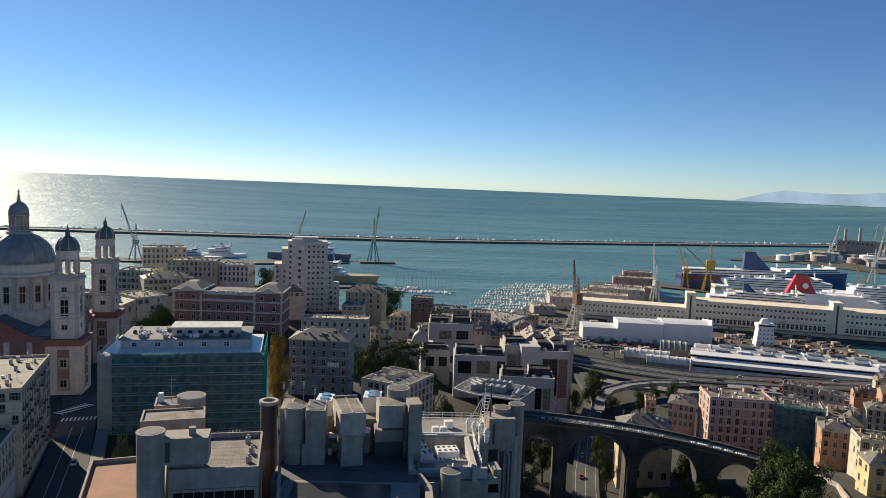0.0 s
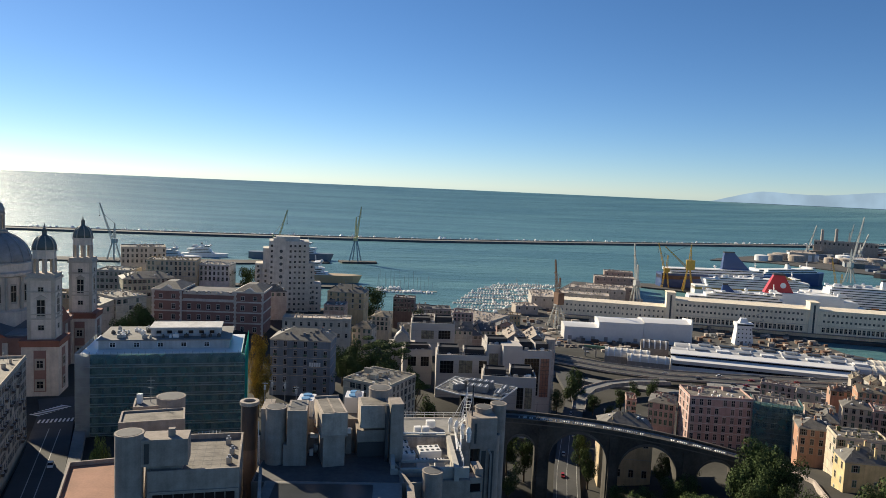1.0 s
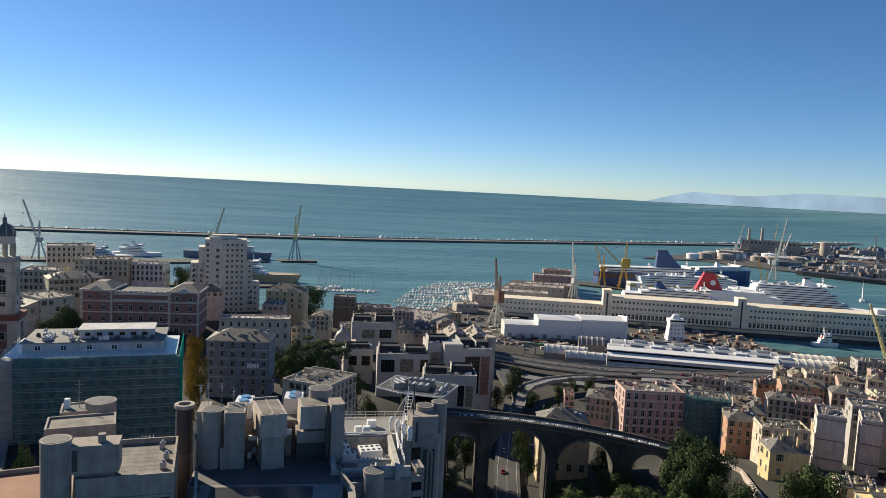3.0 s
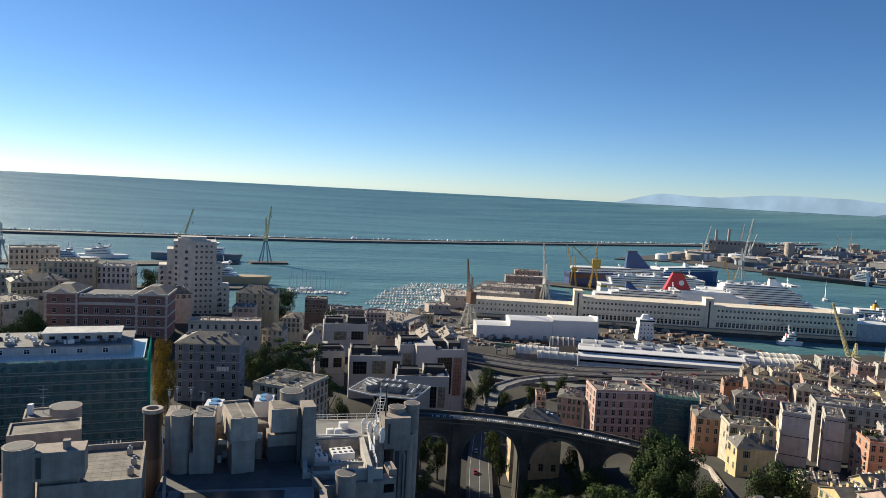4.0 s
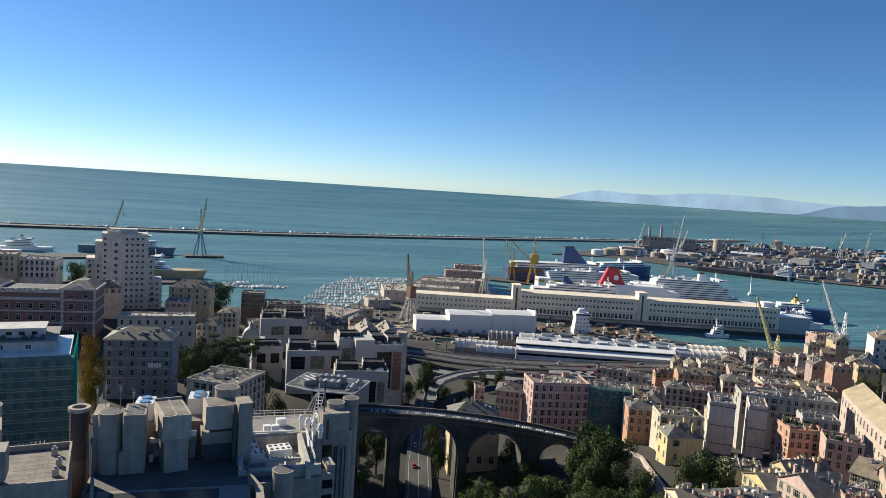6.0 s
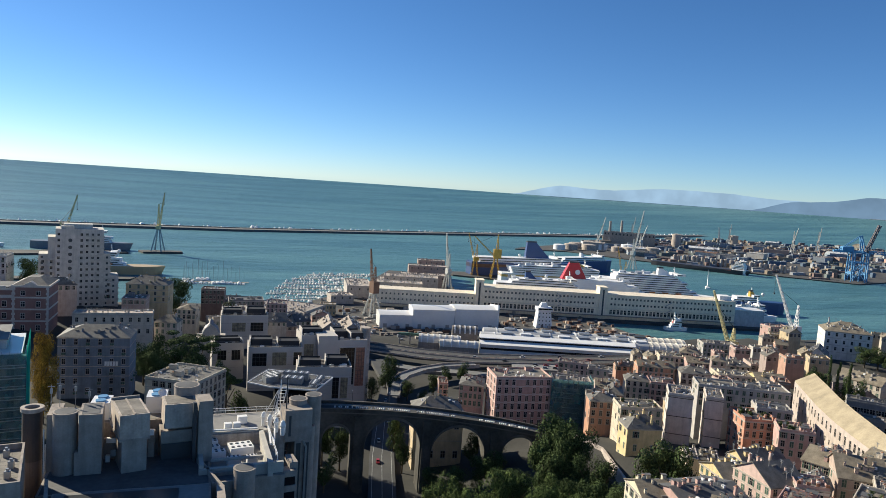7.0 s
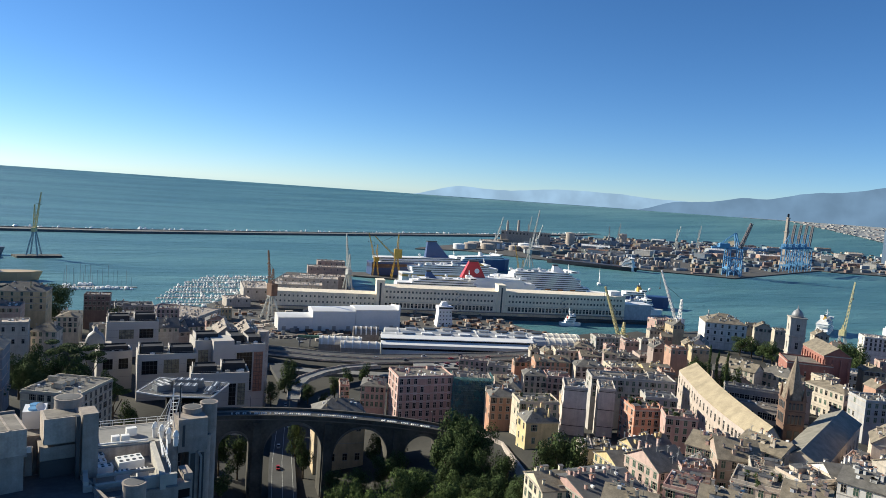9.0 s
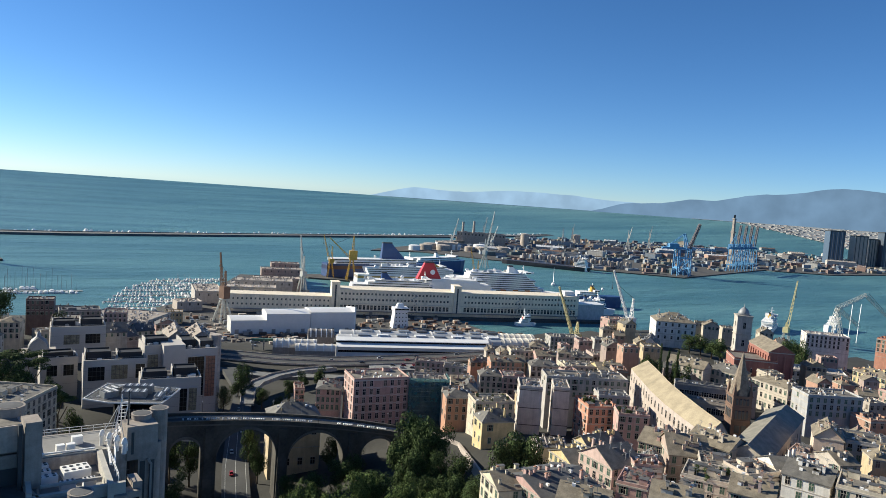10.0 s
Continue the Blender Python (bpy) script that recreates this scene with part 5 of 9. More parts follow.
# ---- the stepped white tower block with round windows ----
def stepped_tower():
    ob = thing("apartment_tower", "tall pale apartment tower with a column of round windows", "building", place(-104, 545, 42, 12))
    wall = wall_paint((0.6, 0.56, 0.49))
    part("wall", Shape().box(-15, 15, -10, 10, -8, 55).box(-19.5, -15, -8, 10, -8, 49).box(-25, -19.5, -6, 10, -8, 37).box(15, 19.5, -8, 8, -8, 38).box(19.5, 25, -7, 8, -8, 22), wall, ob)
    part("roof_hut", Shape().box(-10, 8, -5, 5, 55, 58).box(-12, -4, -8, -3, 55, 57), wall, ob)
    part("strip", Shape().box(-9, -3, -10.5, -10, -4, 56.5), wall, ob)
    for k in range(10):
        z = 3 + k * 4.9
        part("round_window", Shape().cyl(0, 0, -0.15, 0.2, 1.25, n=16), DARK_STEEL_AND_SHADE, ob, "", pose(-6, -10.5, z, 90, 0, 0))
    for k in range(13):
        z = 2 + k * 4.1
        for x in (-13, 1, 4.5, 8, 11.5):
            again("window", window_mesh(None, STONE, "plain"), ob, pose(x, -10.03, z) @ Matrix.Diagonal((1.4, 1, 1.7, 1)))
        part("balcony", Shape().box(3, 15.3, -11.6, -10, z - 1.6, z - 1.4).box(3, 15.3, -11.6, -11.5, z - 1.4, z - 0.4), wall, ob)
        for y in (-6, -1, 4):
            again("window", window_mesh(None, STONE, "plain"), ob, pose(15.03, y, z, 0, 0, 90) @ Matrix.Diagonal((1.4, 1, 1.7, 1)))
    for x0, x1, y0, n in ((-25.3, -15, -9.4, 9), (15, 19.8, -9.4, 9), (19.5, 25.4, -8.4, 5)):
        for k in range(n):
            z = 2 + k * 4.1
            part("balcony", Shape().box(x0, x1, y0, y0 + 2, z - 1.6, z - 1.4).box(x0, x1, y0, y0 + 0.1, z - 1.4, z - 0.4), wall, ob)
            part("balcony_door", Shape().box(x0 + 1.6, x0 + 3, y0 + 1.34, y0 + 1.46, z - 1.3, z + 1.0), DARK_STEEL_AND_SHADE, ob)
    for x in (-22.5, -17.3):
        for k in range(8):
            again("window", window_mesh(None, STONE, "plain"), ob, pose(x, (-6.03 if x < -20 else -8.03), 3 + k * 4.1) @ Matrix.Diagonal((1.4, 1, 1.7, 1)))


stepped_tower()


# ---- the museum church with its spire, and the curved roof ----
def brick_spire():
    ob = thing("spire_tower", "brown brick bell tower with a pointed tiled spire", "tower", place(270.5, 206.5, 40, -30))
    brown = mat("brown brick", (0.2, 0.125, 0.09), 0.9, vary=0.35, scale=0.2, fine=2.0, bump=0.06)
    part("shaft", Shape().box(-4.2, 4.2, -4.2, 4.2, -6, 25), brown, ob)
    for z in (7, 14, 20, 25):
        part("string_course", Shape().box(-4.5, 4.5, -4.5, 4.5, z, z + 0.5), brown, ob)
    for ang in range(0, 360, 90):
        for z, hh in ((17, 4), (22.8, 3)):
            for x in (-2.4, -0.8, 0.8, 2.4):
                part("arched_opening", Shape().box(x - 0.55, x + 0.55, -4.32, -4.18, z - hh / 2, z + hh / 2 - 0.5).cyl(x, -4.25, z + hh / 2 - 0.5, z + hh / 2, 0.55, 0.1, 8), DARK_STEEL_AND_SHADE, ob, "", pose(0, 0, 0, 0, 0, ang))
        part("arched_opening", Shape().box(-2.6, -0.4, -4.32, -4.18, 8.5, 12).box(0.4, 2.6, -4.32, -4.18, 8.5, 12), DARK_STEEL_AND_SHADE, ob, "", pose(0, 0, 0, 0, 0, ang))
    part("spire", Shape().cyl(0, 0, 25.5, 44.5, 4.6, 0.15, 8, math.pi / 8), mat("mottled tiles", (0.24, 0.19, 0.14), 0.8, vary=0.5, scale=0.8, fine=4.0), ob, "mottled tiled spire")
    for x in (-3.5, 3.5):
        for y in (-3.5, 3.5):
            part("pinnacle", Shape().cyl(x, y, 25.5, 32, 1.1, 0.05, 4, math.pi / 4), brown, ob)


brick_spire()


def curved_wing():
    ob = thing("museum_wing", "long curved museum wing with a sand-coloured pitched roof", "building", place(0, 0, 0))
    left = [(280, 284.5), (267.5, 264), (256.5, 246), (246.3, 227), (238.3, 209.5), (233.4, 197.5), (230, 188.5)]
    wide = [8.6, 8.6, 8.2, 7.8, 7.0, 6.2, 5.6]
    pr = []
    for i, (x, y) in enumerate(left):
        ax, ay = left[max(i - 1, 0)]
        bx, by = left[min(i + 1, len(left) - 1)]
        l = math.hypot(bx - ax, by - ay)
        nx, ny = -(by - ay) / l, (bx - ax) / l
        h = wide[i]
        pr.append(((x, y), (x + nx * (h + 5), y + ny * (h + 5)), (x + nx * h, y + ny * h)))
    wall = wall_paint((0.5, 0.41, 0.35))
    sand = mat("sand slate roof", (0.42, 0.345, 0.23), 0.85, vary=0.35, scale=0.2, fine=1.5, bump=0.04)
    for (L0, R0, M0), (L1, R1, M1) in zip(pr, pr[1:]):
        part("wall", Shape().solid([(*L0, 30), (*R0, 30), (*R0, 55.0), (*M0, 61.6), (*L0, 56.4)], [(*L1, 30), (*R1, 30), (*R1, 55.0), (*M1, 61.6), (*L1, 56.4)]), wall, ob)
        part("roof_slope", Shape().solid([(*L0, 56.5), (*M0, 61.7), (*M0, 62.1), (*L0, 56.9)], [(*L1, 56.5), (*M1, 61.7), (*M1, 62.1), (*L1, 56.9)]), sand, ob, "sand-coloured slate roof")
        part("roof_slope", Shape().solid([(*M0, 61.7), (*R0, 55.1), (*R0, 55.5), (*M0, 62.1)], [(*M1, 61.7), (*R1, 55.1), (*R1, 55.5), (*M1, 62.1)]), sand, ob, "sand-coloured slate roof")
    for (L0, R0, M0), (L1, R1, M1) in zip(pr, pr[1:]):
        row_of_windows(ob, *L0, *L1, 52.5, 4, 1.5, 3.4, None, STONE, ("plain",), 0)
        row_of_windows(ob, *L0, *L1, 46.5, 4, 1.3, 2.2, None, STONE, ("plain",), 0)


curved_wing()


def maroon_palazzo():
    ob = thing("palazzo", "maroon palazzo with pale cornices, quoins and corner pavilions", "building", place(-138.7, 467.2, 42.8, 1.3))
    pale = mat("pale cornice", (0.64, 0.58, 0.52), 0.9, vary=0.2)
    part("wall", Shape().box(-17, 17, -12, 12, -10, 24), MAROON, ob)
    for c in (-26.25, 26.25):
        part("pavilion", Shape().box(c - 9.25, c + 9.25, -13, 13, -10, 26), MAROON, ob)
    for z in (5.5, 12.5, 19.5):
        part("string_course", Shape().box(-35.8, -16.8, -13.3, 13.3, z, z + 0.9).box(-16.8, 16.8, -12.4, 12, z, z + 0.9).box(16.8, 35.8, -13.3, 13.3, z, z + 0.9), pale, ob)
    part("cornice", Shape().box(-36.3, -16.4, -13.8, 13.8, 26, 27.2).box(16.4, 36.3, -13.8, 13.8, 26, 27.2).box(-16.4, 16.4, -12.6, 12.4, 24, 25), pale, ob)
    for c in (-26.3, 26.3):
        part("pavilion_roof", Shape().solid([(c - 9.5, -13.4, 27.2), (c + 9.5, -13.4, 27.2), (c + 9.5, 13.4, 27.2), (c - 9.5, 13.4, 27.2)], [(c - 3, -5, 31), (c + 3, -5, 31), (c + 3, 5, 31), (c - 3, 5, 31)]), SLATE, ob)
        part("pediment", Shape().solid([(c - 4, -14, 27.2), (c + 4, -14, 27.2), (c, -14, 29.6)], [(c - 4, -10, 27.2), (c + 4, -10, 27.2), (c, -10, 29.6)]), pale, ob)
        for g in (-8.9, 8.9):
            q = Shape()
            for k in range(24):
                r = 0.95 if k % 2 else 0.55
                q.box(c + g - r, c + g + min(r, 0.6) if g > 0 else c + g + r, -13.25, -13, -10 + k * 1.5, -8.6 + k * 1.5)
            part("quoin", q, pale, ob)
    part("roof", Shape().box(-16.4, 16.4, -11.5, 11.5, 25, 25.6), BITUMEN, ob)
    for i in range(11):
        part("roof_baluster", Shape().box(-16 + i * 3.1, -14.6 + i * 3.1, -12.4, -12, 25, 26.2), pale, ob)
    part("roof_balustrade", Shape().box(-16.4, 16.4, -12.5, -11.9, 26.2, 26.6), pale, ob)
    me = window_mesh(None, pale, "plain")
    columns = [(-12.5 + i * 6.25, -12.03) for i in range(5)] + [(c + o, -13.03) for c in (-26.25, 26.25) for o in (-4, 4)]
    for z in (2, 9, 16, 22.5):
        for x, y in columns:
            if z > 20 and abs(x) < 17:
                continue
            again("window", me, ob, pose(x, y, z) @ Matrix.Diagonal((2.1, 1, 3.0 if z < 20 else 2.4, 1)))
    for x in (-10.5, -3.5, 3.5, 10.5):
        part("attic_panel", Shape().box(x - 1.5, x + 1.5, -12.62, -12.4, 25.1, 26.1), pale, ob)
    part("attic_recess", Shape().box(-16.4, 16.4, -12.2, -12, 20.4, 21.2), pale, ob)


maroon_palazzo()


# laundry and balconies of the dark grey house
def washing_line(x, y, z, rot):
    ob = thing("washing_line", "white washing drying on a balcony line", "laundry", place(x, y, z, rot))
    part("line", Shape().beam((-3, 0, 1.6), (3, 0, 1.6), 0.06), STEEL, ob)
    for i in range(5):
        part("sheet", Shape().solid([(-2.8 + i * 1.15, -0.03, -0.4 - 0.25 * (i % 2)), (-1.9 + i * 1.15, -0.03, -0.4), (-1.85 + i * 1.15, -0.03, 1.6), (-2.8 + i * 1.15, -0.03, 1.6)], [(-2.8 + i * 1.15, 0.03, -0.4 - 0.25 * (i % 2)), (-1.9 + i * 1.15, 0.03, -0.4), (-1.85 + i * 1.15, 0.03, 1.6), (-2.8 + i * 1.15, 0.03, 1.6)]), WHITE, ob)


washing_line(-50.5, 337.4, 53.8, -1.8)


# chapel with a small dome beside the pines
ch = thing("chapel", "small grey domed chapel with an ornate gable", "chapel", place(-11, 452, 22, 0))
part("wall", Shape().box(-8, 8, -7, 7, -8, 18), wall_paint((0.42, 0.4, 0.38)), ch)
part("cornice", Shape().box(-8.6, 8.6, -7.6, 7.6, 18, 19), STONE, ch)
part("gable", Shape().solid([(-6, -7.6, 19), (6, -7.6, 19), (3.5, -7.6, 25), (0, -7.6, 28), (-3.5, -7.6, 25)], [(-6, -6.4, 19), (6, -6.4, 19), (3.5, -6.4, 25), (0, -6.4, 28), (-3.5, -6.4, 25)]), STONE, ch)
part("dome", Shape().lathe(0, 1, [(5.5, 19), (5.2, 22), (3.8, 25), (1.5, 26.8), (0.8, 29), (0.1, 30)], 16), LEAD, ch, smooth=True)


# white bell tower with a small dome above the old town
bt = thing("bell_tower", "pale bell tower with a small dome in the old town", "tower", place(443.5, 342, 35, -38), "")
part("shaft", Shape().box(-5.2, 5.2, -5.2, 5.2, -10, 38), wall_paint((0.5, 0.45, 0.38)), bt)
for z in (12, 24, 37.5):
    part("cornice", Shape().box(-5.7, 5.7, -5.7, 5.7, z, z + 0.8), STONE, bt)
part("dome", Shape().lathe(0, 0, [(4.0, 38.3), (3.9, 40.0), (2.9, 42.2), (1.3, 43.5), (0.4, 44.2), (0.1, 47)], 16), LEAD, bt, smooth=True)
for ang in range(0, 360, 90):
    for z in (18, 31):
        again("window", window_mesh(None, STONE, "plain"), bt, pose(0, 0, 0, 0, 0, ang) @ pose(0, -5.23, z) @ Matrix.Diagonal((1.8, 1, 4.5, 1)))


# garden wall on the slope
for i, ((ax, ay, az_), (bx, by, bz)) in enumerate((((152, 290, 33), (158, 262, 34)), ((158, 262, 34), (150, 235, 36)), ((150, 235, 36), (141, 205, 38)))):
    sh = Shape().solid([(ax - 0.5, ay, az_ - 12), (ax + 0.5, ay, az_ - 12), (ax + 0.5, ay, az_ + 1.5), (ax - 0.5, ay, az_ + 1.5)], [(bx - 0.5, by, bz - 12), (bx + 0.5, by, bz - 12), (bx + 0.5, by, bz + 1.5), (bx - 0.5, by, bz + 1.5)])
    tagged(part("garden_wall", sh, wall_paint((0.5, 0.42, 0.36))), "pale plastered garden wall running down the slope", "wall", kind="structure")


def scaffold_wrap(x, y, z0, w, d, h, rot):
    ob = thing("scaffolding", "teal netting on scaffolding around a house", "scaffolding", place(x, y, z0, rot))
    for a0, a1, b0, b1 in ((-w / 2 - 0.9, w / 2 + 0.9, -d / 2 - 0.94, -d / 2 - 0.9), (w / 2 + 0.9, w / 2 + 0.94, -d / 2, d / 2), (-w / 2 - 0.94, -w / 2 - 0.9, -d / 2, d / 2)):
        part("netting", Shape().box(a0, a1, b0, b1, -3, h + 1.6), NET_GREEN, ob)
    for i in range(9):
        xx = -w / 2 - 0.8 + i * (w + 1.6) / 8
        part("pole", Shape().box(xx - 0.06, xx + 0.06, -d / 2 - 0.85, -d / 2 - 0.73, -3, h + 2), STEEL, ob)
    for k in range(int(h / 2.6)):
        part("deck", Shape().box(-w / 2 - 0.8, w / 2 + 0.8, -d / 2 - 0.8, -d / 2 - 0.05, k * 2.6, k * 2.6 + 0.12), STEEL, ob)


PALE_TRIM = mat('pale painted trim', (0.62, 0.54, 0.5), 0.9, vary=0.2)
house(122.2, 172.6, 40.0, 14.4, 11.0, 19.0, -99.7, (0.66, 0.58, 0.4), 'gable', SLATE_WARM, 2.2, 'cream house with green shutters and a sand slate roof', chimneys=1, gaps=0.08, rows=6)
house(133.9, 165.8, 40.0, 21.1, 21.5, 20.0, -88.9, (0.55, 0.33, 0.28), 'gable', BITUMEN, 2.2, 'pink plastered house with green shutters and a dark felt roof', chimneys=3, gaps=0.08, rows=6)
ribbed = house(182.0, 228.5, 33.0, 12.7, 11.0, 11.5, -23.0, (0.6, 0.52, 0.4), 'gablex', SLATE, 1.6, 'low cream house with a ribbed dark roof', chimneys=1, gaps=0.1)
for i in range(4):
    part('roof_rib', Shape().beam((-6 + i * 4, -6.0, 11.75), (-6 + i * 4, 0, 14.1), 0.4, 0.35), PALE_TRIM, ribbed)
house(172.2, 181.0, 39.0, 17.3, 14.0, 18.0, -89.5, (0.6, 0.42, 0.36), 'gable', SLATE, 3.6, 'pale pink gabled house with green shutters and slate roof', chimneys=3, gaps=0.08, rows=6)
house(169.0, 196.3, 38.0, 16.2, 12.0, 14.0, -95.6, (0.68, 0.52, 0.22), 'gable', SLATE, 2.4, 'small yellow gabled house with green shutters', chimneys=1, gaps=0.08, rows=6)
house(188.6, 205.6, 38.0, 8.3, 18.1, 15.0, -90.7, (0.68, 0.52, 0.22), 'gable', SLATE, 2.0, 'yellow house with a ribbed slate roof', chimneys=1, gaps=0.08, rows=6)
house(169.3, 252.1, 32.0, 11.5, 14.9, 17.0, -102.2, (0.68, 0.52, 0.22), 'hip', SLATE, 3.4, 'bright yellow house with a grey hipped slate roof', chimneys=2, floors=3, cols=2, side=2, gaps=0.08, rows=6)
house(175.2, 293.7, 27.0, 14.2, 11.0, 20.0, -18.5, (0.55, 0.27, 0.15), 'hip', SLATE, 2.4, 'orange plastered house with dark shutters', BROWN_SHUTTER)
house(149.6, 338.1, 21.0, 19.2, 30.3, 26.0, -95.5, (0.55, 0.33, 0.28), 'flat', TERRACE, 0, 'tall pink palazzo with six floors of dark windows', BROWN_SHUTTER, trim=PALE_TRIM, floors=6, win=(1.6, 3.0), cols=3, side=8, styles=('plain','plain','closed'), chimneys=4, clutter=2, gaps=0.08, rows=6)
house(181.6, 274.1, 30.0, 19.2, 13.0, 20.0, -15.1, (0.62, 0.53, 0.38), 'flat', TERRACE, 0, 'cream house with a planted roof terrace', chimneys=1, clutter=2)
house(203.5, 273.9, 30.0, 10.8, 16.0, 26.0, -31.0, (0.64, 0.56, 0.5), 'flat', TERRACE, 0, 'tall cream house with blank end wall', cols=-1, chimneys=2, clutter=2, styles=('plain',))
house(218.2, 268.5, 30.0, 7.6, 16.0, 26.0, -33.0, (0.64, 0.56, 0.49), 'flat', TERRACE, 0, 'tall narrow sand-coloured house', cols=-1, chimneys=2, clutter=1)
house(245.3, 282.9, 31.0, 43.2, 14.0, 24.0, -25.0, (0.42, 0.4, 0.38), 'flat', TERRACE, 0, 'long grey house with roof terraces and skylights', chimneys=5, clutter=6)
house(225.4, 249.7, 32.0, 17.7, 15.1, 20.0, -107.7, (0.6, 0.26, 0.15), 'flat', TERRACE, 0, 'orange-red house with a leafy roof garden', BROWN_SHUTTER, floors=5, cols=3, side=5, styles=('balcony','closed','plain'), chimneys=1, clutter=1, gaps=0.08, rows=6)
house(226.9, 227.8, 36.0, 13.6, 12.0, 18.0, -32.4, (0.55, 0.33, 0.28), 'flat', TERRACE, 0, 'pale pink house with white roof terrace', chimneys=2, clutter=3)
house(467.5, 431.0, 30.0, 33.0, 26.0, 22.0, -34.0, (0.68, 0.66, 0.62), 'hip', SLATE_WARM, 5.0, 'large pale palazzo with a tan hipped roof', floors=4, cols=6, side=4, styles=('plain',), chimneys=2)
house(454.8, 489.8, 18.0, 20.1, 14.0, 24.0, -6.7, (0.55, 0.33, 0.28), 'flat', TERRACE, 0, 'tall pink house near the harbour', floors=6)
house(338.3, 208.0, 36.0, 27.6, 15.0, 24.0, -26.5, (0.4, 0.4, 0.41), 'flat', TERRACE, 0, 'pale grey house with roof terrace', styles=('plain','closed'), chimneys=2, clutter=2)
house(272.3, 165.3, 41.0, 10.5, 16.0, 20.0, -53.4, (0.66, 0.5, 0.38), 'gable', SLATE_WARM, 3.2, 'sand-pink house with a blank gable wall', cols=1, floors=2, chimneys=2)
house(285.1, 155.5, 40.0, 19.6, 16.0, 20.0, -50.9, (0.42, 0.4, 0.38), 'flat', SLATE_WARM, 0, 'grey house crowded with balconies', styles=('balcony','plain','closed'), chimneys=4, clutter=3)
house(599.5, 376.4, 28.0, 35.0, 18.0, 18.0, -41.3, (0.68, 0.66, 0.62), 'flat', CONCRETE_PALE, 0, 'white house by the harbour', styles=('plain',), clutter=1)
house(465.2, 254.7, 30.0, 23.4, 14.0, 20.0, -99.2, (0.68, 0.52, 0.22), 'hip', SLATE_WARM, 2.4, 'yellow house with shuttered windows', chimneys=2)
house(610.0, 322.5, 30.0, 23.4, 16.0, 22.0, -74.4, (0.62, 0.25, 0.14), 'flat', TERRACOTTA, 0, 'orange-red tall house by the harbour', chimneys=2)
house(428.0, 217.6, 30.0, 22.2, 14.0, 20.0, -98.4, (0.55, 0.33, 0.28), 'flat', TERRACE, 0, 'rose house with iron balconies', clutter=2)
house(227.5, 181.4, 39.0, 17.4, 16.0, 18.0, -77.1, (0.58, 0.5, 0.4), 'gablex', SLATE_WARM, 2.6, 'sand-coloured house with warm slate roof', chimneys=5, clutter=1)
house(208.7, 190.0, 38.0, 16.3, 16.0, 18.0, -63.8, (0.55, 0.33, 0.28), 'gablex', SLATE_WARM, 2.8, 'low pink house with warm slate roof', chimneys=3)
house(184.4, 149.5, 44.0, 14.2, 15.0, 18.0, -55.6, (0.58, 0.5, 0.4), 'flat', TERRACE, 0, 'sand house with roof terrace and planters', chimneys=4, clutter=4)
house(224.0, 147.5, 44.0, 16.0, 20.0, 15.0, -27.0, (0.66, 0.64, 0.61), 'gablex', SLATE, 3.2, 'pale house under a wide mottled slate roof', floors=4, cols=5, chimneys=6, gaps=0.1, rows=4)
house(161.4, 157.7, 42.0, 9.4, 14.0, 18.0, -53.6, (0.52, 0.3, 0.26), 'flat', TERRACE, 0, 'pink and white banded house', chimneys=3, clutter=2)
house(215.2, 134.4, 44.0, 13.8, 16.0, 20.0, -67.5, (0.68, 0.66, 0.62), 'gablex', SLATE, 2.2, 'pale house with roof windows', chimneys=4)
house(217.8, 117.9, 46.0, 15.8, 16.0, 20.0, -62.3, (0.62, 0.53, 0.38), 'flat', TERRACE, 0, 'cream house with roof terrace', chimneys=4, clutter=4)
house(152.9, 133.4, 46.0, 13.2, 14.0, 20.0, -50.8, (0.58, 0.5, 0.4), 'gablex', SLATE_WARM, 2.4, 'sand-coloured house with warm slate roof', chimneys=3)
house(179.8, 129.1, 46.0, 11.9, 14.0, 20.0, -57.6, (0.5, 0.36, 0.31), 'gablex', SLATE_WARM, 2.4, 'rose plastered house with slate roof', chimneys=3)
house(130.1, 145.2, 46.0, 13.8, 12.0, 18.0, -49.3, (0.62, 0.53, 0.38), 'gablex', SLATE_WARM, 2.4, 'cream house with sand tiled roof', chimneys=3)
house(393.4, 486.7, 4.0, 27.6, 16.0, 24.0, -18.9, (0.42, 0.4, 0.38), 'flat', TERRACE, 0, 'grey block with flat roof', clutter=2)
house(304.1, 423.9, 12.0, 17.1, 12.0, 22.0, -23.0, (0.62, 0.53, 0.38), 'flat', TERRACE, 0, 'old harbour-side house with terraces', GREEN_SHUTTER, clutter=2)
house(316.5, 408.1, 12.0, 19.1, 14.0, 22.0, -21.7, (0.55, 0.33, 0.28), 'gablex', SLATE_WARM, 2.2, 'old harbour-side house with terraces', BROWN_SHUTTER, clutter=0)
house(338.0, 401.3, 12.0, 21.6, 16.0, 22.0, -20.6, (0.58, 0.5, 0.4), 'hip', SLATE, 2.4, 'old harbour-side house with terraces', GREEN_SHUTTER, clutter=0)
house(362.0, 401.0, 12.0, 17.5, 18.0, 22.0, -23.0, (0.5, 0.36, 0.31), 'flat', TERRACE, 0, 'old harbour-side house with terraces', BROWN_SHUTTER, clutter=2)
house(259.7, 377.7, 18.0, 22.9, 12.0, 22.0, -19.4, (0.55, 0.27, 0.15), 'gablex', SLATE_WARM, 2.2, 'old harbour-side house with terraces', GREEN_SHUTTER, clutter=0)
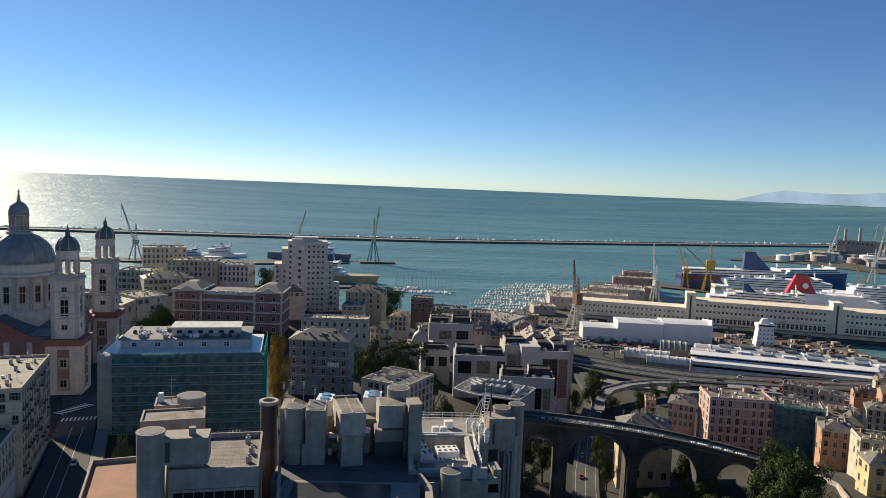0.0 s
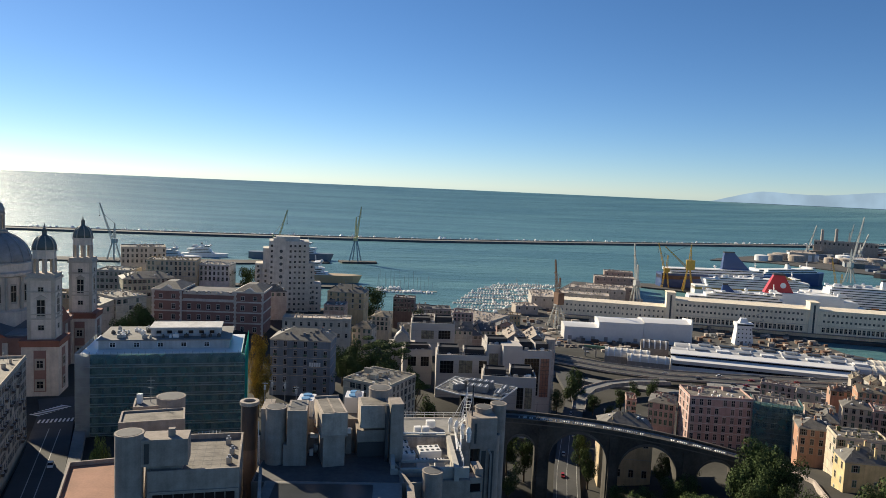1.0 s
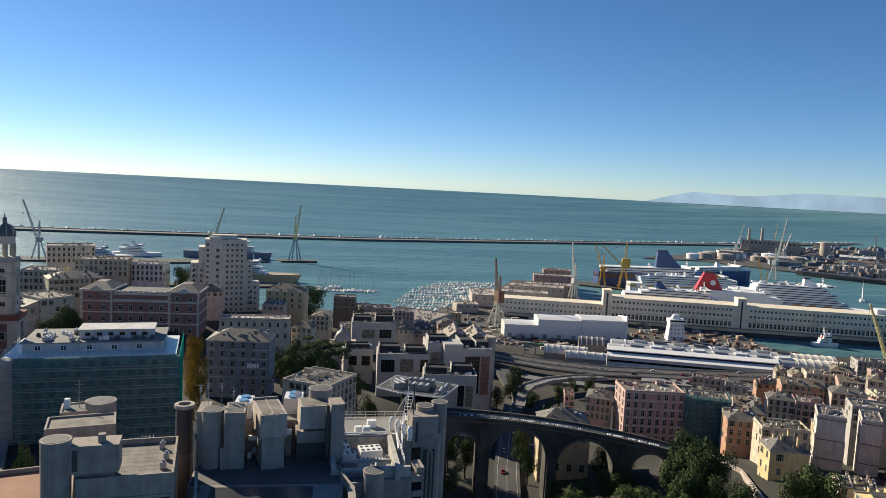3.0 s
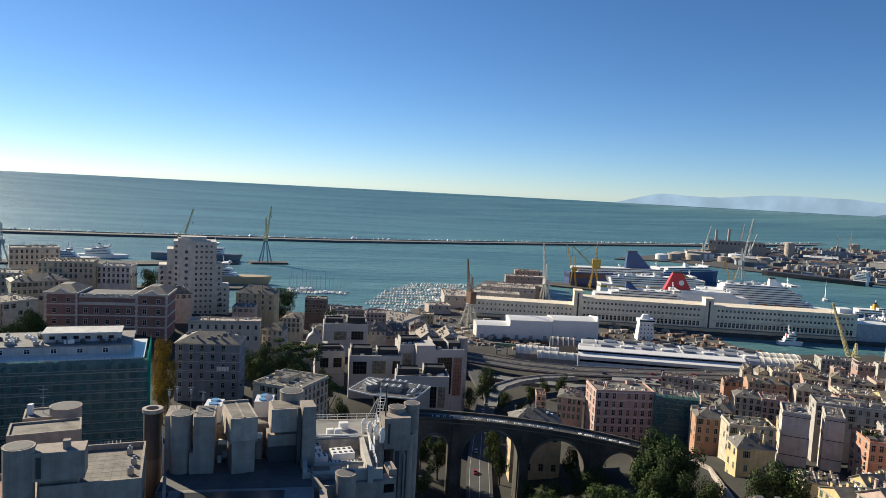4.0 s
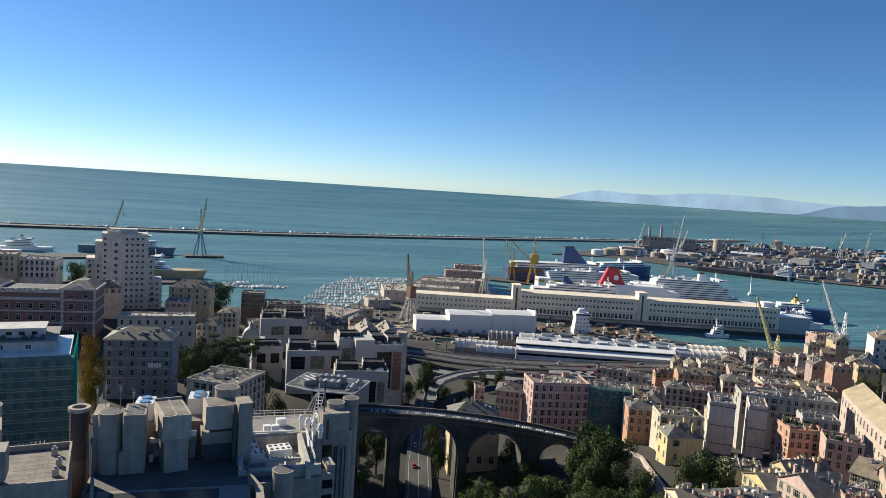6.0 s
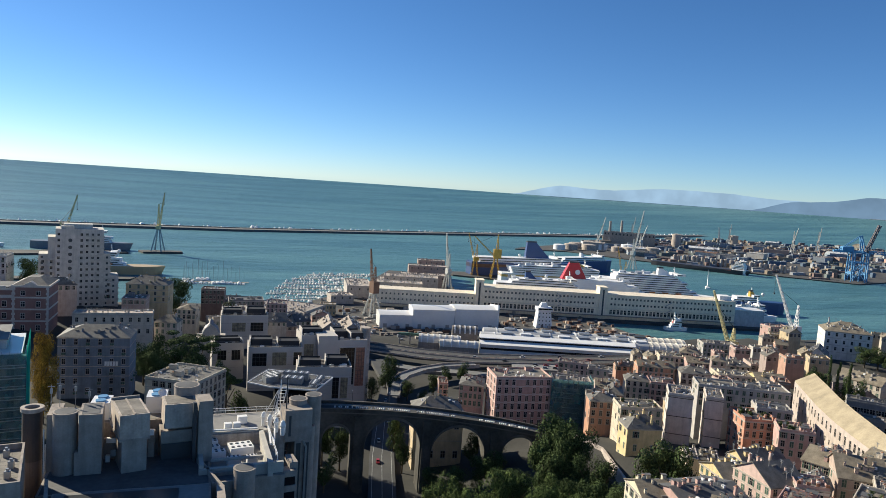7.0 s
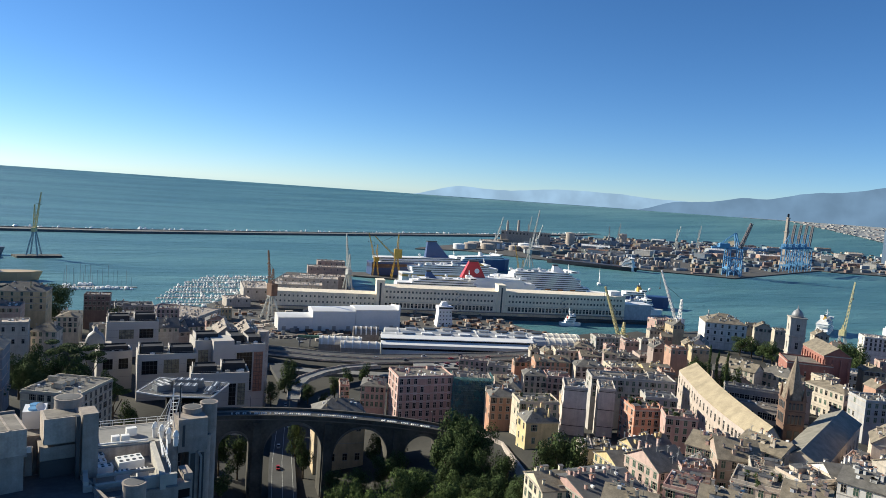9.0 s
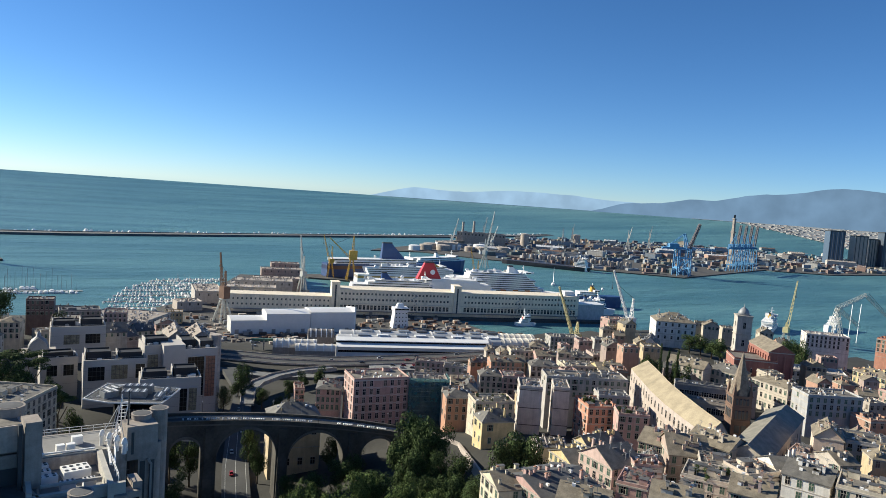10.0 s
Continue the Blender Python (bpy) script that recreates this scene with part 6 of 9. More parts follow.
house(278.2, 362.7, 18.0, 18.8, 14.0, 22.0, -21.1, (0.58, 0.5, 0.4), 'hip', SLATE, 2.4, 'old harbour-side house with terraces', BROWN_SHUTTER, clutter=0)
house(302.0, 355.6, 18.0, 23.2, 16.0, 22.0, -19.5, (0.62, 0.53, 0.38), 'flat', TERRACE, 0, 'old harbour-side house with terraces', GREEN_SHUTTER, clutter=2)
house(318.4, 345.6, 18.0, 17.1, 18.0, 22.0, -22.2, (0.68, 0.52, 0.22), 'gablex', SLATE_WARM, 2.2, 'old harbour-side house with terraces', BROWN_SHUTTER, clutter=0)
house(229.1, 349.2, 18.0, 13.7, 12.0, 22.0, -23.8, (0.58, 0.5, 0.4), 'hip', SLATE, 2.4, 'old harbour-side house with terraces', GREEN_SHUTTER, clutter=0)
house(241.3, 343.4, 18.0, 13.7, 14.0, 22.0, -23.8, (0.55, 0.33, 0.28), 'flat', TERRACE, 0, 'old harbour-side house with terraces', BROWN_SHUTTER, clutter=2)
house(203.4, 338.8, 18.0, 12.8, 16.0, 22.0, -24.0, (0.5, 0.36, 0.31), 'gablex', SLATE_WARM, 2.2, 'old harbour-side house with terraces', GREEN_SHUTTER, clutter=0)
house(201.6, 328.6, 18.0, 9.3, 18.0, 22.0, -27.6, (0.55, 0.27, 0.15), 'hip', SLATE, 2.4, 'old harbour-side house with terraces', BROWN_SHUTTER, clutter=0)
house(-142.5, 221.2, 46.0, 41.6, 24.0, 32.0, 109.0, (0.64, 0.52, 0.37), 'flat', TERRACE, 0, 'long ochre and cream apartment house', BROWN_SHUTTER, floors=9, rows=8, win=(1.5, 2.3), styles=('open','plain','balcony'), clutter=2)
house(-202.8, 517.2, 44.0, 35.3, 20.0, 24.0, 31.2, (0.5, 0.47, 0.3), 'hip', SLATE, 3.0, 'pale olive apartment house', floors=5)
house(-192.0, 447.0, 44.0, 27.4, 20.0, 22.0, -38.7, (0.62, 0.53, 0.38), 'flat', TERRACE, 0, 'cream house with dark shutters', floors=5)
house(-235.9, 594.2, 46.0, 34.4, 22.0, 36.0, 23.8, (0.58, 0.5, 0.4), 'flat', TERRACE, 0, 'tall sand-coloured apartment block', floors=8, clutter=3, styles=('plain',))
house(-193.0, 546.5, 46.0, 36.0, 22.0, 32.0, 8.1, (0.6, 0.47, 0.28), 'flat', TERRACE, 0, 'ochre apartment block with roof terrace', floors=8, clutter=3, styles=('plain','closed'))
house(-163.1, 559.6, 44.0, 23.2, 20.0, 30.0, 0.8, (0.68, 0.66, 0.62), 'flat', TERRACE, 0, 'stepped white apartment block', floors=7, clutter=3, styles=('balcony','plain'))
house(-58.8, 564.2, 38.0, 29.8, 18.0, 18.0, -7.9, (0.62, 0.48, 0.24), 'hip', SLATE, 4.0, 'ochre villa with a slate hipped roof', floors=4, cols=5, styles=('plain','closed'))
house(-66.7, 452.1, 41.0, 43.4, 12.0, 14.0, 1.8, (0.58, 0.5, 0.4), 'flat', CONCRETE_PALE, 0, 'long low classical stone building', floors=2, cols=9, styles=('plain',))
house(-57.7, 347.9, 39.0, 29.7, 18.0, 27.0, -1.8, (0.19, 0.23, 0.29), 'hip', SLATE, 3.2, 'dark blue-grey apartment house with laundry on its balconies', floors=6, rows=6, cols=6, styles=('plain','plain','balcony'), trim=CONCRETE_PALE)
house(-17.3, 320.2, 32.0, 23.9, 25.2, 22.0, -28.7, (0.66, 0.57, 0.42), 'flat', SLATE, 0, 'cream house with dark shutters and roof terraces', BROWN_SHUTTER, floors=6, clutter=3, gaps=0.08, rows=6)


house(264.0, 185.8, 39.0, 15.5, 76.0, 16.0, -64.5, (0.58, 0.5, 0.4), 'gable', mat('weathered nave slate', (0.26, 0.24, 0.2), 0.75, vary=0.4, scale=0.3, fine=2.0), 4.2, 'long church nave with slate roof slopes', cols=1, side=9, floors=1, win=(1.4, 5), styles=('plain',), chimneys=0, group='church', name='church', gaps=0.05)
hall = house(416.7, 297.6, 34.0, 35.4, 16.0, 26.0, -122.7, (0.36, 0.13, 0.09), 'gablex', SLATE_WARM, 5.0, 'tall red brick church hall with buttressed walls', floors=1, cols=7, side=3, win=(0.9, 9), styles=('plain',), chimneys=0, group='church', name='church')
for i in range(9):
    part('buttress', Shape().box(-17.4 + i * 4.3, -16.5 + i * 4.3, -8.75, -7.95, -6, 23.5, 0.05), wall_paint((0.4, 0.15, 0.1)), hall)
for g in (-1, 1):
    for i in range(4):
        part('buttress', Shape().box(g * 18.1 - 0.45, g * 18.1 + 0.45, -7.6 + i * 4.6, -6.7 + i * 4.6, -6, 23.5, 0.05), wall_paint((0.4, 0.15, 0.1)), hall)
house(399.4, 299.0, 34.0, 23.0, 26.0, 20.0, -128.6, (0.36, 0.13, 0.09), 'flat', TERRACE, 0, 'lower red brick church annex', floors=1, cols=4, side=6, win=(0.8, 7), styles=('plain',), chimneys=0, group='church', name='church', gaps=0.1)
banded = house(179.5, 172.0, 41.0, 9.5, 10.0, 17.0, -30.0, (0.56, 0.36, 0.31), 'flat', TERRACE, 0, 'pink and white banded house with a crenellated roof terrace', chimneys=1)
for k in range(9):
    part('white_band', Shape().box(-4.82, 4.82, -5.07, 5.07, 1.0 + k * 1.8, 1.85 + k * 1.8), mat('white wall band', (0.72, 0.66, 0.62), 0.9, vary=0.2), banded)
for i in range(4):
    part('merlon', Shape().box(-4.7 + i * 2.75, -3.6 + i * 2.75, -5.0, -4.6, 18.05, 19.0), TERRACOTTA, banded)
house(207.0, 179.5, 41.0, 14.7, 17.0, 16.0, -32.7, (0.45, 0.33, 0.26), 'gablex', SLATE_WARM, 4.0, 'brown plastered house with a tan roof', chimneys=3)
house(205.0, 163.2, 42.0, 11.0, 14.0, 16.0, -44.9, (0.58, 0.5, 0.4), 'flat', TERRACE, 0, 'sand house with a roof terrace and white parapet', chimneys=4, clutter=3)
house(208.3, 150.8, 44.0, 14.5, 12.0, 16.0, -9.3, (0.6, 0.48, 0.37), 'flat', BITUMEN, 0, 'blank sand-coloured house with a dark flat roof', cols=-1, chimneys=3, clutter=2)
house(261.3, 167.1, 42.0, 9.1, 12.0, 12.0, -68.2, (0.5, 0.36, 0.31), 'flat', TERRACE, 0, 'low rose house with a roof terrace', chimneys=3, clutter=2)
house(238.6, 254.0, 38.0, 15.0, 12.0, 16.0, -28.9, (0.42, 0.4, 0.38), 'flat', TERRACE, 0, 'grey house with a glazed roof terrace', chimneys=3, clutter=3)
house(474.3, 301.6, 30.0, 35.6, 20.0, 10.0, -46.2, (0.68, 0.66, 0.62), 'flat', CONCRETE_PALE, 0, 'low white building with a flat roof', floors=2, styles=('plain',), chimneys=0, clutter=2)
house(357.0, 312.2, 36.0, 24.7, 12.0, 12.0, -72.8, (0.58, 0.5, 0.4), 'gablex', SLATE_WARM, 3.0, 'low cloister house with pitched roof', chimneys=1)
house(400.3, 389.0, 30.0, 12.4, 20.0, 14.0, -48.2, (0.68, 0.66, 0.62), 'gable', SLATE, 4.0, 'pale gabled chapel by the palazzo', floors=2, chimneys=0)
house(317.2, 265.5, 40.0, 31.1, 8.0, 10.0, -44.1, (0.3, 0.29, 0.28), 'flat', SLATE, 0, 'grey cloister wing with a long flat roof', floors=1, cols=12, win=(2.2,2.6), styles=('plain',), chimneys=0)
house(295.2, 243.6, 40.0, 26.0, 7.0, 9.0, -53.7, (0.45, 0.38, 0.32), 'flat', SLATE, 0, 'cloister gallery with long windows', floors=1, cols=12, win=(2.2,3), styles=('plain',), chimneys=0)
house(376.4, 297.3, 37.0, 22.7, 14.0, 10.0, -78.2, (0.62, 0.53, 0.38), 'hip', SLATE, 3.0, 'cream cloister building with hipped roof', chimneys=1)
house(362.4, 251.9, 36.0, 25.8, 14.0, 16.0, -95.9, (0.58, 0.5, 0.4), 'hip', SLATE_WARM, 2.2, 'old convent house with tiled roof', floors=3, chimneys=2)
house(223.4, 415.0, 14.0, 21.1, 10.0, 18.0, -28.9, (0.5, 0.36, 0.31), 'flat', TERRACE, 0, 'low rose house by the quay road', clutter=1)
house(129.5, 355.2, 14.0, 12.6, 16.0, 24.0, -23.8, (0.55, 0.33, 0.28), 'hip', SLATE, 2.0, 'pink house with terrace behind the viaduct', floors=6, cols=5)
house(120.2, 379.7, 16.0, 5.3, 12.0, 15.0, -13.2, (0.48, 0.28, 0.22), 'flat', TERRACE, 0, 'narrow orange house behind the viaduct', floors=5, cols=2)
house(176.1, 329.5, 22.0, 20.1, 14.0, 24.0, -19.8, (0.4, 0.33, 0.3), 'flat', TERRACE, 0, 'house wrapped in teal scaffold netting', floors=6, chimneys=3, clutter=2, styles=('plain',))
house(96.5, 311.3, 11.0, 23.3, 16.0, 28.0, -7.8, (0.6, 0.46, 0.26), 'hip', SLATE, 4.0, 'ochre building with arched windows under the viaduct', floors=2, cols=4, win=(2.0,3.2), styles=('plain',), chimneys=0)
house(-28.5, 522.8, 27.0, 12.9, 14.0, 18.0, -7.9, (0.62, 0.53, 0.38), 'hip', SLATE_WARM, 2.0, 'cream house below the trees')
house(-37.2, 468.1, 31.0, 13.9, 12.0, 16.0, -12.1, (0.58, 0.5, 0.4), 'hip', SLATE_WARM, 3.0, 'sand house with pitched roof')
house(2.9, 556.7, 18.0, 18.0, 16.0, 22.0, -3.0, (0.2, 0.15, 0.13), 'flat', TERRACE, 0, 'brown brick tower house', floors=6)
house(-14.6, 639.6, 14.0, 19.3, 14.0, 26.0, -4.9, (0.22, 0.15, 0.13), 'flat', TERRACE, 0, 'dark brown brick block by the marina', floors=6)
house(12.3, 601.1, 14.0, 28.2, 18.0, 24.0, 1.8, (0.25, 0.23, 0.22), 'flat', BITUMEN, 0, 'dark grey apartment block with terraces', floors=6, clutter=4)
house(37.1, 587.7, 10.0, 16.1, 18.0, 28.0, -5.9, (0.42, 0.27, 0.26), 'flat', TERRACE, 0, 'dull pink apartment block', floors=8, styles=('plain',))
house(45.3, 669.4, 2.0, 73.3, 60.0, 16.0, 58.5, (0.42, 0.4, 0.38), 'flat', CONCRETE, 0, 'long grey harbour warehouse', floors=3, styles=('plain',))
house(48.3, 600.8, 4.0, 14.8, 30.0, 18.0, -16.5, (0.42, 0.4, 0.38), 'gable', SLATE, 3.0, 'grey gabled harbour shed', floors=3, styles=('plain',))
house(74.9, 542.6, 6.0, 15.9, 34.0, 22.0, -3.7, (0.33, 0.3, 0.28), 'gable', CONCRETE, 4.6, 'grey concrete hall with a folded gable roof', floors=2, styles=('plain',), chimneys=0)
house(92.1, 546.1, 5.0, 16.4, 34.0, 22.0, -3.4, (0.33, 0.3, 0.28), 'gable', CONCRETE, 4.2, 'grey concrete hall with a folded gable roof', floors=2, styles=('plain',), chimneys=0)
house(96.7, 716.2, 3.0, 16.2, 12.0, 11.0, -10.0, (0.5, 0.36, 0.16), 'flat', CONCRETE_PALE, 0, 'ochre harbour office with flat roof', floors=2)
house(-100.5, 547.3, 42.0, 34.8, 16.0, 18.0, 5.6, (0.58, 0.5, 0.4), 'flat', TERRACE, 0, 'sand apartment block behind the tower', floors=4)
house(-200.2, 438.6, 44.0, 26.7, 24.0, 18.0, -35.2, (0.58, 0.5, 0.4), 'gablex', SLATE, 2.5, 'sand house beside the basilica', floors=4)
house(-230.5, 534.9, 46.0, 25.9, 22.0, 24.0, 3.2, (0.45, 0.43, 0.36), 'flat', SLATE, 0, 'grey olive apartment block', floors=5, clutter=2)
house(-135.2, 193.8, 44.0, 19.7, 24.0, 22.0, 107.9, (0.68, 0.66, 0.62), 'flat', TERRACE, 0, 'pale apartment house with a planted terrace', floors=6, clutter=2)
scaffold_wrap(176.1, 329.5, 22.0, 20.1, 14.0, 24.0, -19.8)


# ---- harbour: quays, breakwater, far land ----
QUAY = mat("quay concrete", (0.085, 0.08, 0.075), 0.9, vary=0.35, scale=0.04, fine=0.4)


def quay(name, pts, top, label, material=None):
    o = part(name, Shape().prism(pts, -6, top), material or QUAY)
    return tagged(o, label, "quay", kind="structure")


DOCKS = [(96, 600), (430, 560), (432, 604), (404, 640), (400, 706), (340, 720), (160, 764), (100, 770), (60, 700)]
quay("quay_docks", DOCKS, 2.7, "grey concrete dock floor with workshops")
PIER = [(100, 760), (160, 760), (340, 718), (612, 654), (622, 690), (586, 718), (335, 780), (300, 830), (290, 930), (330, 1050), (240, 1085), (185, 960), (120, 840), (90, 800)]
quay("quay_long_pier", PIER, 2.9, "concrete pier under the long harbour building")
quay("quay_far_pier", [(340, 1060), (420, 1010), (440, 1040), (390, 1100), (330, 1100)], 2.4, "concrete pier with portal cranes")
quay("quay_west_pier", [(-140, 1222), (-80, 1236), (-84, 1256), (-150, 1246)], 3.0, "pier head carrying a portal crane")
quay("quay_east", [(-620, 1090), (-300, 1150), (-160, 1210), (-170, 1240), (-330, 1190), (-640, 1130)], 2.6, "long quay with a portal crane")
quay("quay_mole", [(-330, 900), (-120, 930), (-115, 948), (-330, 925)], 2.4, "concrete mole by the moored liner")
FAR = [(655, 1566), (790, 1556), (880, 1420), (925, 1372), (1090, 1200), (1213, 1099), (1743, 1289), (1746, 1260), (1889, 1186), (2194, 1206), (2900, 1330), (2950, 2300), (2300, 2380), (1700, 2260), (1400, 2150), (1190, 2060), (930, 1800), (690, 1610)]
quay("ground_far_port", FAR, 2.2, "flat far harbour land with tanks and containers")


def breakwater():
    ob = thing("breakwater", "long low stone breakwater between the harbour and the open sea", "breakwater", place(0, 0, 0), kind="structure")
    pts = [(-1900, 1540), (-1032, 1631), (-500, 1690), (0, 1768), (360, 1880), (725, 2008), (1226, 2185), (2313, 2735)]
    part("sea_wall", strip([(x, y - 14) for x, y in pts], [42] * 8, [5.0] * 8, 11), mat("wet breakwater stone", (0.15, 0.15, 0.148), 0.9, vary=0.35, scale=0.05, fine=0.4), ob)
    part("parapet", strip([(x + 2, y + 5) for x, y in pts], [4] * 8, [6.6] * 8, 8), mat("wet breakwater stone", (0.15, 0.15, 0.148)), ob)
    s = Shape()
    r = random.Random(3)
    for (ax, ay), (bx, by) in zip(pts[:-1], pts[1:]):
        n = int(math.hypot(bx - ax, by - ay) / 7)
        for i in range(n):
            q = (i + r.random()) / n
            x, y, w = ax + (bx - ax) * q, ay + (by - ay) * q + 12 + r.uniform(-4, 7), r.uniform(1.5, 3.5)
            s.cyl(x, y, -2, r.uniform(1, 3.5), w, w * 0.5, 5, r.random() * 6)
    tagged(part("rock_armour", s, ROCK, ob), kind="stuff")
    f = Shape()
    for (ax, ay), (bx, by) in zip(pts[:-1], pts[1:]):
        n = int(math.hypot(bx - ax, by - ay) / 9)
        for i in range(n):
            if r.random() < 0.8:
                q = (i + r.random()) / n
                lift = 0.5 + 0.5 * math.sin(0.021 * (ax + (bx - ax) * q)) * math.sin(0.0063 * (ax + (bx - ax) * q) + 1)
                x, y, w = ax + (bx - ax) * q, ay + (by - ay) * q + 24 + r.uniform(-4, 30), r.uniform(3, 10)
                f.cyl(x, y, 0.0, r.uniform(3, 6.5) + 4.5 * lift * r.random(), w, w * 0.25, 6, r.random() * 6)
    tagged(part("surf", f, WHITE, ob, "white surf against the rocks"), kind="stuff")


breakwater()


# ---- the long harbour building ----
def long_building():
    ob = thing("harbour_building", "very long cream harbour building with dark windows and two towers", "building", place(163, 772, 2.8, -13.1))
    cream = mat("harbour cream render", (0.95, 0.82, 0.62), 0.9, vary=0.2, scale=0.1, fine=1.0, streak=0.1)
    trim = mat("cream trim", (0.85, 0.74, 0.58), 0.85)
    part("wall", Shape().box(-6, 112, 0, 24, -2, 19), cream, ob)
    part("roof", Shape().box(-6.5, 112, -0.5, 24.5, 19, 20), trim, ob)
    part("wall", Shape().box(112, 415, -2, 26, -2, 28), cream, ob)
    part("roof", Shape().box(112, 415.5, -2.6, 26.5, 28, 29), trim, ob)
    part("wall", Shape().box(415, 452, 0, 22, -2, 19), wall_paint((0.5, 0.52, 0.55)), ob)
    part("roof", Shape().box(415, 452.5, -0.5, 22.5, 19, 19.6), WHITE_METAL, ob)
    for x in (108, 252):
        t = part("tower", Shape().box(x, x + 9, -3.2, 12, -2, 36).box(x - 0.5, x + 9.5, -3.7, 12.5, 36, 37), cream, ob, "square cream stair tower")
        part("tower_slot", Shape().box(x + 3.6, x + 5.4, -3.4, -3.15, 4, 34), DARK_STEEL_AND_SHADE, t)
    part("roof_house", Shape().box(398, 412, 4, 18, 29, 34), WHITE, ob)
    me = window_mesh(None, trim, "plain")
    for i in range(68):
        x = 120 + i * 4.32
        if 249 < x < 264:
            continue
        for z, w, h in ((24, 2.0, 2.2), (17.5, 2.0, 2.2), (8.5, 2.6, 5.0)):
            again("window", me, ob, pose(x, -2.03, z) @ Matrix.Diagonal((w, 1, h, 1)))
    for i in range(24):
        for z in (15, 9):
            again("window", me, ob, pose(-3 + i * 4.7, -0.03, z) @ Matrix.Diagonal((1.6, 1, 2.0, 1)))
    part("ledge", Shape().box(112, 415, -3.2, -2, 12.6, 13.2), trim, ob)
    part("awning", Shape().box(-6, 415, -6.5, -2.05, 4.0, 4.4), CONCRETE, ob)
    for x in (200, 330):
        stair = part("fire_stair", Shape().box(x - 0.4, x + 8.4, -4.2, -3.2, 0.4, 0.7), DARK_STEEL_AND_SHADE, ob, "zigzag steel fire stair")
        for k in range(6):
            part("flight", Shape().beam((x + (k % 2) * 8, -3.7, 1 + k * 4.5), (x + (1 - k % 2) * 8, -3.7, 5.5 + k * 4.5), 0.8, 0.4), STEEL, stair)


long_building()


def shed(x, y, z0, w, d, h, rot, label, material=WHITE_METAL, rise=1.5, name="warehouse"):
    ob = thing(name, label, "warehouse", place(x, y, z0, rot), "harbour sheds")
    part("wall", Shape().box(-w / 2, w / 2, -d / 2, d / 2, -3, h), material, ob)
    s = Shape()
    n = 8
    pts = [(-d / 2 - 0.3 + (d + 0.6) * i / n, h + rise * math.sin(math.pi * i / n)) for i in range(n + 1)]
    s.solid([(-w / 2 - 0.2, py, pz) for py, pz in pts] + [(-w / 2 - 0.2, d / 2, h - 0.3), (-w / 2 - 0.2, -d / 2, h - 0.3)],
            [(w / 2 + 0.2, py, pz) for py, pz in pts] + [(w / 2 + 0.2, d / 2, h - 0.3), (w / 2 + 0.2, -d / 2, h - 0.3)])
    part("roof", s, material, ob)
    for i in range(3):
        q = -w / 2 + (i + 0.5) * w / 3
        part("door", Shape().box(q - 1.8, q + 1.8, -d / 2 - 0.1, -d / 2, -3, min(4.5, h * 0.5)), STEEL, ob)
    return ob


shed(156, 666, 2.8, 33, 26, 13, -4, "white metal shipyard shed with a sloped end", rise=2)
shed(193, 664, 2.8, 42, 28, 19, -4, "white metal shipyard shed", rise=2)
shed(237, 663, 2.8, 44, 28, 20, -4, "tall white metal shipyard shed", rise=2)
w = thing("gable_wall", "white end wall of the shipyard shed", "wall", place(260, 663, 2.8, -4))
part("panel", Shape().solid([(-0.8, -15, -3), (0.8, -15, -3), (0.8, 15, -3), (-0.8, 15, -3)], [(-0.8, -15, 25), (0.8, -15, 25), (0.8, 15, 21), (-0.8, 15, 21)]), WHITE, w)
for x, y, bw, bd, bh, r, c in ((200, 845, 60, 26, 17, -13, (0.6, 0.53, 0.42)), (225, 880, 70, 30, 20, -13, (0.55, 0.48, 0.4)), (150, 850, 30, 60, 14, -5, (0.5, 0.45, 0.4)), (255, 930, 60, 26, 16, -10, (0.35, 0.26, 0.22)),
                               (270, 965, 55, 22, 24, -10, (0.38, 0.27, 0.22)), (285, 1000, 40, 20, 28, -10, (0.4, 0.28, 0.22)), (300, 1035, 30, 18, 22, -10, (0.45, 0.3, 0.2)), (215, 930, 40, 26, 9, -10, (0.5, 0.47, 0.42)), (120, 790, 26, 22, 9, 5, (0.5, 0.42, 0.35))):
    house(x, y, 2.8, bw, bd, bh, r, c, "flat", CONCRETE_PALE, 0, "plain flat-roofed harbour workshop with square windows", None, styles=("plain",), chimneys=0, group="harbour workshops", name="workshop", clutter=2, cols=int(bw / 8), side=1, floors=max(2, int(bh / 6)), rows=1)


def deckhouse():
    ob = thing("ship_superstructure", "white ship superstructure standing in the dry dock", "ship part", place(316, 664, 2.7, -8))
    part("tower", Shape().solid([(-9, -6, -2), (9, -6, -2), (9, 6, -2), (-9, 6, -2)], [(-7, -5, 18), (6.5, -5, 18), (6.5, 5, 18), (-7, 5, 18)]), WHITE, ob)
    part("bridge", Shape().box(-8, 8, -6.5, 6, 18, 21.5), WHITE, ob)
    part("bridge_window", Shape().box(-7.5, 7.5, -6.6, -6.5, 19.4, 20.8), GLASS, ob)
    part("wing", Shape().solid([(-5, -3, 21.5), (4, -3, 21.5), (4, 3, 21.5), (-5, 3, 21.5)], [(-3, -2, 26), (2, -2, 26), (2, 2, 26), (-3, 2, 26)]), WHITE, ob)
    part("mast", Shape().beam((0, 0, 26), (0, 0, 31), 0.5), STEEL, ob)
    for k in range(4):
        for i in range(4):
            part("porthole", Shape().box(-6 + i * 3.6, -5 + i * 3.6, -5.9 + k * 0.22, -5.4 + k * 0.22, 3 + k * 4, 4.2 + k * 4), GLASS, ob)


deckhouse()


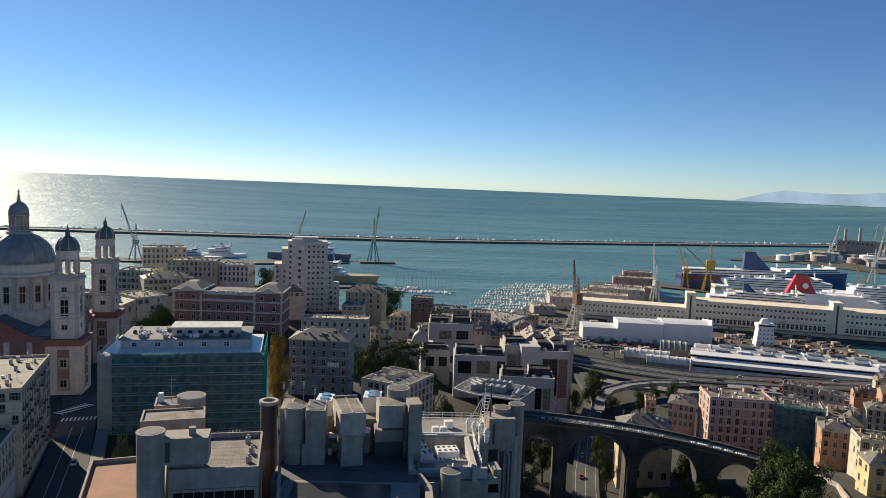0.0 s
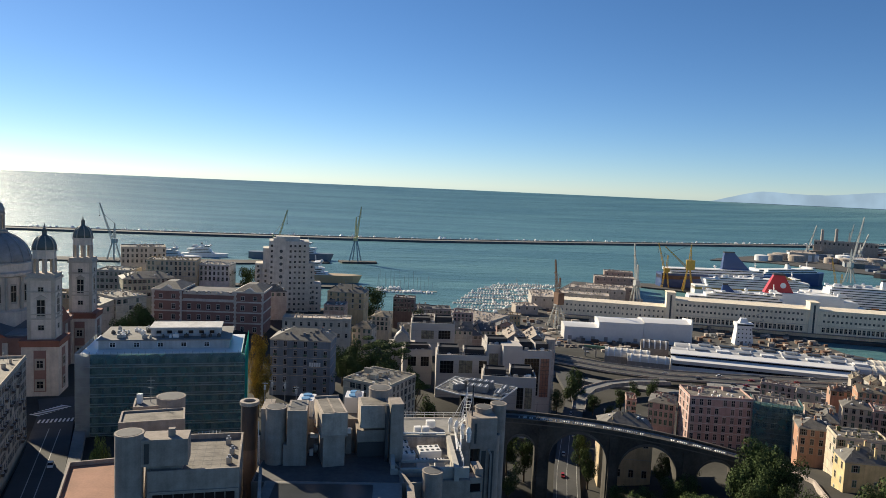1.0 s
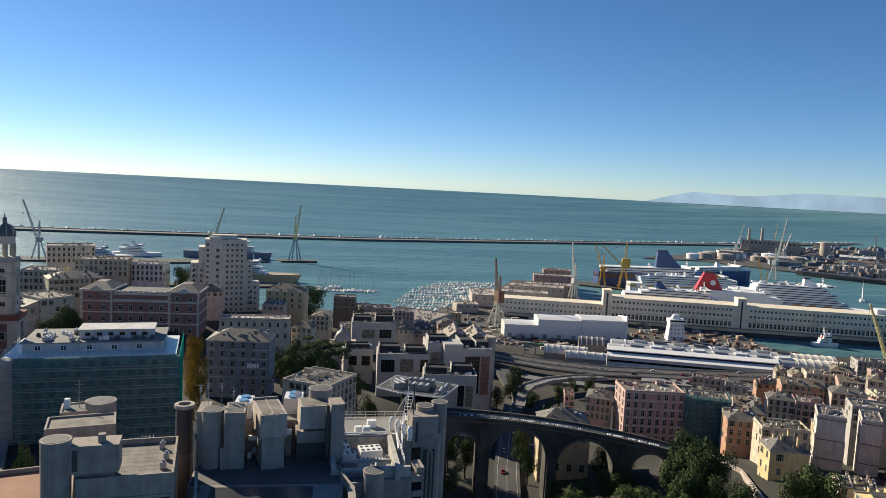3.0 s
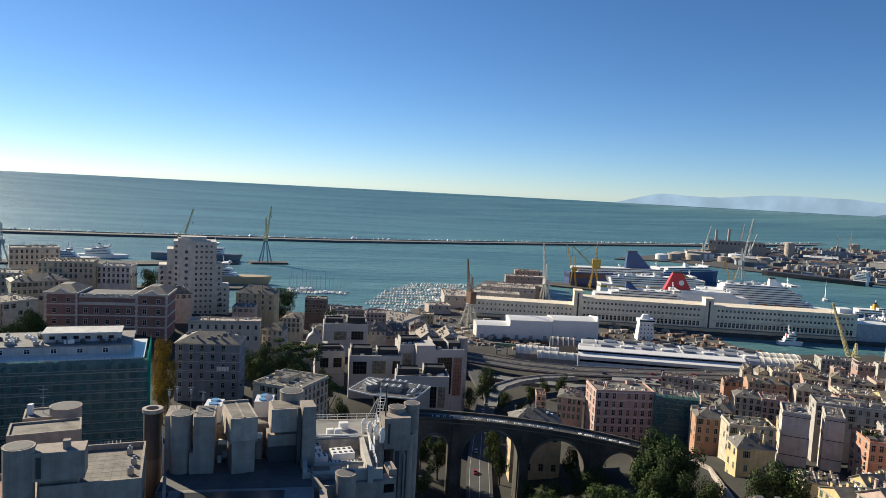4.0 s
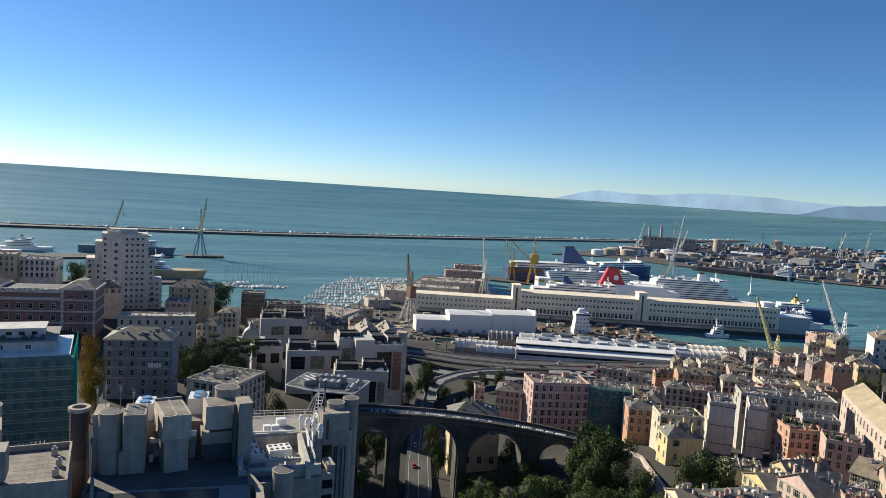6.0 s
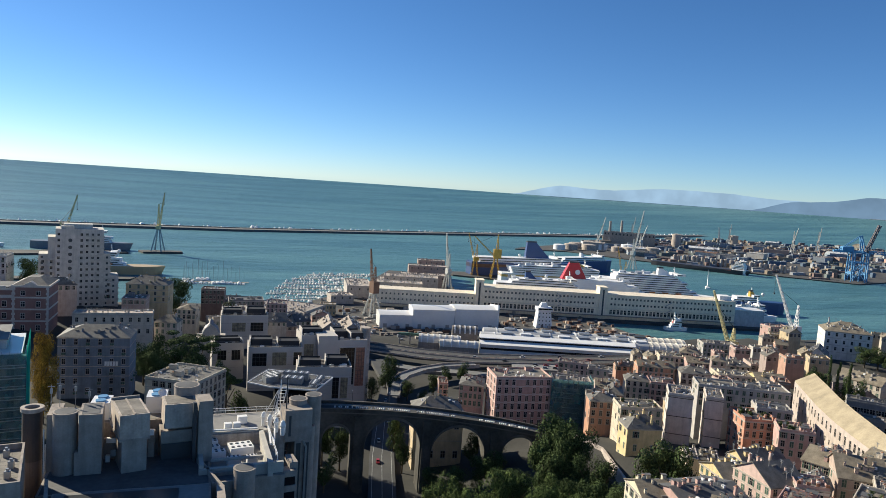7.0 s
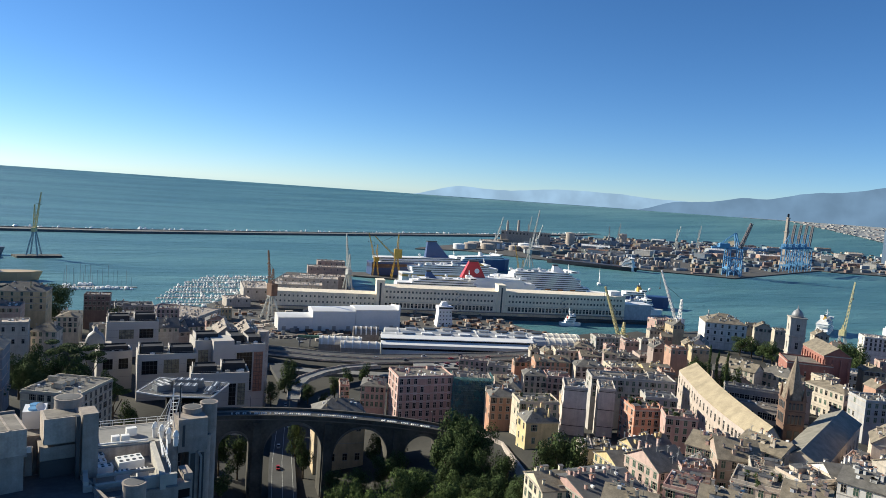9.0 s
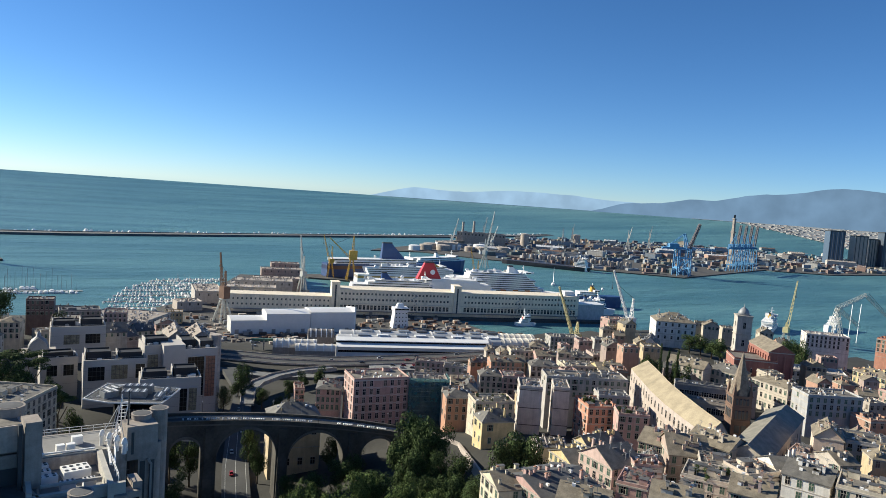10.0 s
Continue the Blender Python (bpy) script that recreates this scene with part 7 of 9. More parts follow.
def vault(parent, x0, x1, y0, y1, eave, rise, material, ribs=0, rib_mat=WHITE):
    n = 10
    yc, r = (y0 + y1) / 2, (y1 - y0) / 2
    pts = [(yc - r * math.cos(math.pi * i / n), eave + rise * math.sin(math.pi * i / n)) for i in range(n + 1)]
    s = Shape().solid([(x0, y, z) for y, z in pts], [(x1, y, z) for y, z in pts])
    part("vault", s, material, parent, smooth=False)
    part("wall", Shape().box(x0, x1, y0, y1, -4, eave - 0.05), CONCRETE, parent)
    for k in range(ribs):
        x = x0 + (k + 0.5) * (x1 - x0) / ribs
        pr = [(yc - (r + 0.35) * math.cos(math.pi * i / n), eave + (rise + 0.35) * math.sin(math.pi * i / n)) for i in range(n + 1)]
        part("rib", Shape().solid([(x - 0.5, y, z) for y, z in pr], [(x + 0.5, y, z) for y, z in pr]), rib_mat, parent)


def terminal():
    ob = thing("train_ferry_terminal", "terminal of parallel grey barrel-vaulted halls with white ribs", "building", place(203, 545, 3, -15.4))
    grey = mat("vault sheet", (0.6, 0.59, 0.57), 0.5, vary=0.25, scale=0.08, fine=0.6)
    sand = mat("sand vault", (0.8, 0.74, 0.64), 0.6, vary=0.25, scale=0.08)
    # front hall: stepped white roof with dark glazing
    part("wall", Shape().box(0, 133, 0, 12, -4, 10), WHITE_METAL, ob)
    part("glazing", Shape().box(1, 132, -0.1, 0, 5.8, 7.6), GLASS, ob)
    part("roof", Shape().solid([(0, -1, 10), (133, -1, 10), (133, 7, 12), (0, 7, 12)], [(0, -1, 10.5), (133, -1, 10.5), (133, 7, 12.5), (0, 7, 12.5)]), WHITE, ob)
    part("clerestory", Shape().box(0, 133, 7, 13, 10, 14), GLASS, ob)
    part("upper_roof", Shape().solid([(0, 6, 14), (135, 6, 14), (135, 14, 15.5), (0, 14, 15.5)], [(0, 6, 14.6), (135, 6, 14.6), (135, 14, 16.1), (0, 14, 16.1)]), WHITE, ob)
    vault(ob, 2, 150, 16, 34, 10, 5.5, grey, 6)
    vault(ob, 6, 150, 36, 54, 10, 5.5, grey, 6)
    vault(ob, 150.5, 192, 16, 34, 10, 5.5, sand, 7, sand)
    vault(ob, 150.5, 190, 36, 54, 10, 5.5, sand, 7, sand)
    vault(ob, -52, -16, 3, 15, 8, 6.0, sand, 7)
    vault(ob, -34, -1, -4, 6, 7, 5.0, sand, 5)
    vault(ob, -22, 1, 42, 55, 9, 6.0, mat("brown vault", (0.24, 0.21, 0.18), 0.6, vary=0.3), 5)
    for i in range(8):
        x = 20 + i * 17
        part("skylight", Shape().box(x, x + 10, 22, 28, 15, 16.4), WHITE_METAL if i % 2 else STEEL, ob)
        part("skylight", Shape().box(x + 5, x + 15, 42, 48, 15, 16.4), DARK_STEEL_AND_SHADE if i % 2 else STEEL, ob)
    part("pipe_bridge", Shape().box(-70, -22, 24, 26, 9, 10.5).box(-70, -22, 30, 32, 7, 8.2), mat("green steel", (0.1, 0.2, 0.15), 0.6), ob)
    for i in range(6):
        part("bridge_leg", Shape().box(-69 + i * 9, -68 + i * 9, 24.5, 25.5, -4, 9), STEEL, ob)


terminal()


# ---- ships ----
def hull_shape(L, B, z0, z1, flare=1.12, bow=0.18):
    """Plan of a ship along +x: the stern square, the bow pointed."""
    lo, hi = [], []
    for x, w in ((0, 0.85), (L * 0.06, 1.0), (L * (1 - bow), 1.0), (L * (1 - bow * 0.45), 0.68), (L, 0.04)):
        lo.append((x if x < L else L * 0.965, -B / 2 * w))
        hi.append((x, -B / 2 * w * (flare if x > L * 0.7 else 1)))
    ring = lambda r, z: [(x, y, z) for x, y in r] + [(x, -y, z) for x, y in r[::-1]]
    return ring(lo, z0), ring(hi, z1)


def ship(x, y, rot, L, B, H, hull, decks, label, funnel=None, funnel_at=0.3, start=0.08, end=0.8, deck_h=3.0, name="ship", stripe=None, boats=0, funnel_size=(14, 8, 12)):
    ob = thing(name, label, "ship", place(x, y, 0, rot), "ships")
    lo, hi = hull_shape(L, B, -1.5, H)
    part("hull", Shape().solid(lo, hi), hull, ob)
    if stripe:
        lo2, hi2 = hull_shape(L * 1.001, B * 1.012, H * 0.62, H * 0.86, 1.1)
        part("stripe", Shape().solid(lo2, hi2), stripe, ob)
    z = H
    for k in range(decks):
        high = k >= decks * 0.6
        x0, x1 = L * (start + 0.006 * k + (0.1 if high else 0) + RNG.uniform(0, 0.07)), L * (end - 0.009 * k - (0.06 if high else 0) - RNG.uniform(0, 0.07))
        b = B * (0.48 if k < decks - 1 else 0.4)
        s = Shape().solid([(x0, -b, z), (x1 - 2, -b, z), (x1, -b * 0.5, z), (x1, b * 0.5, z), (x1 - 2, b, z), (x0, b, z)], [(x0, -b, z + deck_h), (x1 - 3, -b, z + deck_h), (x1 - 1, -b * 0.5, z + deck_h), (x1 - 1, b * 0.5, z + deck_h), (x1 - 3, b, z + deck_h), (x0, b, z + deck_h)])
        deck = part("deck", s, WHITE, ob)
        if k % 3 == 2:
            part("deck_edge", Shape().box(x0 - 0.4, x1 - 3, -b - 0.5, b + 0.5, z + deck_h - 0.25, z + deck_h + 0.1), WHITE, deck)
        part("window_band", Shape().box(x0 + 2, x1 - 4, -b - 0.06, -b + 0.1, z + deck_h * 0.4, z + deck_h * 0.72), GLASS, deck)
        z += deck_h
    if decks:
        xb = L * (end - 0.07 - 0.009 * decks)
        part("bridge", Shape().box(xb - 8, xb, -B * 0.55, B * 0.55, z, z + 3).slot(1).box(xb - 7, xb + 0.1, -B * 0.56, B * 0.56, z + 1.2, z + 2.3), [WHITE, GLASS], ob)
        part("mast", Shape().beam((xb - 6, 0, z + 3), (xb - 7, 0, z + 12), 0.9).beam((xb - 6.6, -3, z + 8), (xb - 6.6, 3, z + 8), 0.5), WHITE, ob)
        for q in (0.45, 0.62):
            part("radar_dome", Shape().lathe(L * q, 0, [(0.4, z), (0.6, z + 2), (2.0, z + 2.6), (2.3, z + 4), (1.6, z + 5.4), (0.3, z + 6)], 12), WHITE, ob, smooth=True)
    if funnel:
        fw, fb, fh = funnel_size
        fx = L * funnel_at
        lean = 0.34 if funnel is RED_PAINT else 0.06
        f = part("funnel", Shape().solid([(fx, -fb / 2, z - 1), (fx + fw, -fb / 2, z - 1), (fx + fw, fb / 2, z - 1), (fx, fb / 2, z - 1)], [(fx + fw * lean, -fb * 0.3, z + fh), (fx + fw * (lean + 0.36), -fb * 0.3, z + fh), (fx + fw * (lean + 0.36), fb * 0.3, z + fh), (fx + fw * lean, fb * 0.3, z + fh)]), funnel, ob)
        part("funnel_top", Shape().box(fx + fw * lean - 0.5, fx + fw * (lean + 0.37), -fb * 0.34, fb * 0.34, z + fh, z + fh + 2), DARK_STEEL_AND_SHADE, ob)
    if funnel is RED_PAINT and L > 60:
        part("funnel_emblem", Shape().lathe(0, 0, [(0.05, 0), (3.4, 0), (3.4, 0.25), (0.05, 0.25)], 20), WHITE, ob, "round white funnel emblem", pose(fx + fw * 0.38, fb * 0.43 + 0.1, z + fh * 0.42, -82, 0, 0))
    for i in range(int(L / 13) if decks > 2 else 0):
        cx, cy, w = RNG.uniform(L * (start + 0.12), L * (end - 0.12)), RNG.uniform(-B * 0.36, B * 0.3), RNG.uniform(1.5, 5)
        part("deck_fitting", Shape().box(cx - w, cx + w, cy - 1.5, cy + 1.5, z, z + RNG.uniform(1.2, 3.6), 0.3), WHITE if i % 3 else STEEL, ob)
    for i in range(boats):
        bx = L * (start + 0.06) + i * L * (end - start - 0.15) / max(boats, 1)
        part("lifeboat", Shape().solid([(bx, -B * 0.52, H + 1.5), (bx + 7, -B * 0.52, H + 1.5), (bx + 7, -B * 0.46, H + 1.5), (bx, -B * 0.46, H + 1.5)], [(bx - 0.8, -B * 0.54, H + 3.5), (bx + 7.8, -B * 0.54, H + 3.5), (bx + 7.8, -B * 0.45, H + 3.5), (bx - 0.8, -B * 0.45, H + 3.5)]), mat("lifeboat orange", (0.6, 0.2, 0.05), 0.5), ob)
    return ob


ship(318, 838, -13, 165, 24, 14, WHITE, 6, "white ferry with a dark funnel moored behind the pier", NAVY, 0.28, 0.03, 0.8, 3.0, "ferry", boats=5, funnel_size=(16, 9, 8))
ship(540, 816, 167, 150, 24, 14, WHITE, 6, "white ferry with a big red funnel", RED_PAINT, 0.58, 0.05, 0.9, 3.0, "ferry", boats=4, funnel_size=(34, 12, 21))
ship(470, 880, -13, 200, 28, 12, WHITE, 9, "white cruise ship with rounded decks", WHITE, 0.55, 0.05, 0.86, 3.0, "cruise_ship", boats=7, funnel_size=(18, 10, 9))
ship(640, 790, -13, 90, 18, 16, NAVY, 2, "navy hulled ship with a yellow and black funnel", YELLOW_PAINT, 0.4, 0.1, 0.6, 3.0, "ship", funnel_size=(10, 7, 7))
ship(372, 1078, 3, 200, 28, 24, NAVY, 2, "navy blue car ferry with coloured side paint", NAVY, 0.5, 0.02, 0.9, 4.0, "ferry", stripe=RUST, funnel_size=(46, 8, 26))
ship(400, 1010, -5, 190, 26, 16, WHITE, 4, "white ferry with an ochre band", OCHRE, 0.6, 0.02, 0.88, 3.2, "ferry", stripe=OCHRE, funnel_size=(30, 9, 8))
ship(560, 1140, 20, 150, 24, 22, NAVY, 2, "blue ferry moored at the far pier", WHITE, 0.4, 0.02, 0.85, 3.5, "ferry", funnel_size=(10, 7, 8))
ship(600, 735, -13, 70, 14, 7, WHITE, 4, "small white passenger ship at the pier end", NAVY, 0.3, 0.05, 0.8, 2.8, "ship", funnel_size=(6, 5, 5))
ship(-235, 985, 4, 150, 22, 11, mat("tan hull", (0.55, 0.4, 0.22), 0.5, vary=0.12, scale=0.05), 5, "white liner with a tan hull moored behind the town", WHITE, 0.3, 0.05, 0.72, 3.0, "cruise_ship", boats=5, funnel_size=(12, 8, 8))
ship(-310, 1255, 3, 150, 20, 12, mat("grey hull", (0.2, 0.22, 0.25), 0.5, vary=0.15), 5, "grey and white ship by the crane pier", WHITE, 0.45, 0.3, 0.85, 3.2, "ship", funnel_size=(10, 7, 12))
ship(-480, 1165, 12, 110, 16, 7, WHITE, 4, "white yacht moored at the quay", WHITE, 0.4, 0.1, 0.75, 2.6, "yacht", funnel_size=(6, 4, 5))
ship(-425, 1240, 8, 80, 14, 6, WHITE, 4, "large white yacht in the outer basin", WHITE, 0.4, 0.1, 0.7, 2.6, "yacht", funnel_size=(7, 5, 6))
ship(900, 1352, -50, 205, 28, 9, mat("tanker hull", (0.05, 0.045, 0.05), 0.5), 0, "long dark tanker with a red waterline", None, name="tanker", stripe=None)
tk = ship(901, 1351.5, -50, 203, 28.6, 8.2, mat("red lead", (0.5, 0.13, 0.1), 0.6, vary=0.2, scale=0.05), 0, "red underwater paint of the tanker", None, name="tanker_waterline")
ship(1012, 1226, -50, 30, 26, 10, WHITE, 5, "white tanker bridge house", RUST, 0.1, 0.0, 0.9, 3.0, "deckhouse", funnel_size=(5, 5, 6))
ship(790, 575, 30, 75, 14, 6, WHITE, 4, "small white ferry in the old harbour", YELLOW_PAINT, 0.4, 0.05, 0.85, 2.6, "ferry", funnel_size=(6, 4, 5))
ship(900, 560, 25, 70, 13, 5, WHITE, 3, "white excursion boat in the old harbour", None, name="ferry")
ship(468, 668, -13, 26, 8, 3.5, WHITE, 2, "small white harbour tug at the pier", RED_PAINT, 0.3, 0.2, 0.75, 2.4, "tug", funnel_size=(3, 2, 3))


# ---- marina ----
lo, hi = hull_shape(8.0, 2.5, -0.3, 1.0, 1.1, 0.45)
BOAT = tagged(part("motor_boat", Shape().solid(lo, hi), WHITE), "small white motor boat in the marina", "boat", "marina boats")
part("cabin", Shape().box(2.2, 5.0, -0.8, 0.8, 1.0, 1.9, 0.25).slot(1).box(2.1, 5.1, -0.85, 0.85, 1.35, 1.6), [WHITE, GLASS], BOAT)
SAIL = thing("sailing_boat", "white sailing boat with bare mast", "boat", place(0, 0, 0), "sailing boats")
lo, hi = hull_shape(13.0, 3.8, -0.3, 1.5, 1.1, 0.5)
part("hull", Shape().solid(lo, hi), WHITE, SAIL)
part("cabin", Shape().box(3, 8, -1.1, 1.1, 1.5, 2.2, 0.2), WHITE, SAIL)
part("mast", Shape().beam((7.5, 0, 1.5), (7.5, 0, 19), 0.28).beam((2.5, 0, 3), (7.5, 0, 3), 0.25), STEEL, SAIL)
rb = random.Random(11)
n_b = 0


def along(y, knots):
    for (ya, xa), (yb, xb) in zip(knots, knots[1:]):
        if y <= yb:
            return xa + (xb - xa) * (y - ya) / (yb - ya)
    return knots[-1][1]


for j in range(14):
    y0 = 764 + j * 21
    x0, x1 = along(y0, [(755, 72), (844, 40), (961, 74), (1055, 127)]), along(y0, [(755, 78), (803, 88), (840, 112), (960, 176), (1055, 208)])
    if j % 2 == 0:
        tagged(part("jetty", Shape().box(x0, x1 + 4, y0 + 9.2, y0 + 11.2, -1, 0.7), CONCRETE_PALE), "pale floating jetty of the marina", "jetty", kind="structure")
    i = 0
    while x0 + i * 4.0 < x1:
        bx = x0 + i * 4.0
        i += 1
        if rb.random() < 0.1:
            continue
        m = place(bx, y0 + rb.uniform(-1, 1) + (0 if j % 2 else 1.5), 0.02, 90 + rb.uniform(-6, 6)) @ Matrix.Diagonal((*(rb.uniform(0.75, 1.25),) * 3, 1))
        if n_b == 0:
            BOAT.matrix_basis = m
        else:
            copy_thing(BOAT, m).scale = m.to_scale()
        n_b += 1
for i in range(22):
    m = place(-58 + (i % 15) * 5.2 + rb.uniform(-1, 1), 918 + (i // 15) * 26 + rb.uniform(-2, 2), 0.02, 90 + rb.uniform(-8, 8))
    if i == 0:
        SAIL.matrix_basis = m
    else:
        k = rb.uniform(0.7, 1.5)
        copy_thing(SAIL, m).scale = (k, k, k)
tagged(part("jetty", Shape().box(-62, 22, 934, 937, -1, 0.7), CONCRETE_PALE), "pale floating jetty of the marina", "jetty", kind="structure")
for i in range(26):
    k = rb.uniform(0.6, 0.95)
    j = rb.randrange(11)
    copy_thing(SAIL, place(58 + j * 8.5 + rb.uniform(0, 48), 800 + j * 21 + rb.uniform(-2, 2), 0.02, 90)).scale = (k, k, k)
lone = copy_thing(SAIL, place(770, 990, 0, 60))
lone.scale = (1.7, 1.7, 1.7)
tagged(lone, "white yacht sailing across the harbour under full sail", "boat")
part("sail", Shape().solid([(2.6, -0.1, 3.2), (7.3, -0.1, 3.2), (7.3, -0.1, 18)], [(2.6, 0.1, 3.2), (7.3, 0.1, 3.2), (7.3, 0.1, 18)]), WHITE, lone, "white triangular sail")


# ---- cranes ----
def lattice(s, p, q, w0, w1, bays, bar):
    """Four chords from p to q with cross bars."""
    p, q = Vector(p), Vector(q)
    d = (q - p).normalized()
    side = d.cross(Vector((0, 0, 1)) if abs(d.z) < 0.95 else Vector((1, 0, 0))).normalized()
    up = side.cross(d).normalized()
    at = lambda k, a, b: p.lerp(q, k / bays) + (side * a + up * b) * (w0 + (w1 - w0) * k / bays) / 2
    for k in range(bays):
        for a, b in ((-1, -1), (1, -1), (1, 1), (-1, 1)):
            s.beam(at(k, a, b), at(k + 1, a, b), bar)
        s.beam(at(k, -1, -1), at(k + 1, 1, -1), bar * 0.7).beam(at(k, 1, 1), at(k + 1, -1, 1), bar * 0.7)
        s.beam(at(k, -1, 1), at(k + 1, -1, -1), bar * 0.7).beam(at(k, 1, -1), at(k + 1, 1, 1), bar * 0.7)
    return s


def portal_crane(x, y, z, az, tower, jib, lift, paint, leg_paint, label, span=10.0, bar=0.7, body=(8, 6, 6)):
    """Luffing dock crane: four raking legs, a turning cabin, a tower head and a lattice jib raised by lift degrees towards az."""
    ob = thing("dock_crane", label, "crane", place(x, y, z, az), "dock cranes")
    h = tower * 0.45
    for sx in (-1, 1):
        for sy in (-1, 1):
            part("leg", lattice(Shape(), (sx * span / 2, sy * span / 2, 0), (sx * 2, sy * 2, h), 1.4, 1.0, 5, bar * 0.4), leg_paint, ob)
    part("platform", Shape().box(-3.4, 3.4, -3.4, 3.4, h, h + 1.2), leg_paint, ob)
    b = body
    part("cabin", Shape().box(-b[0] * 0.65, b[0] * 0.35, -b[1] / 2, b[1] / 2, h + 1.2, h + 1.2 + b[2]), paint, ob)
    part("head", lattice(Shape(), (-1, 0, h + 1.2 + b[2]), (-1.5, 0, tower), 3.0, 1.0, 6, bar * 0.5), paint, ob)
    a = radians(lift)
    foot = Vector((2, 0, h + 3))
    tip = foot + Vector((math.cos(a), 0, math.sin(a))) * jib
    part("jib", lattice(Shape(), foot, tip, 2.6, 0.9, 12, bar * 0.5), paint, ob)
    part("stay", Shape().beam((-1.5, 0, tower), foot.lerp(tip, 0.72), bar * 0.35), DARK_STEEL_AND_SHADE, ob)
    part("hook_cable", Shape().beam(tip, tip - Vector((0, 0, jib * 0.3)), 0.2).box(tip.x - 0.5, tip.x + 0.5, -0.5, 0.5, tip.z - jib * 0.3 - 1.5, tip.z - jib * 0.3), DARK_STEEL_AND_SHADE, ob)
    return ob


PALE_CRANE = mat("pale crane paint", (0.5, 0.5, 0.47), 0.5, vary=0.2)
CREAM_CRANE = mat("cream yellow crane paint", (0.62, 0.56, 0.3), 0.5, vary=0.2)
STEEL_BLUE = mat("steel blue crane paint", (0.26, 0.36, 0.44), 0.5, vary=0.2)
portal_crane(-119, 1240, 3, 75, 78, 62, 70, CREAM_CRANE, STEEL_BLUE, "tall cream dock crane on the pier head", 16, 1.1)
portal_crane(-495, 1129, 2.6, 160, 58, 66, 66, PALE_CRANE, PALE_CRANE, "pale dock crane with raised jib", 14, 1.0)
portal_crane(-238, 1120, 2.6, 60, 52, 70, 66, CREAM_CRANE, PALE_CRANE, "cream dock crane behind the apartment tower", 14, 1.0)
portal_crane(400, 1030, 2.4, 168, 70, 46, 42, YELLOW_PAINT, YELLOW_PAINT, "large yellow dock crane over the ferries", 14, 1.2, (12, 9, 14))
portal_crane(377, 1062, 2.4, 170, 50, 44, 75, YELLOW_PAINT, YELLOW_PAINT, "yellow dock crane beside the blue ferry", 10, 0.9)
portal_crane(280, 895, 2.9, 100, 50, 52, 80, PALE_CRANE, PALE_CRANE, "pale slender dock crane", 10, 0.8)
portal_crane(142.5, 712, 2.9, 110, 52, 44, 80, RUST, PALE_CRANE, "rusty brown dock crane on white legs", 14, 0.8, (9, 7, 12))
portal_crane(768, 1225, 2.4, 30, 60, 92, 72, PALE_CRANE, PALE_CRANE, "tall pale dock crane with a yellow cabin", 14, 1.2, (9, 8, 8))
portal_crane(540, 880, 3, 150, 50, 46, 78, YELLOW_PAINT, PALE_CRANE, "yellow dock crane among the ferries", 10, 0.9)
portal_crane(423, 505, 3, 172, 34, 52, 68, CREAM_CRANE, CREAM_CRANE, "cream yellow lattice crane above the old houses", 9, 0.95)
portal_crane(521, 537, 3, 172, 50, 58, 66, WHITE, WHITE, "white harbour crane with slanting jib", 12, 0.8)
portal_crane(745, 515, 3, 20, 24, 62, 68, CREAM_CRANE, PALE_CRANE, "cream lattice crane by the old harbour", 9, 0.7)
for cx, cy, az, hh, jl in ((1100, 1720, 20, 40, 50), (1180, 1900, 40, 60, 60), (930, 1660, 30, 40, 70), (1500, 1900, 60, 60, 40), (1750, 1850, 20, 70, 50), (1900, 1900, 30, 70, 55), (1620, 2000, 40, 60, 50)):
    portal_crane(cx, cy, 2.2, az, hh, jl, 65, PALE_CRANE, PALE_CRANE, "pale dock crane in the far harbour", 12, 1.2)


def lift_frame():
    ob = thing("panoramic_lift", "grey steel lattice boom structure over the old harbour", "structure", place(800, 500, 3, 0))
    for i, (ax, az_, bx, bz) in enumerate(((0, 0, 14, 42), (30, 0, 14, 42), (14, 42, 70, 58), (70, 58, 120, 30), (14, 42, 60, 20))):
        part("boom", lattice(Shape(), (ax, 0, az_), (bx, 0, bz), 4, 3, 8, 0.45), PALE_CRANE, ob)
    part("cabin", Shape().box(-4, 2, -3, 3, 14, 22), WHITE, ob)
    for x in (42, 60):
        part("stay_mast", Shape().beam((x, 0, -2), (x + 2, 0, 46), 0.7), WHITE, ob)


lift_frame()


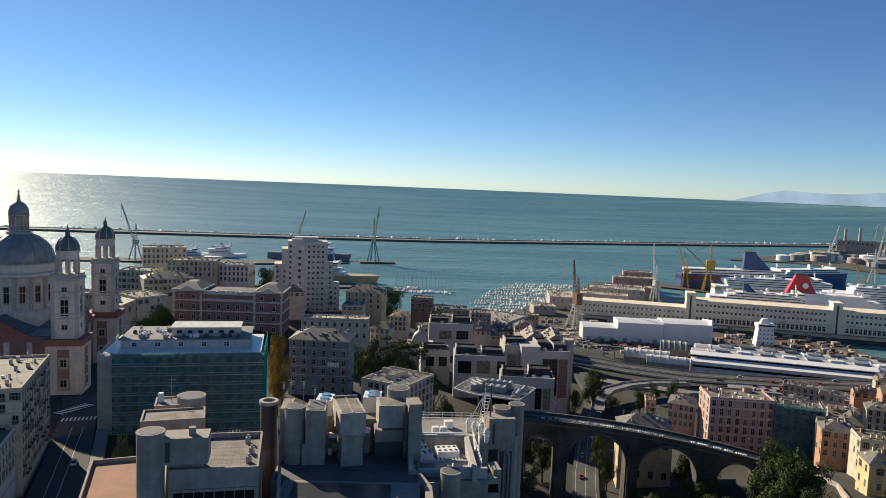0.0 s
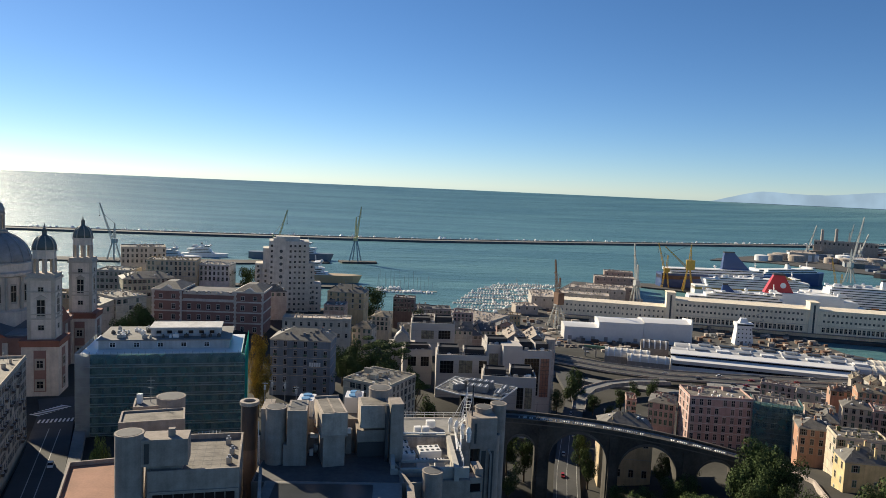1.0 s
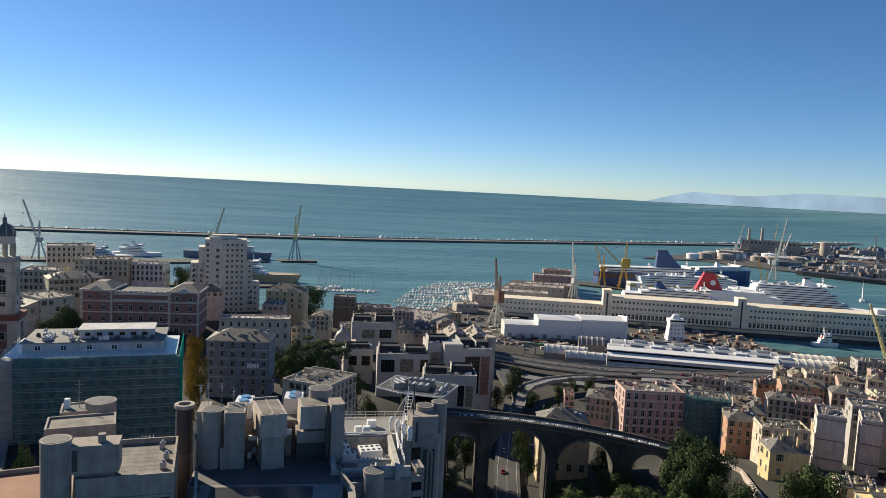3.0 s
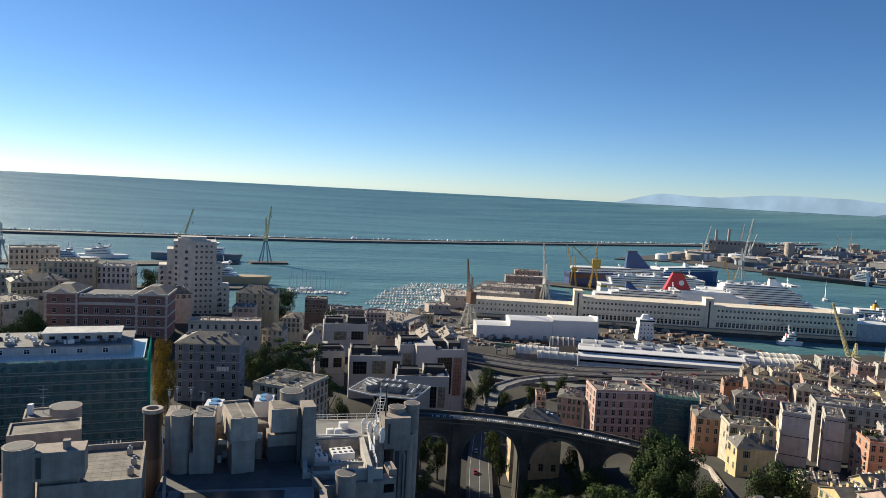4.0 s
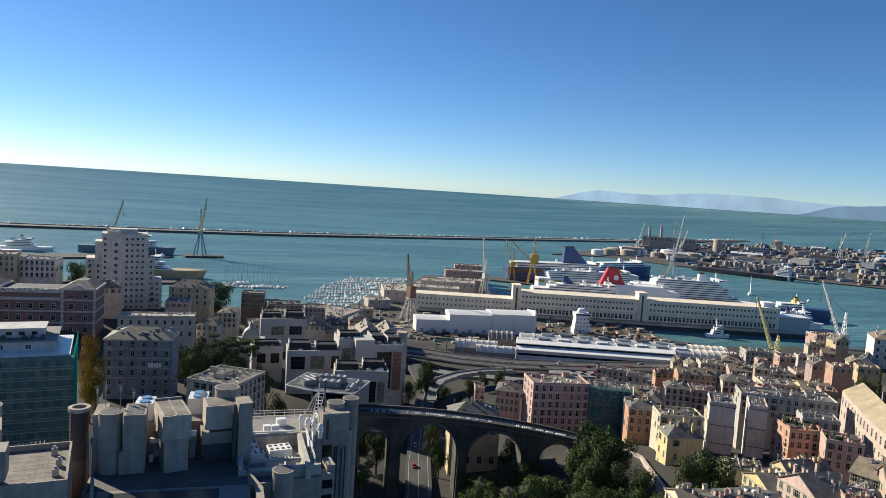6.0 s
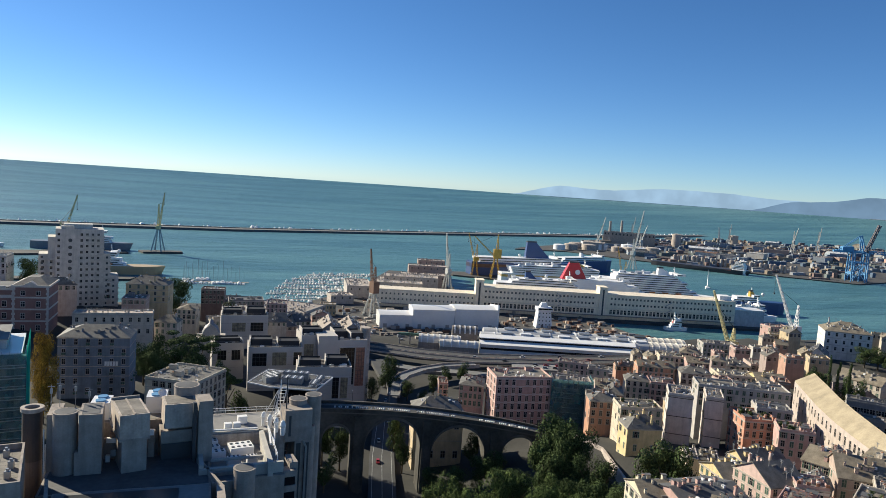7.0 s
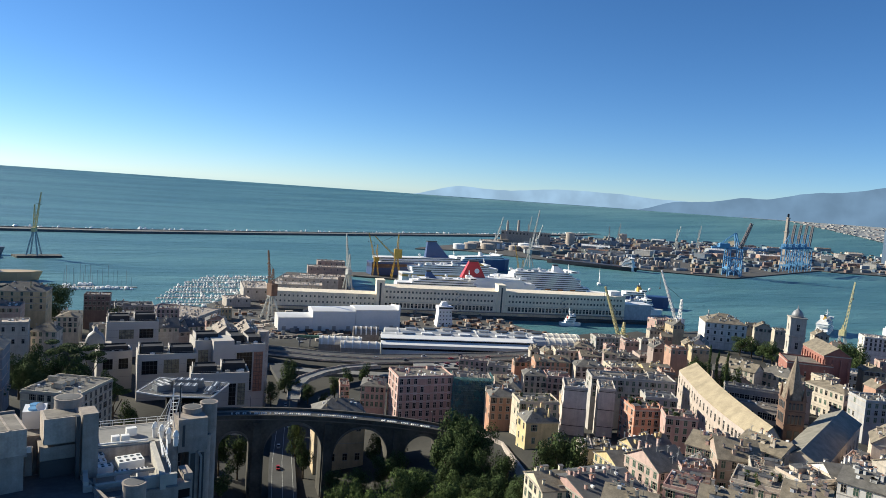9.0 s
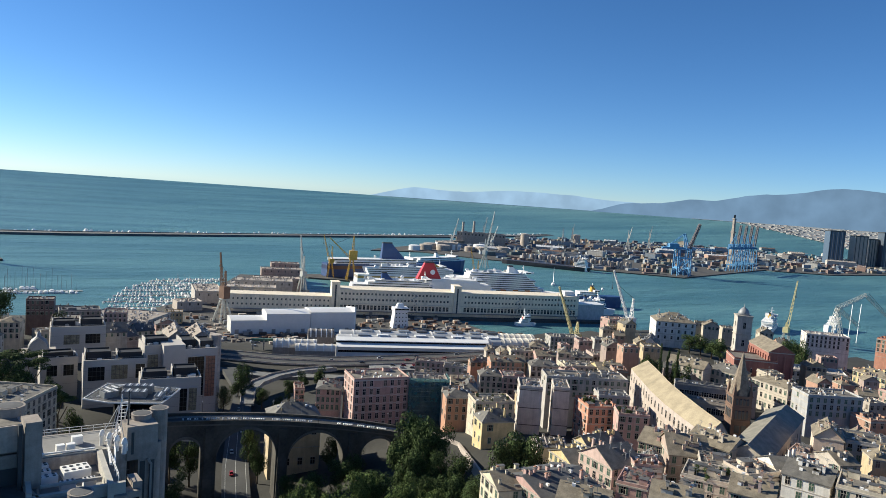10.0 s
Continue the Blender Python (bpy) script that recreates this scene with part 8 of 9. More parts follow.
def container_crane(x, y, rot, up):
    ob = thing("container_crane", "tall blue container gantry crane on the far quay", "crane", place(x, y, 2.2, rot), "blue container cranes")
    for sx in (-1, 1):
        for sy in (-1, 1):
            part("leg", Shape().beam((sx * 12, sy * 14, 0), (sx * 9, sy * 14, 62), 1.9), BLUE_PAINT, ob)
        part("side_brace", Shape().beam((sx * 12, -14, 4), (sx * 10, 14, 40), 1.1).beam((sx * 10, -14, 40), (sx * 10, 14, 40), 1.5).beam((sx * 11, 14, 4), (sx * 10, -14, 40), 1.1), BLUE_PAINT, ob)
    part("portal_beam", Shape().box(-12, 12, -15, -13, 16, 19).box(-12, 12, 13, 15, 16, 19).box(-10, 10, -15, -13, 58, 62).box(-10, 10, 13, 15, 58, 62), BLUE_PAINT, ob)
    part("girder", Shape().box(-3, 3, -16, 50, 60, 64), BLUE_PAINT, ob)
    part("machine_house", Shape().box(-6, 6, 16, 34, 64, 72), BLUE_PAINT, ob)
    part("head_frame", Shape().beam((-6, -8, 62), (0, 0, 96), 1.8).beam((6, -8, 62), (0, 0, 96), 1.8).beam((0, 40, 64), (0, 0, 96), 1.2), BLUE_PAINT, ob)
    tip = (0, -16 - 62 * math.cos(radians(up)), 62 + 62 * math.sin(radians(up)))
    part("boom", lattice(Shape(), (0, -16, 62), tip, 5, 4, 8, 1.6), mat('boom grey', (0.16, 0.14, 0.15), 0.6) if up > 50 else BLUE_PAINT, ob)
    return ob


container_crane(1240, 1135, 70, 70)
container_crane(1262, 1150, 70, 0)
for i in range(4):
    container_crane(1540 + i * 42, 1236 + i * 15, 110, 74)


# ---- far harbour land ----
rf = random.Random(21)
for i, (x, y, r, h) in enumerate([(790, 1600, 15, 12), (830, 1615, 17, 14), (880, 1612, 18, 14), (930, 1640, 17, 14), (955, 1600, 15, 12), (985, 1585, 18, 13), (1010, 1640, 18, 16), (1060, 1600, 16, 14), (870, 1670, 17, 13), (920, 1700, 16, 14), (1300, 1840, 14, 40), (1640, 2000, 14, 36)]):
    ob = thing("storage_tank", "pale round oil storage tank in the far harbour", "tank", place(x, y, 2.2), "storage tanks")
    part("shell", Shape().lathe(0, 0, [(r, -1), (r, h), (r * 0.98, h + 0.3), (r * 0.5, h + 1.6), (0.2, h + 2)], 24), CONCRETE_PALE if i % 3 else WHITE, ob)
for i in range(26):
    ob = thing("grain_silo", "grey concrete silo behind the tanker", "silo", place(985 + i * 7.6, 1395 - i * 6.8 + (i % 2) * 3, 2.2), "silo row")
    part("shell", Shape().cyl(0, 0, -1, 17, 3.5, n=14).cyl(0, 0, 17, 18.4, 2.4, 1.6, 10), CONCRETE_PALE, ob)
for x, y, h, r in ((1080, 1860, 62, 5), (1110, 1845, 66, 5)):
    ob = thing("factory_chimney", "tall pale power station chimney", "chimney", place(x, y, 2.2), "power station chimneys")
    part("shaft", Shape().cyl(0, 0, -1, h, r, r * 0.7, 16), CONCRETE_PALE, ob)
    part("band", Shape().cyl(0, 0, h, h + 6, r * 0.72, r * 0.68, 16), CONCRETE_PALE, ob)
house(1140, 1850, 2.2, 150, 50, 36, -30, (0.4, 0.33, 0.27), "flat", BITUMEN, 0, "brown brick power station in the far harbour", None, styles=("plain",), chimneys=0, group="far harbour buildings", name="power_station", clutter=4, cols=14, side=3, floors=3, win=(4, 6), rows=1)
tones = [(0.45, 0.42, 0.38), (0.5, 0.3, 0.22), (0.38, 0.36, 0.35), (0.6, 0.57, 0.5), (0.3, 0.36, 0.42), (0.55, 0.42, 0.28)]
k = 0
while k < 50:
    x, y = rf.uniform(900, 2850), rf.uniform(1130, 2250)
    if not inside(x, y, FAR) or not inside(x + 40, y - 50, FAR) or not inside(x - 30, y + 30, FAR):
        continue
    k += 1
    c = rf.choice(tones)
    house(x, y, 2.2, rf.uniform(30, 90), rf.uniform(18, 40), rf.uniform(8, 20), rf.uniform(-60, 40), c, rf.choice(("flat", "gablex")), rf.choice((CONCRETE_PALE, BITUMEN, RUST, WHITE_METAL)), rf.uniform(2, 5), "low warehouse in the far container harbour", None, styles=("plain",), chimneys=0, group="far harbour buildings", name="warehouse", cols=4, side=1, floors=1, win=(4, 4), rows=0)
s = Shape()
for i in range(1900):
    x, y = rf.uniform(950, 2850), rf.uniform(1120, 2250)
    if not inside(x, y, FAR) or not inside(x + 20, y - 30, FAR):
        continue
    s.slot(rf.randrange(6))
    a, h, w = rf.uniform(-0.6, 0.4), 2.6 * rf.randint(1, 4), rf.choice((4, 6, 9, 12, 20))
    ca, sa = math.cos(a), math.sin(a)
    pts = [(x + u * ca - v * sa, y + u * sa + v * ca) for u, v in ((-w, -4), (w, -4), (w, 4), (-w, 4))]
    s.prism(pts, 2.0, 2.2 + h)
o = part("container_stacks", s, [mat("container rust", (0.25, 0.17, 0.15)), mat("container slate", (0.12, 0.17, 0.24)), mat("container white", (0.42, 0.43, 0.45)), mat("container grey", (0.25, 0.26, 0.27)), mat("container ochre", (0.32, 0.25, 0.18)), mat("container green", (0.17, 0.2, 0.19))])
tagged(o, "stacks of rust, blue and white shipping containers", "containers", kind="stuff")

ob = thing("lighthouse", "tall slender stone lighthouse with two stages", "lighthouse", place(1945, 1573, 2.2))
beacon = mat("brown grey beacon stone", (0.36, 0.31, 0.27), 0.9, vary=0.3, scale=0.1)
part("lower_shaft", Shape().box(-5.5, 5.5, -5.5, 5.5, -1, 90, 1.0), beacon, ob)
part("gallery", Shape().box(-6.4, 6.4, -6.4, 6.4, 90, 93), beacon, ob)
part("upper_shaft", Shape().box(-4.2, 4.2, -4.2, 4.2, 93, 134, 0.7), beacon, ob)
part("upper_gallery", Shape().box(-5, 5, -5, 5, 134, 137), beacon, ob)
part("lantern_base", Shape().cyl(0, 0, 137, 139, 3.0, n=12), beacon, ob)
part("lantern", Shape().cyl(0, 0, 139, 145, 3.2, n=12).lathe(0, 0, [(3.6, 145), (2.8, 148), (0.3, 150)], 12), GLASS, ob)


def office_tower(x, y, w, d, h, rot, color, label):
    ob = thing("office_tower", label, "skyscraper", place(x, y, 2.2, rot), "distant office towers")
    part("wall", Shape().box(-w / 2, w / 2, -d / 2, d / 2, -2, h), mat("tower %s" % label[:12], color, 0.35, vary=0.15), ob)
    for i in range(7):
        xx = -w / 2 + (i + 0.5) * w / 7
        part("mullion", Shape().box(xx - 1, xx + 1, -d / 2 - 0.6, -d / 2, -2, h), CONCRETE_PALE if i % 2 else DARK_STEEL_AND_SHADE, ob)
    part("crown", Shape().box(-w / 2 - 0.5, w / 2 + 0.5, -d / 2 - 0.5, d / 2 + 0.5, h, h + 4), DARK_STEEL_AND_SHADE, ob)


office_tower(2380, 1500, 52, 40, 116, -32, (0.1, 0.14, 0.2), "dark blue glass office tower in the distance")
office_tower(2440, 1450, 44, 40, 104, -32, (0.34, 0.32, 0.3), "pale striped office tower in the distance")
office_tower(2500, 1440, 30, 30, 96, -32, (0.36, 0.34, 0.32), "slim pale office tower in the distance")
office_tower(2530, 1400, 54, 40, 122, -32, (0.1, 0.12, 0.15), "dark twin office tower in the distance")
office_tower(2590, 1380, 50, 40, 118, -32, (0.12, 0.14, 0.17), "dark glazed office tower in the distance")


# ---- far coast and mountains ----
def ridge(name, az0, az1, r, base, heights, color, label, rough):
    """A far ridge line: a sheet standing at r metres, its crest rising and falling through the given heights."""
    s = Shape()
    n = 160
    top = []
    for i in range(n + 1):
        q = i / n
        k = q * (len(heights) - 1)
        a, f = int(min(k, len(heights) - 2)), k - int(min(k, len(heights) - 2))
        f = f * f * (3 - 2 * f)
        h = heights[a] + (heights[a + 1] - heights[a]) * f + rough * noise.noise((q * 24, r * 0.01, 0)) + rough * 0.5 * noise.noise((q * 70, 1, 0))
        az = radians(az0 + (az1 - az0) * q)
        top.append((r * math.sin(az), r * math.cos(az), h))
    for p, q in zip(top, top[1:]):
        s.face([(p[0], p[1], base), (q[0], q[1], base), q, p])
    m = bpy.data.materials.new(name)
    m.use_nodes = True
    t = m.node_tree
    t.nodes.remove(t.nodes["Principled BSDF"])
    # the sheet glows by itself, with the haze of distance mixed into its colour
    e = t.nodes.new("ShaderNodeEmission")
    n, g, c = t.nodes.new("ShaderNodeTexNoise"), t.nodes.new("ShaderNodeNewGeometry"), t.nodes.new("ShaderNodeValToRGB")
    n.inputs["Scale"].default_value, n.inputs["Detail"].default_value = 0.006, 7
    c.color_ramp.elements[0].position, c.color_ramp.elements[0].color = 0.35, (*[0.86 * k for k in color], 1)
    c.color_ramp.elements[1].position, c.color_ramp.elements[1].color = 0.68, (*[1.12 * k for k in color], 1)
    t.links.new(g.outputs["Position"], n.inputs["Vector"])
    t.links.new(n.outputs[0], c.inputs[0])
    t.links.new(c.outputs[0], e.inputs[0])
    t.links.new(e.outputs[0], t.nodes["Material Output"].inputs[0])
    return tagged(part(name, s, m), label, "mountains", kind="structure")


ridge("backdrop_far_mountains", 18, 62, 4940, 60, [90, 118, 190, 186, 215, 212, 195, 185, 175, 170, 165, 160], (0.17, 0.24, 0.325), "far coastal mountains as a sheet glowing in pale haze blue", 6)
ridge("backdrop_near_mountains", 39, 87, 4900, 40, [95, 190, 236, 300, 360, 335, 350, 400, 430, 400, 440], (0.088, 0.135, 0.2), "mountains behind the harbour as a sheet glowing in haze blue", 8)


def coast_edge(deg):
    return 4880 - 150 * min(max(deg - 51, 0), 12)


s = Shape()
for i in range(2200):
    deg = rf.uniform(50, 68)
    az, r = radians(deg), rf.uniform(2650, 4860)
    if r > 2900 and r < coast_edge(deg):
        continue
    x, y = r * math.sin(az), r * math.cos(az)
    if r < 3000 and not inside(x, y, FAR):
        continue
    z = 0 if r < 3000 else 116 * ((r - 3000) / 1950.0) ** 1.3
    s.slot(rf.randrange(4))
    w, d, h = rf.uniform(5, 18), rf.uniform(4, 10), rf.uniform(3, 6)
    s.box(x - w, x + w, y - d, y + d, z - 2, z + h)
o = part("distant_suburb", s, [wall_paint((0.4, 0.38, 0.36)), wall_paint((0.5, 0.48, 0.45)), wall_paint((0.36, 0.28, 0.25)), wall_paint((0.26, 0.28, 0.28))])
tagged(o, "crowded pale apartment blocks of the distant suburb", "buildings", kind="stuff")
s = Shape()
n = 40
for i in range(n):
    for j in range(8):
        def pt(i, j):
            deg = 48 + 28 * i / n
            r_in = coast_edge(deg)
            az, r = radians(deg), r_in + (4900 - r_in) * j / 8
            z = 1.6 if r < 3000 else 116 * ((r - 3000) / 1950.0) ** 1.3 + 2.5
            return (r * math.sin(az), r * math.cos(az), z)
        s.face([pt(i, j), pt(i + 1, j), pt(i + 1, j + 1), pt(i, j + 1)])
# ground colour lightened and greyed to carry the haze of distance
tagged(part("ground_far_coast", s, mat("haze-toned far coast ground", (0.27, 0.28, 0.29), 0.9, vary=0.3, scale=0.01, fine=0.1)), "low built-up coast in the distance", "ground", kind="structure")


# loose dock clutter between the sheds
s = Shape()
for i in range(700):
    zone = rf.choice(((105, 395, 575, 755), (100, 330, 790, 1000), (100, 420, 600, 700)))
    x, y = rf.uniform(zone[0], zone[1]), rf.uniform(zone[2], zone[3])
    if 190 < x < 400 and y < 615:
        continue
    if not inside(x, y, DOCKS) and not inside(x, y, PIER):
        continue
    s.slot(rf.randrange(4))
    w, d, h = rf.uniform(0.8, 4), rf.uniform(0.8, 2.5), rf.uniform(0.6, 3.5)
    s.box(x - w, x + w, y - d, y + d, 2.3, 2.8 + h)
o = part("dock_clutter", s, [STEEL, RUST, mat("rusty plate", (0.2, 0.17, 0.15)), CONCRETE_PALE])
tagged(o, "crates, skips and machinery lying about the docks", "clutter", kind="stuff")


# ---- trees ----
CROWNS = {}


def crown_mesh(kind, v):
    """A crown of radius 1 and height 1 about the middle: many small leaf clumps on uneven lobes, with gaps."""
    key = (kind, v)
    if key not in CROWNS:
        r = random.Random(v * 17 + len(kind))
        s = Shape()
        lobes = []
        for i in range(9 if kind == "pine" else 13):
            if kind == "pine":
                lobes.append((Vector((r.uniform(-0.7, 0.7), r.uniform(-0.7, 0.7), r.uniform(0.1, 0.75))), r.uniform(0.25, 0.42), 0.45))
            elif kind == "column":
                lobes.append((Vector((r.uniform(-0.25, 0.25), r.uniform(-0.25, 0.25), -0.9 + 1.8 * i / 13)), r.uniform(0.35, 0.6) * (1.1 - 0.4 * i / 13), 0.5))
            else:
                a, q = r.uniform(0, math.tau), r.uniform(0.15, 0.62)
                lobes.append((Vector((q * math.cos(a), q * math.sin(a), r.uniform(-0.6, 0.62))), r.uniform(0.3, 0.48), 0.85))
        for c, rad, flat in lobes:
            for k in range(430):
                d = Vector((r.gauss(0, 1), r.gauss(0, 1), r.gauss(0, 1))).normalized()
                p = c + Vector((d.x, d.y, d.z * flat)) * rad * r.uniform(0.7, 1.05)
                n = (d + Vector((r.uniform(-0.7, 0.7), r.uniform(-0.7, 0.7), r.uniform(-0.2, 0.9)))).normalized()
                u = n.cross(Vector((r.random(), r.random(), r.random())).normalized()).normalized() * r.uniform(0.02, 0.046)
                w = n.cross(u).normalized() * u.length * r.uniform(0.6, 1.0)
                s.face([p - u, p - w * 0.8, p + u, p + w])
        me = bpy.data.meshes.new("crown")
        me.from_pydata(s.v, [], s.f)
        CROWNS[key] = me
    return CROWNS[key]


CROWN_BY_MAT = {}


def tree(x, y, top, r, kind, leaves, label, group):
    z0 = ground_z(x, y) - 0.5
    h = max(top - z0, r * 1.5)
    ob = thing("tree", label, "tree", place(x, y, z0, RNG.uniform(0, 360)), group)
    v = RNG.randrange(4)
    key = (kind, v, leaves.name)
    if key not in CROWN_BY_MAT:
        me = crown_mesh(kind, v).copy()
        me.materials.append(leaves)
        CROWN_BY_MAT[key] = me
    ch = h * (0.42 if kind == "pine" else 0.8)
    again("crown", CROWN_BY_MAT[key], ob, pose(0, 0, h - ch / 2 - (0.2 * ch if kind == "pine" else 0)) @ Matrix.Diagonal((r, r, ch / 2 * 1.05, 1)))
    s = Shape().cyl(0, 0, -1, h * 0.5, 0.04 * r + 0.25, 0.03 * r + 0.1, 8)
    for i in range(4):
        a = math.tau * i / 4 + 0.4
        s.beam((0, 0, h * (0.35 + 0.05 * i)), (r * 0.5 * math.cos(a), r * 0.5 * math.sin(a), h * (0.6 + 0.04 * i)), 0.3)
    part("trunk", s, BARK, ob)


tree(128.4, 251.2, 59.4, 11, 'round', LEAF_DARK, 'dense dark green evergreen tree on the slope', 'slope trees')
tree(123.5, 247.0, 53.3, 9, 'round', LEAF_DARK, 'dense dark green evergreen tree on the slope', 'slope trees')
tree(129.5, 246.0, 55.7, 9, 'round', LEAF_DARK, 'dense dark green evergreen tree on the slope', 'slope trees')
tree(129.1, 237.1, 52.8, 8, 'round', LEAF_DARK, 'dense dark green evergreen tree on the slope', 'slope trees')
tree(121.5, 237.0, 48.8, 8, 'round', LEAF_DARK, 'dense dark green evergreen tree on the slope', 'slope trees')
tree(124.5, 231.0, 46.3, 8, 'round', LEAF_DARK, 'dense dark green evergreen tree on the slope', 'slope trees')
tree(131.3, 226.7, 49.4, 7, 'round', LEAF_DARK, 'dense dark green evergreen tree on the slope', 'slope trees')
tree(134.1, 220.4, 49.1, 6, 'round', LEAF_DARK, 'dense dark green evergreen tree on the slope', 'slope trees')
tree(130.5, 243.5, 58.8, 9, 'round', LEAF_DARK, 'dense dark green evergreen tree on the slope', 'slope trees')
tree(134.5, 239.5, 54.5, 8, 'round', LEAF_DARK, 'dense dark green evergreen tree on the slope', 'slope trees')
tree(103.8, 227.4, 43.7, 7, 'round', LEAF_DARK, 'dense dark green evergreen tree on the slope', 'slope trees')
tree(120.4, 214.5, 45.5, 7, 'round', LEAF_DARK, 'dense dark green evergreen tree on the slope', 'slope trees')
tree(124.7, 209.7, 45.8, 7, 'round', LEAF_DARK, 'dense dark green evergreen tree on the slope', 'slope trees')
tree(129.0, 202.4, 50.2, 6, 'round', LEAF_DARK, 'dense dark green evergreen tree on the slope', 'slope trees')
tree(146.2, 200.9, 66.0, 10, 'round', LEAF_DARK, 'dense dark green evergreen tree on the slope', 'slope trees')
tree(141.2, 203.2, 62.3, 8, 'round', LEAF_DARK, 'dense dark green evergreen tree on the slope', 'slope trees')
tree(151.2, 197.6, 64.6, 8.5, 'round', LEAF_DARK, 'dense dark green evergreen tree on the slope', 'slope trees')
tree(124.9, 193.1, 50.3, 6, 'round', LEAF_DARK, 'dense dark green evergreen tree on the slope', 'slope trees')
tree(79.6, 234.9, 40.1, 6.5, 'round', LEAF, 'light green leafy tree below the viaduct', 'slope trees')
tree(85.8, 219.8, 42.5, 6, 'round', LEAF, 'light green leafy tree below the viaduct', 'slope trees')
tree(96.5, 226.3, 45.5, 7, 'round', LEAF, 'light green leafy tree below the viaduct', 'slope trees')
tree(109.4, 213.6, 48.7, 7, 'round', LEAF, 'light green leafy tree below the viaduct', 'slope trees')
tree(100.0, 209.3, 47.2, 6, 'round', LEAF, 'light green leafy tree below the viaduct', 'slope trees')
tree(77.8, 214.3, 44.3, 5, 'round', LEAF, 'light green leafy tree below the viaduct', 'slope trees')
tree(109.3, 197.8, 48.2, 6, 'round', LEAF, 'light green leafy tree below the viaduct', 'slope trees')
tree(70.8, 229.3, 39.5, 5, 'round', LEAF, 'light green leafy tree below the viaduct', 'slope trees')
for x, y, top, spread in ((79, 303, 31, 5), (50, 304, 34, 6), (43, 312, 36, 6), (36, 302, 33, 5), (118, 290, 35, 7), (111, 296, 33, 6), (82, 268, 29, 5), (92, 262, 31, 6), (103, 264, 34, 6), (112, 270, 33, 6), (40, 280, 30, 5), (80, 325, 30, 5)):
    tree(x, y, top, spread, 'round', LEAF_DARK, 'dark tree in the shaded valley under the viaduct', 'valley trees')
tree(458.7, 402.1, 45.5, 9, 'round', LEAF_DARK, 'dark evergreen tree on the old town hill', 'hill trees')
tree(464.4, 395.6, 46.5, 10, 'round', LEAF_DARK, 'dark evergreen tree on the old town hill', 'hill trees')
tree(466.1, 385.7, 47.0, 10, 'round', LEAF_DARK, 'dark evergreen tree on the old town hill', 'hill trees')
tree(466.4, 377.4, 46.0, 8, 'round', LEAF_DARK, 'dark evergreen tree on the old town hill', 'hill trees')
tree(530.7, 357.7, 51.0, 10, 'round', LEAF_DARK, 'dark evergreen tree on the old town hill', 'hill trees')
tree(517.5, 341.4, 52.0, 9, 'round', LEAF_DARK, 'dark evergreen tree on the old town hill', 'hill trees')
tree(495.7, 338.0, 54.3, 8, 'round', LEAF_DARK, 'dark evergreen tree on the old town hill', 'hill trees')
tree(312.9, 294.9, 68.0, 1.7, 'column', LEAF_DARK, 'tall dark cypress by the cloister', 'cypresses')
tree(316.5, 292.4, 65.5, 1.9, 'column', LEAF_DARK, 'tall dark cypress by the cloister', 'cypresses')
tree(321.6, 289.7, 65.0, 2.1, 'column', LEAF_DARK, 'tall dark cypress by the cloister', 'cypresses')
tree(317.6, 304.5, 56.5, 6, 'round', LEAF_DARK, 'dark garden tree by the cloister', 'hill trees')
tree(326.4, 295.1, 57.5, 6, 'round', LEAF_DARK, 'dark garden tree by the cloister', 'hill trees')
tree(326.7, 288.8, 57.0, 5, 'round', LEAF_DARK, 'dark garden tree by the cloister', 'hill trees')
tree(311.5, 305.1, 61.7, 5, 'round', LEAF_DARK, 'dark garden tree by the cloister', 'hill trees')
tree(-74.3, 323.6, 73.3, 4.6, 'round', LEAF_AUTUMN, 'yellowing autumn tree beside the netted block', 'autumn trees')
tree(-74.5, 317.4, 67.7, 4.4, 'round', LEAF_AUTUMN, 'yellowing autumn tree beside the netted block', 'autumn trees')
tree(-70.1, 314.3, 65.2, 4.2, 'round', LEAF_AUTUMN, 'yellowing autumn tree beside the netted block', 'autumn trees')
tree(-70.9, 308.0, 58.9, 4.4, 'round', LEAF_AUTUMN, 'yellowing autumn tree beside the netted block', 'autumn trees')
tree(-24.1, 399.3, 58.6, 12, 'pine', LEAF_DARK, 'flat-topped dark umbrella pine', 'umbrella pines')
tree(-12.2, 391.8, 56.7, 10, 'pine', LEAF_DARK, 'flat-topped dark umbrella pine', 'umbrella pines')
tree(-42.0, 628.6, 52.1, 13, 'round', LEAF_DARK, 'dense dark pine above the marina', 'hill trees')
tree(-52.1, 623.1, 49.0, 12, 'round', LEAF_DARK, 'dense dark pine above the marina', 'hill trees')
tree(-141.0, 566.0, 73.0, 9, 'round', LEAF_DARK, 'dark evergreen tree behind the palazzo', 'hill trees')
tree(-137.0, 552.0, 66.0, 9, 'round', LEAF_DARK, 'dark evergreen tree behind the palazzo', 'hill trees')
tree(-6.3, 361.9, 48.4, 8, 'pine', LEAF_DARK, 'flat-topped dark umbrella pine', 'umbrella pines')
tree(-0.2, 356.0, 47.3, 8, 'pine', LEAF_DARK, 'flat-topped dark umbrella pine', 'umbrella pines')
tree(-36.6, 393.3, 58.0, 9, 'round', LEAF_DARK, 'dark leafy tree between the buildings', 'street trees')
tree(-41.8, 382.7, 55.0, 8, 'round', LEAF_DARK, 'dark leafy tree between the buildings', 'street trees')
tree(-25.9, 381.1, 56.0, 9, 'round', LEAF_DARK, 'dark leafy tree between the buildings', 'street trees')
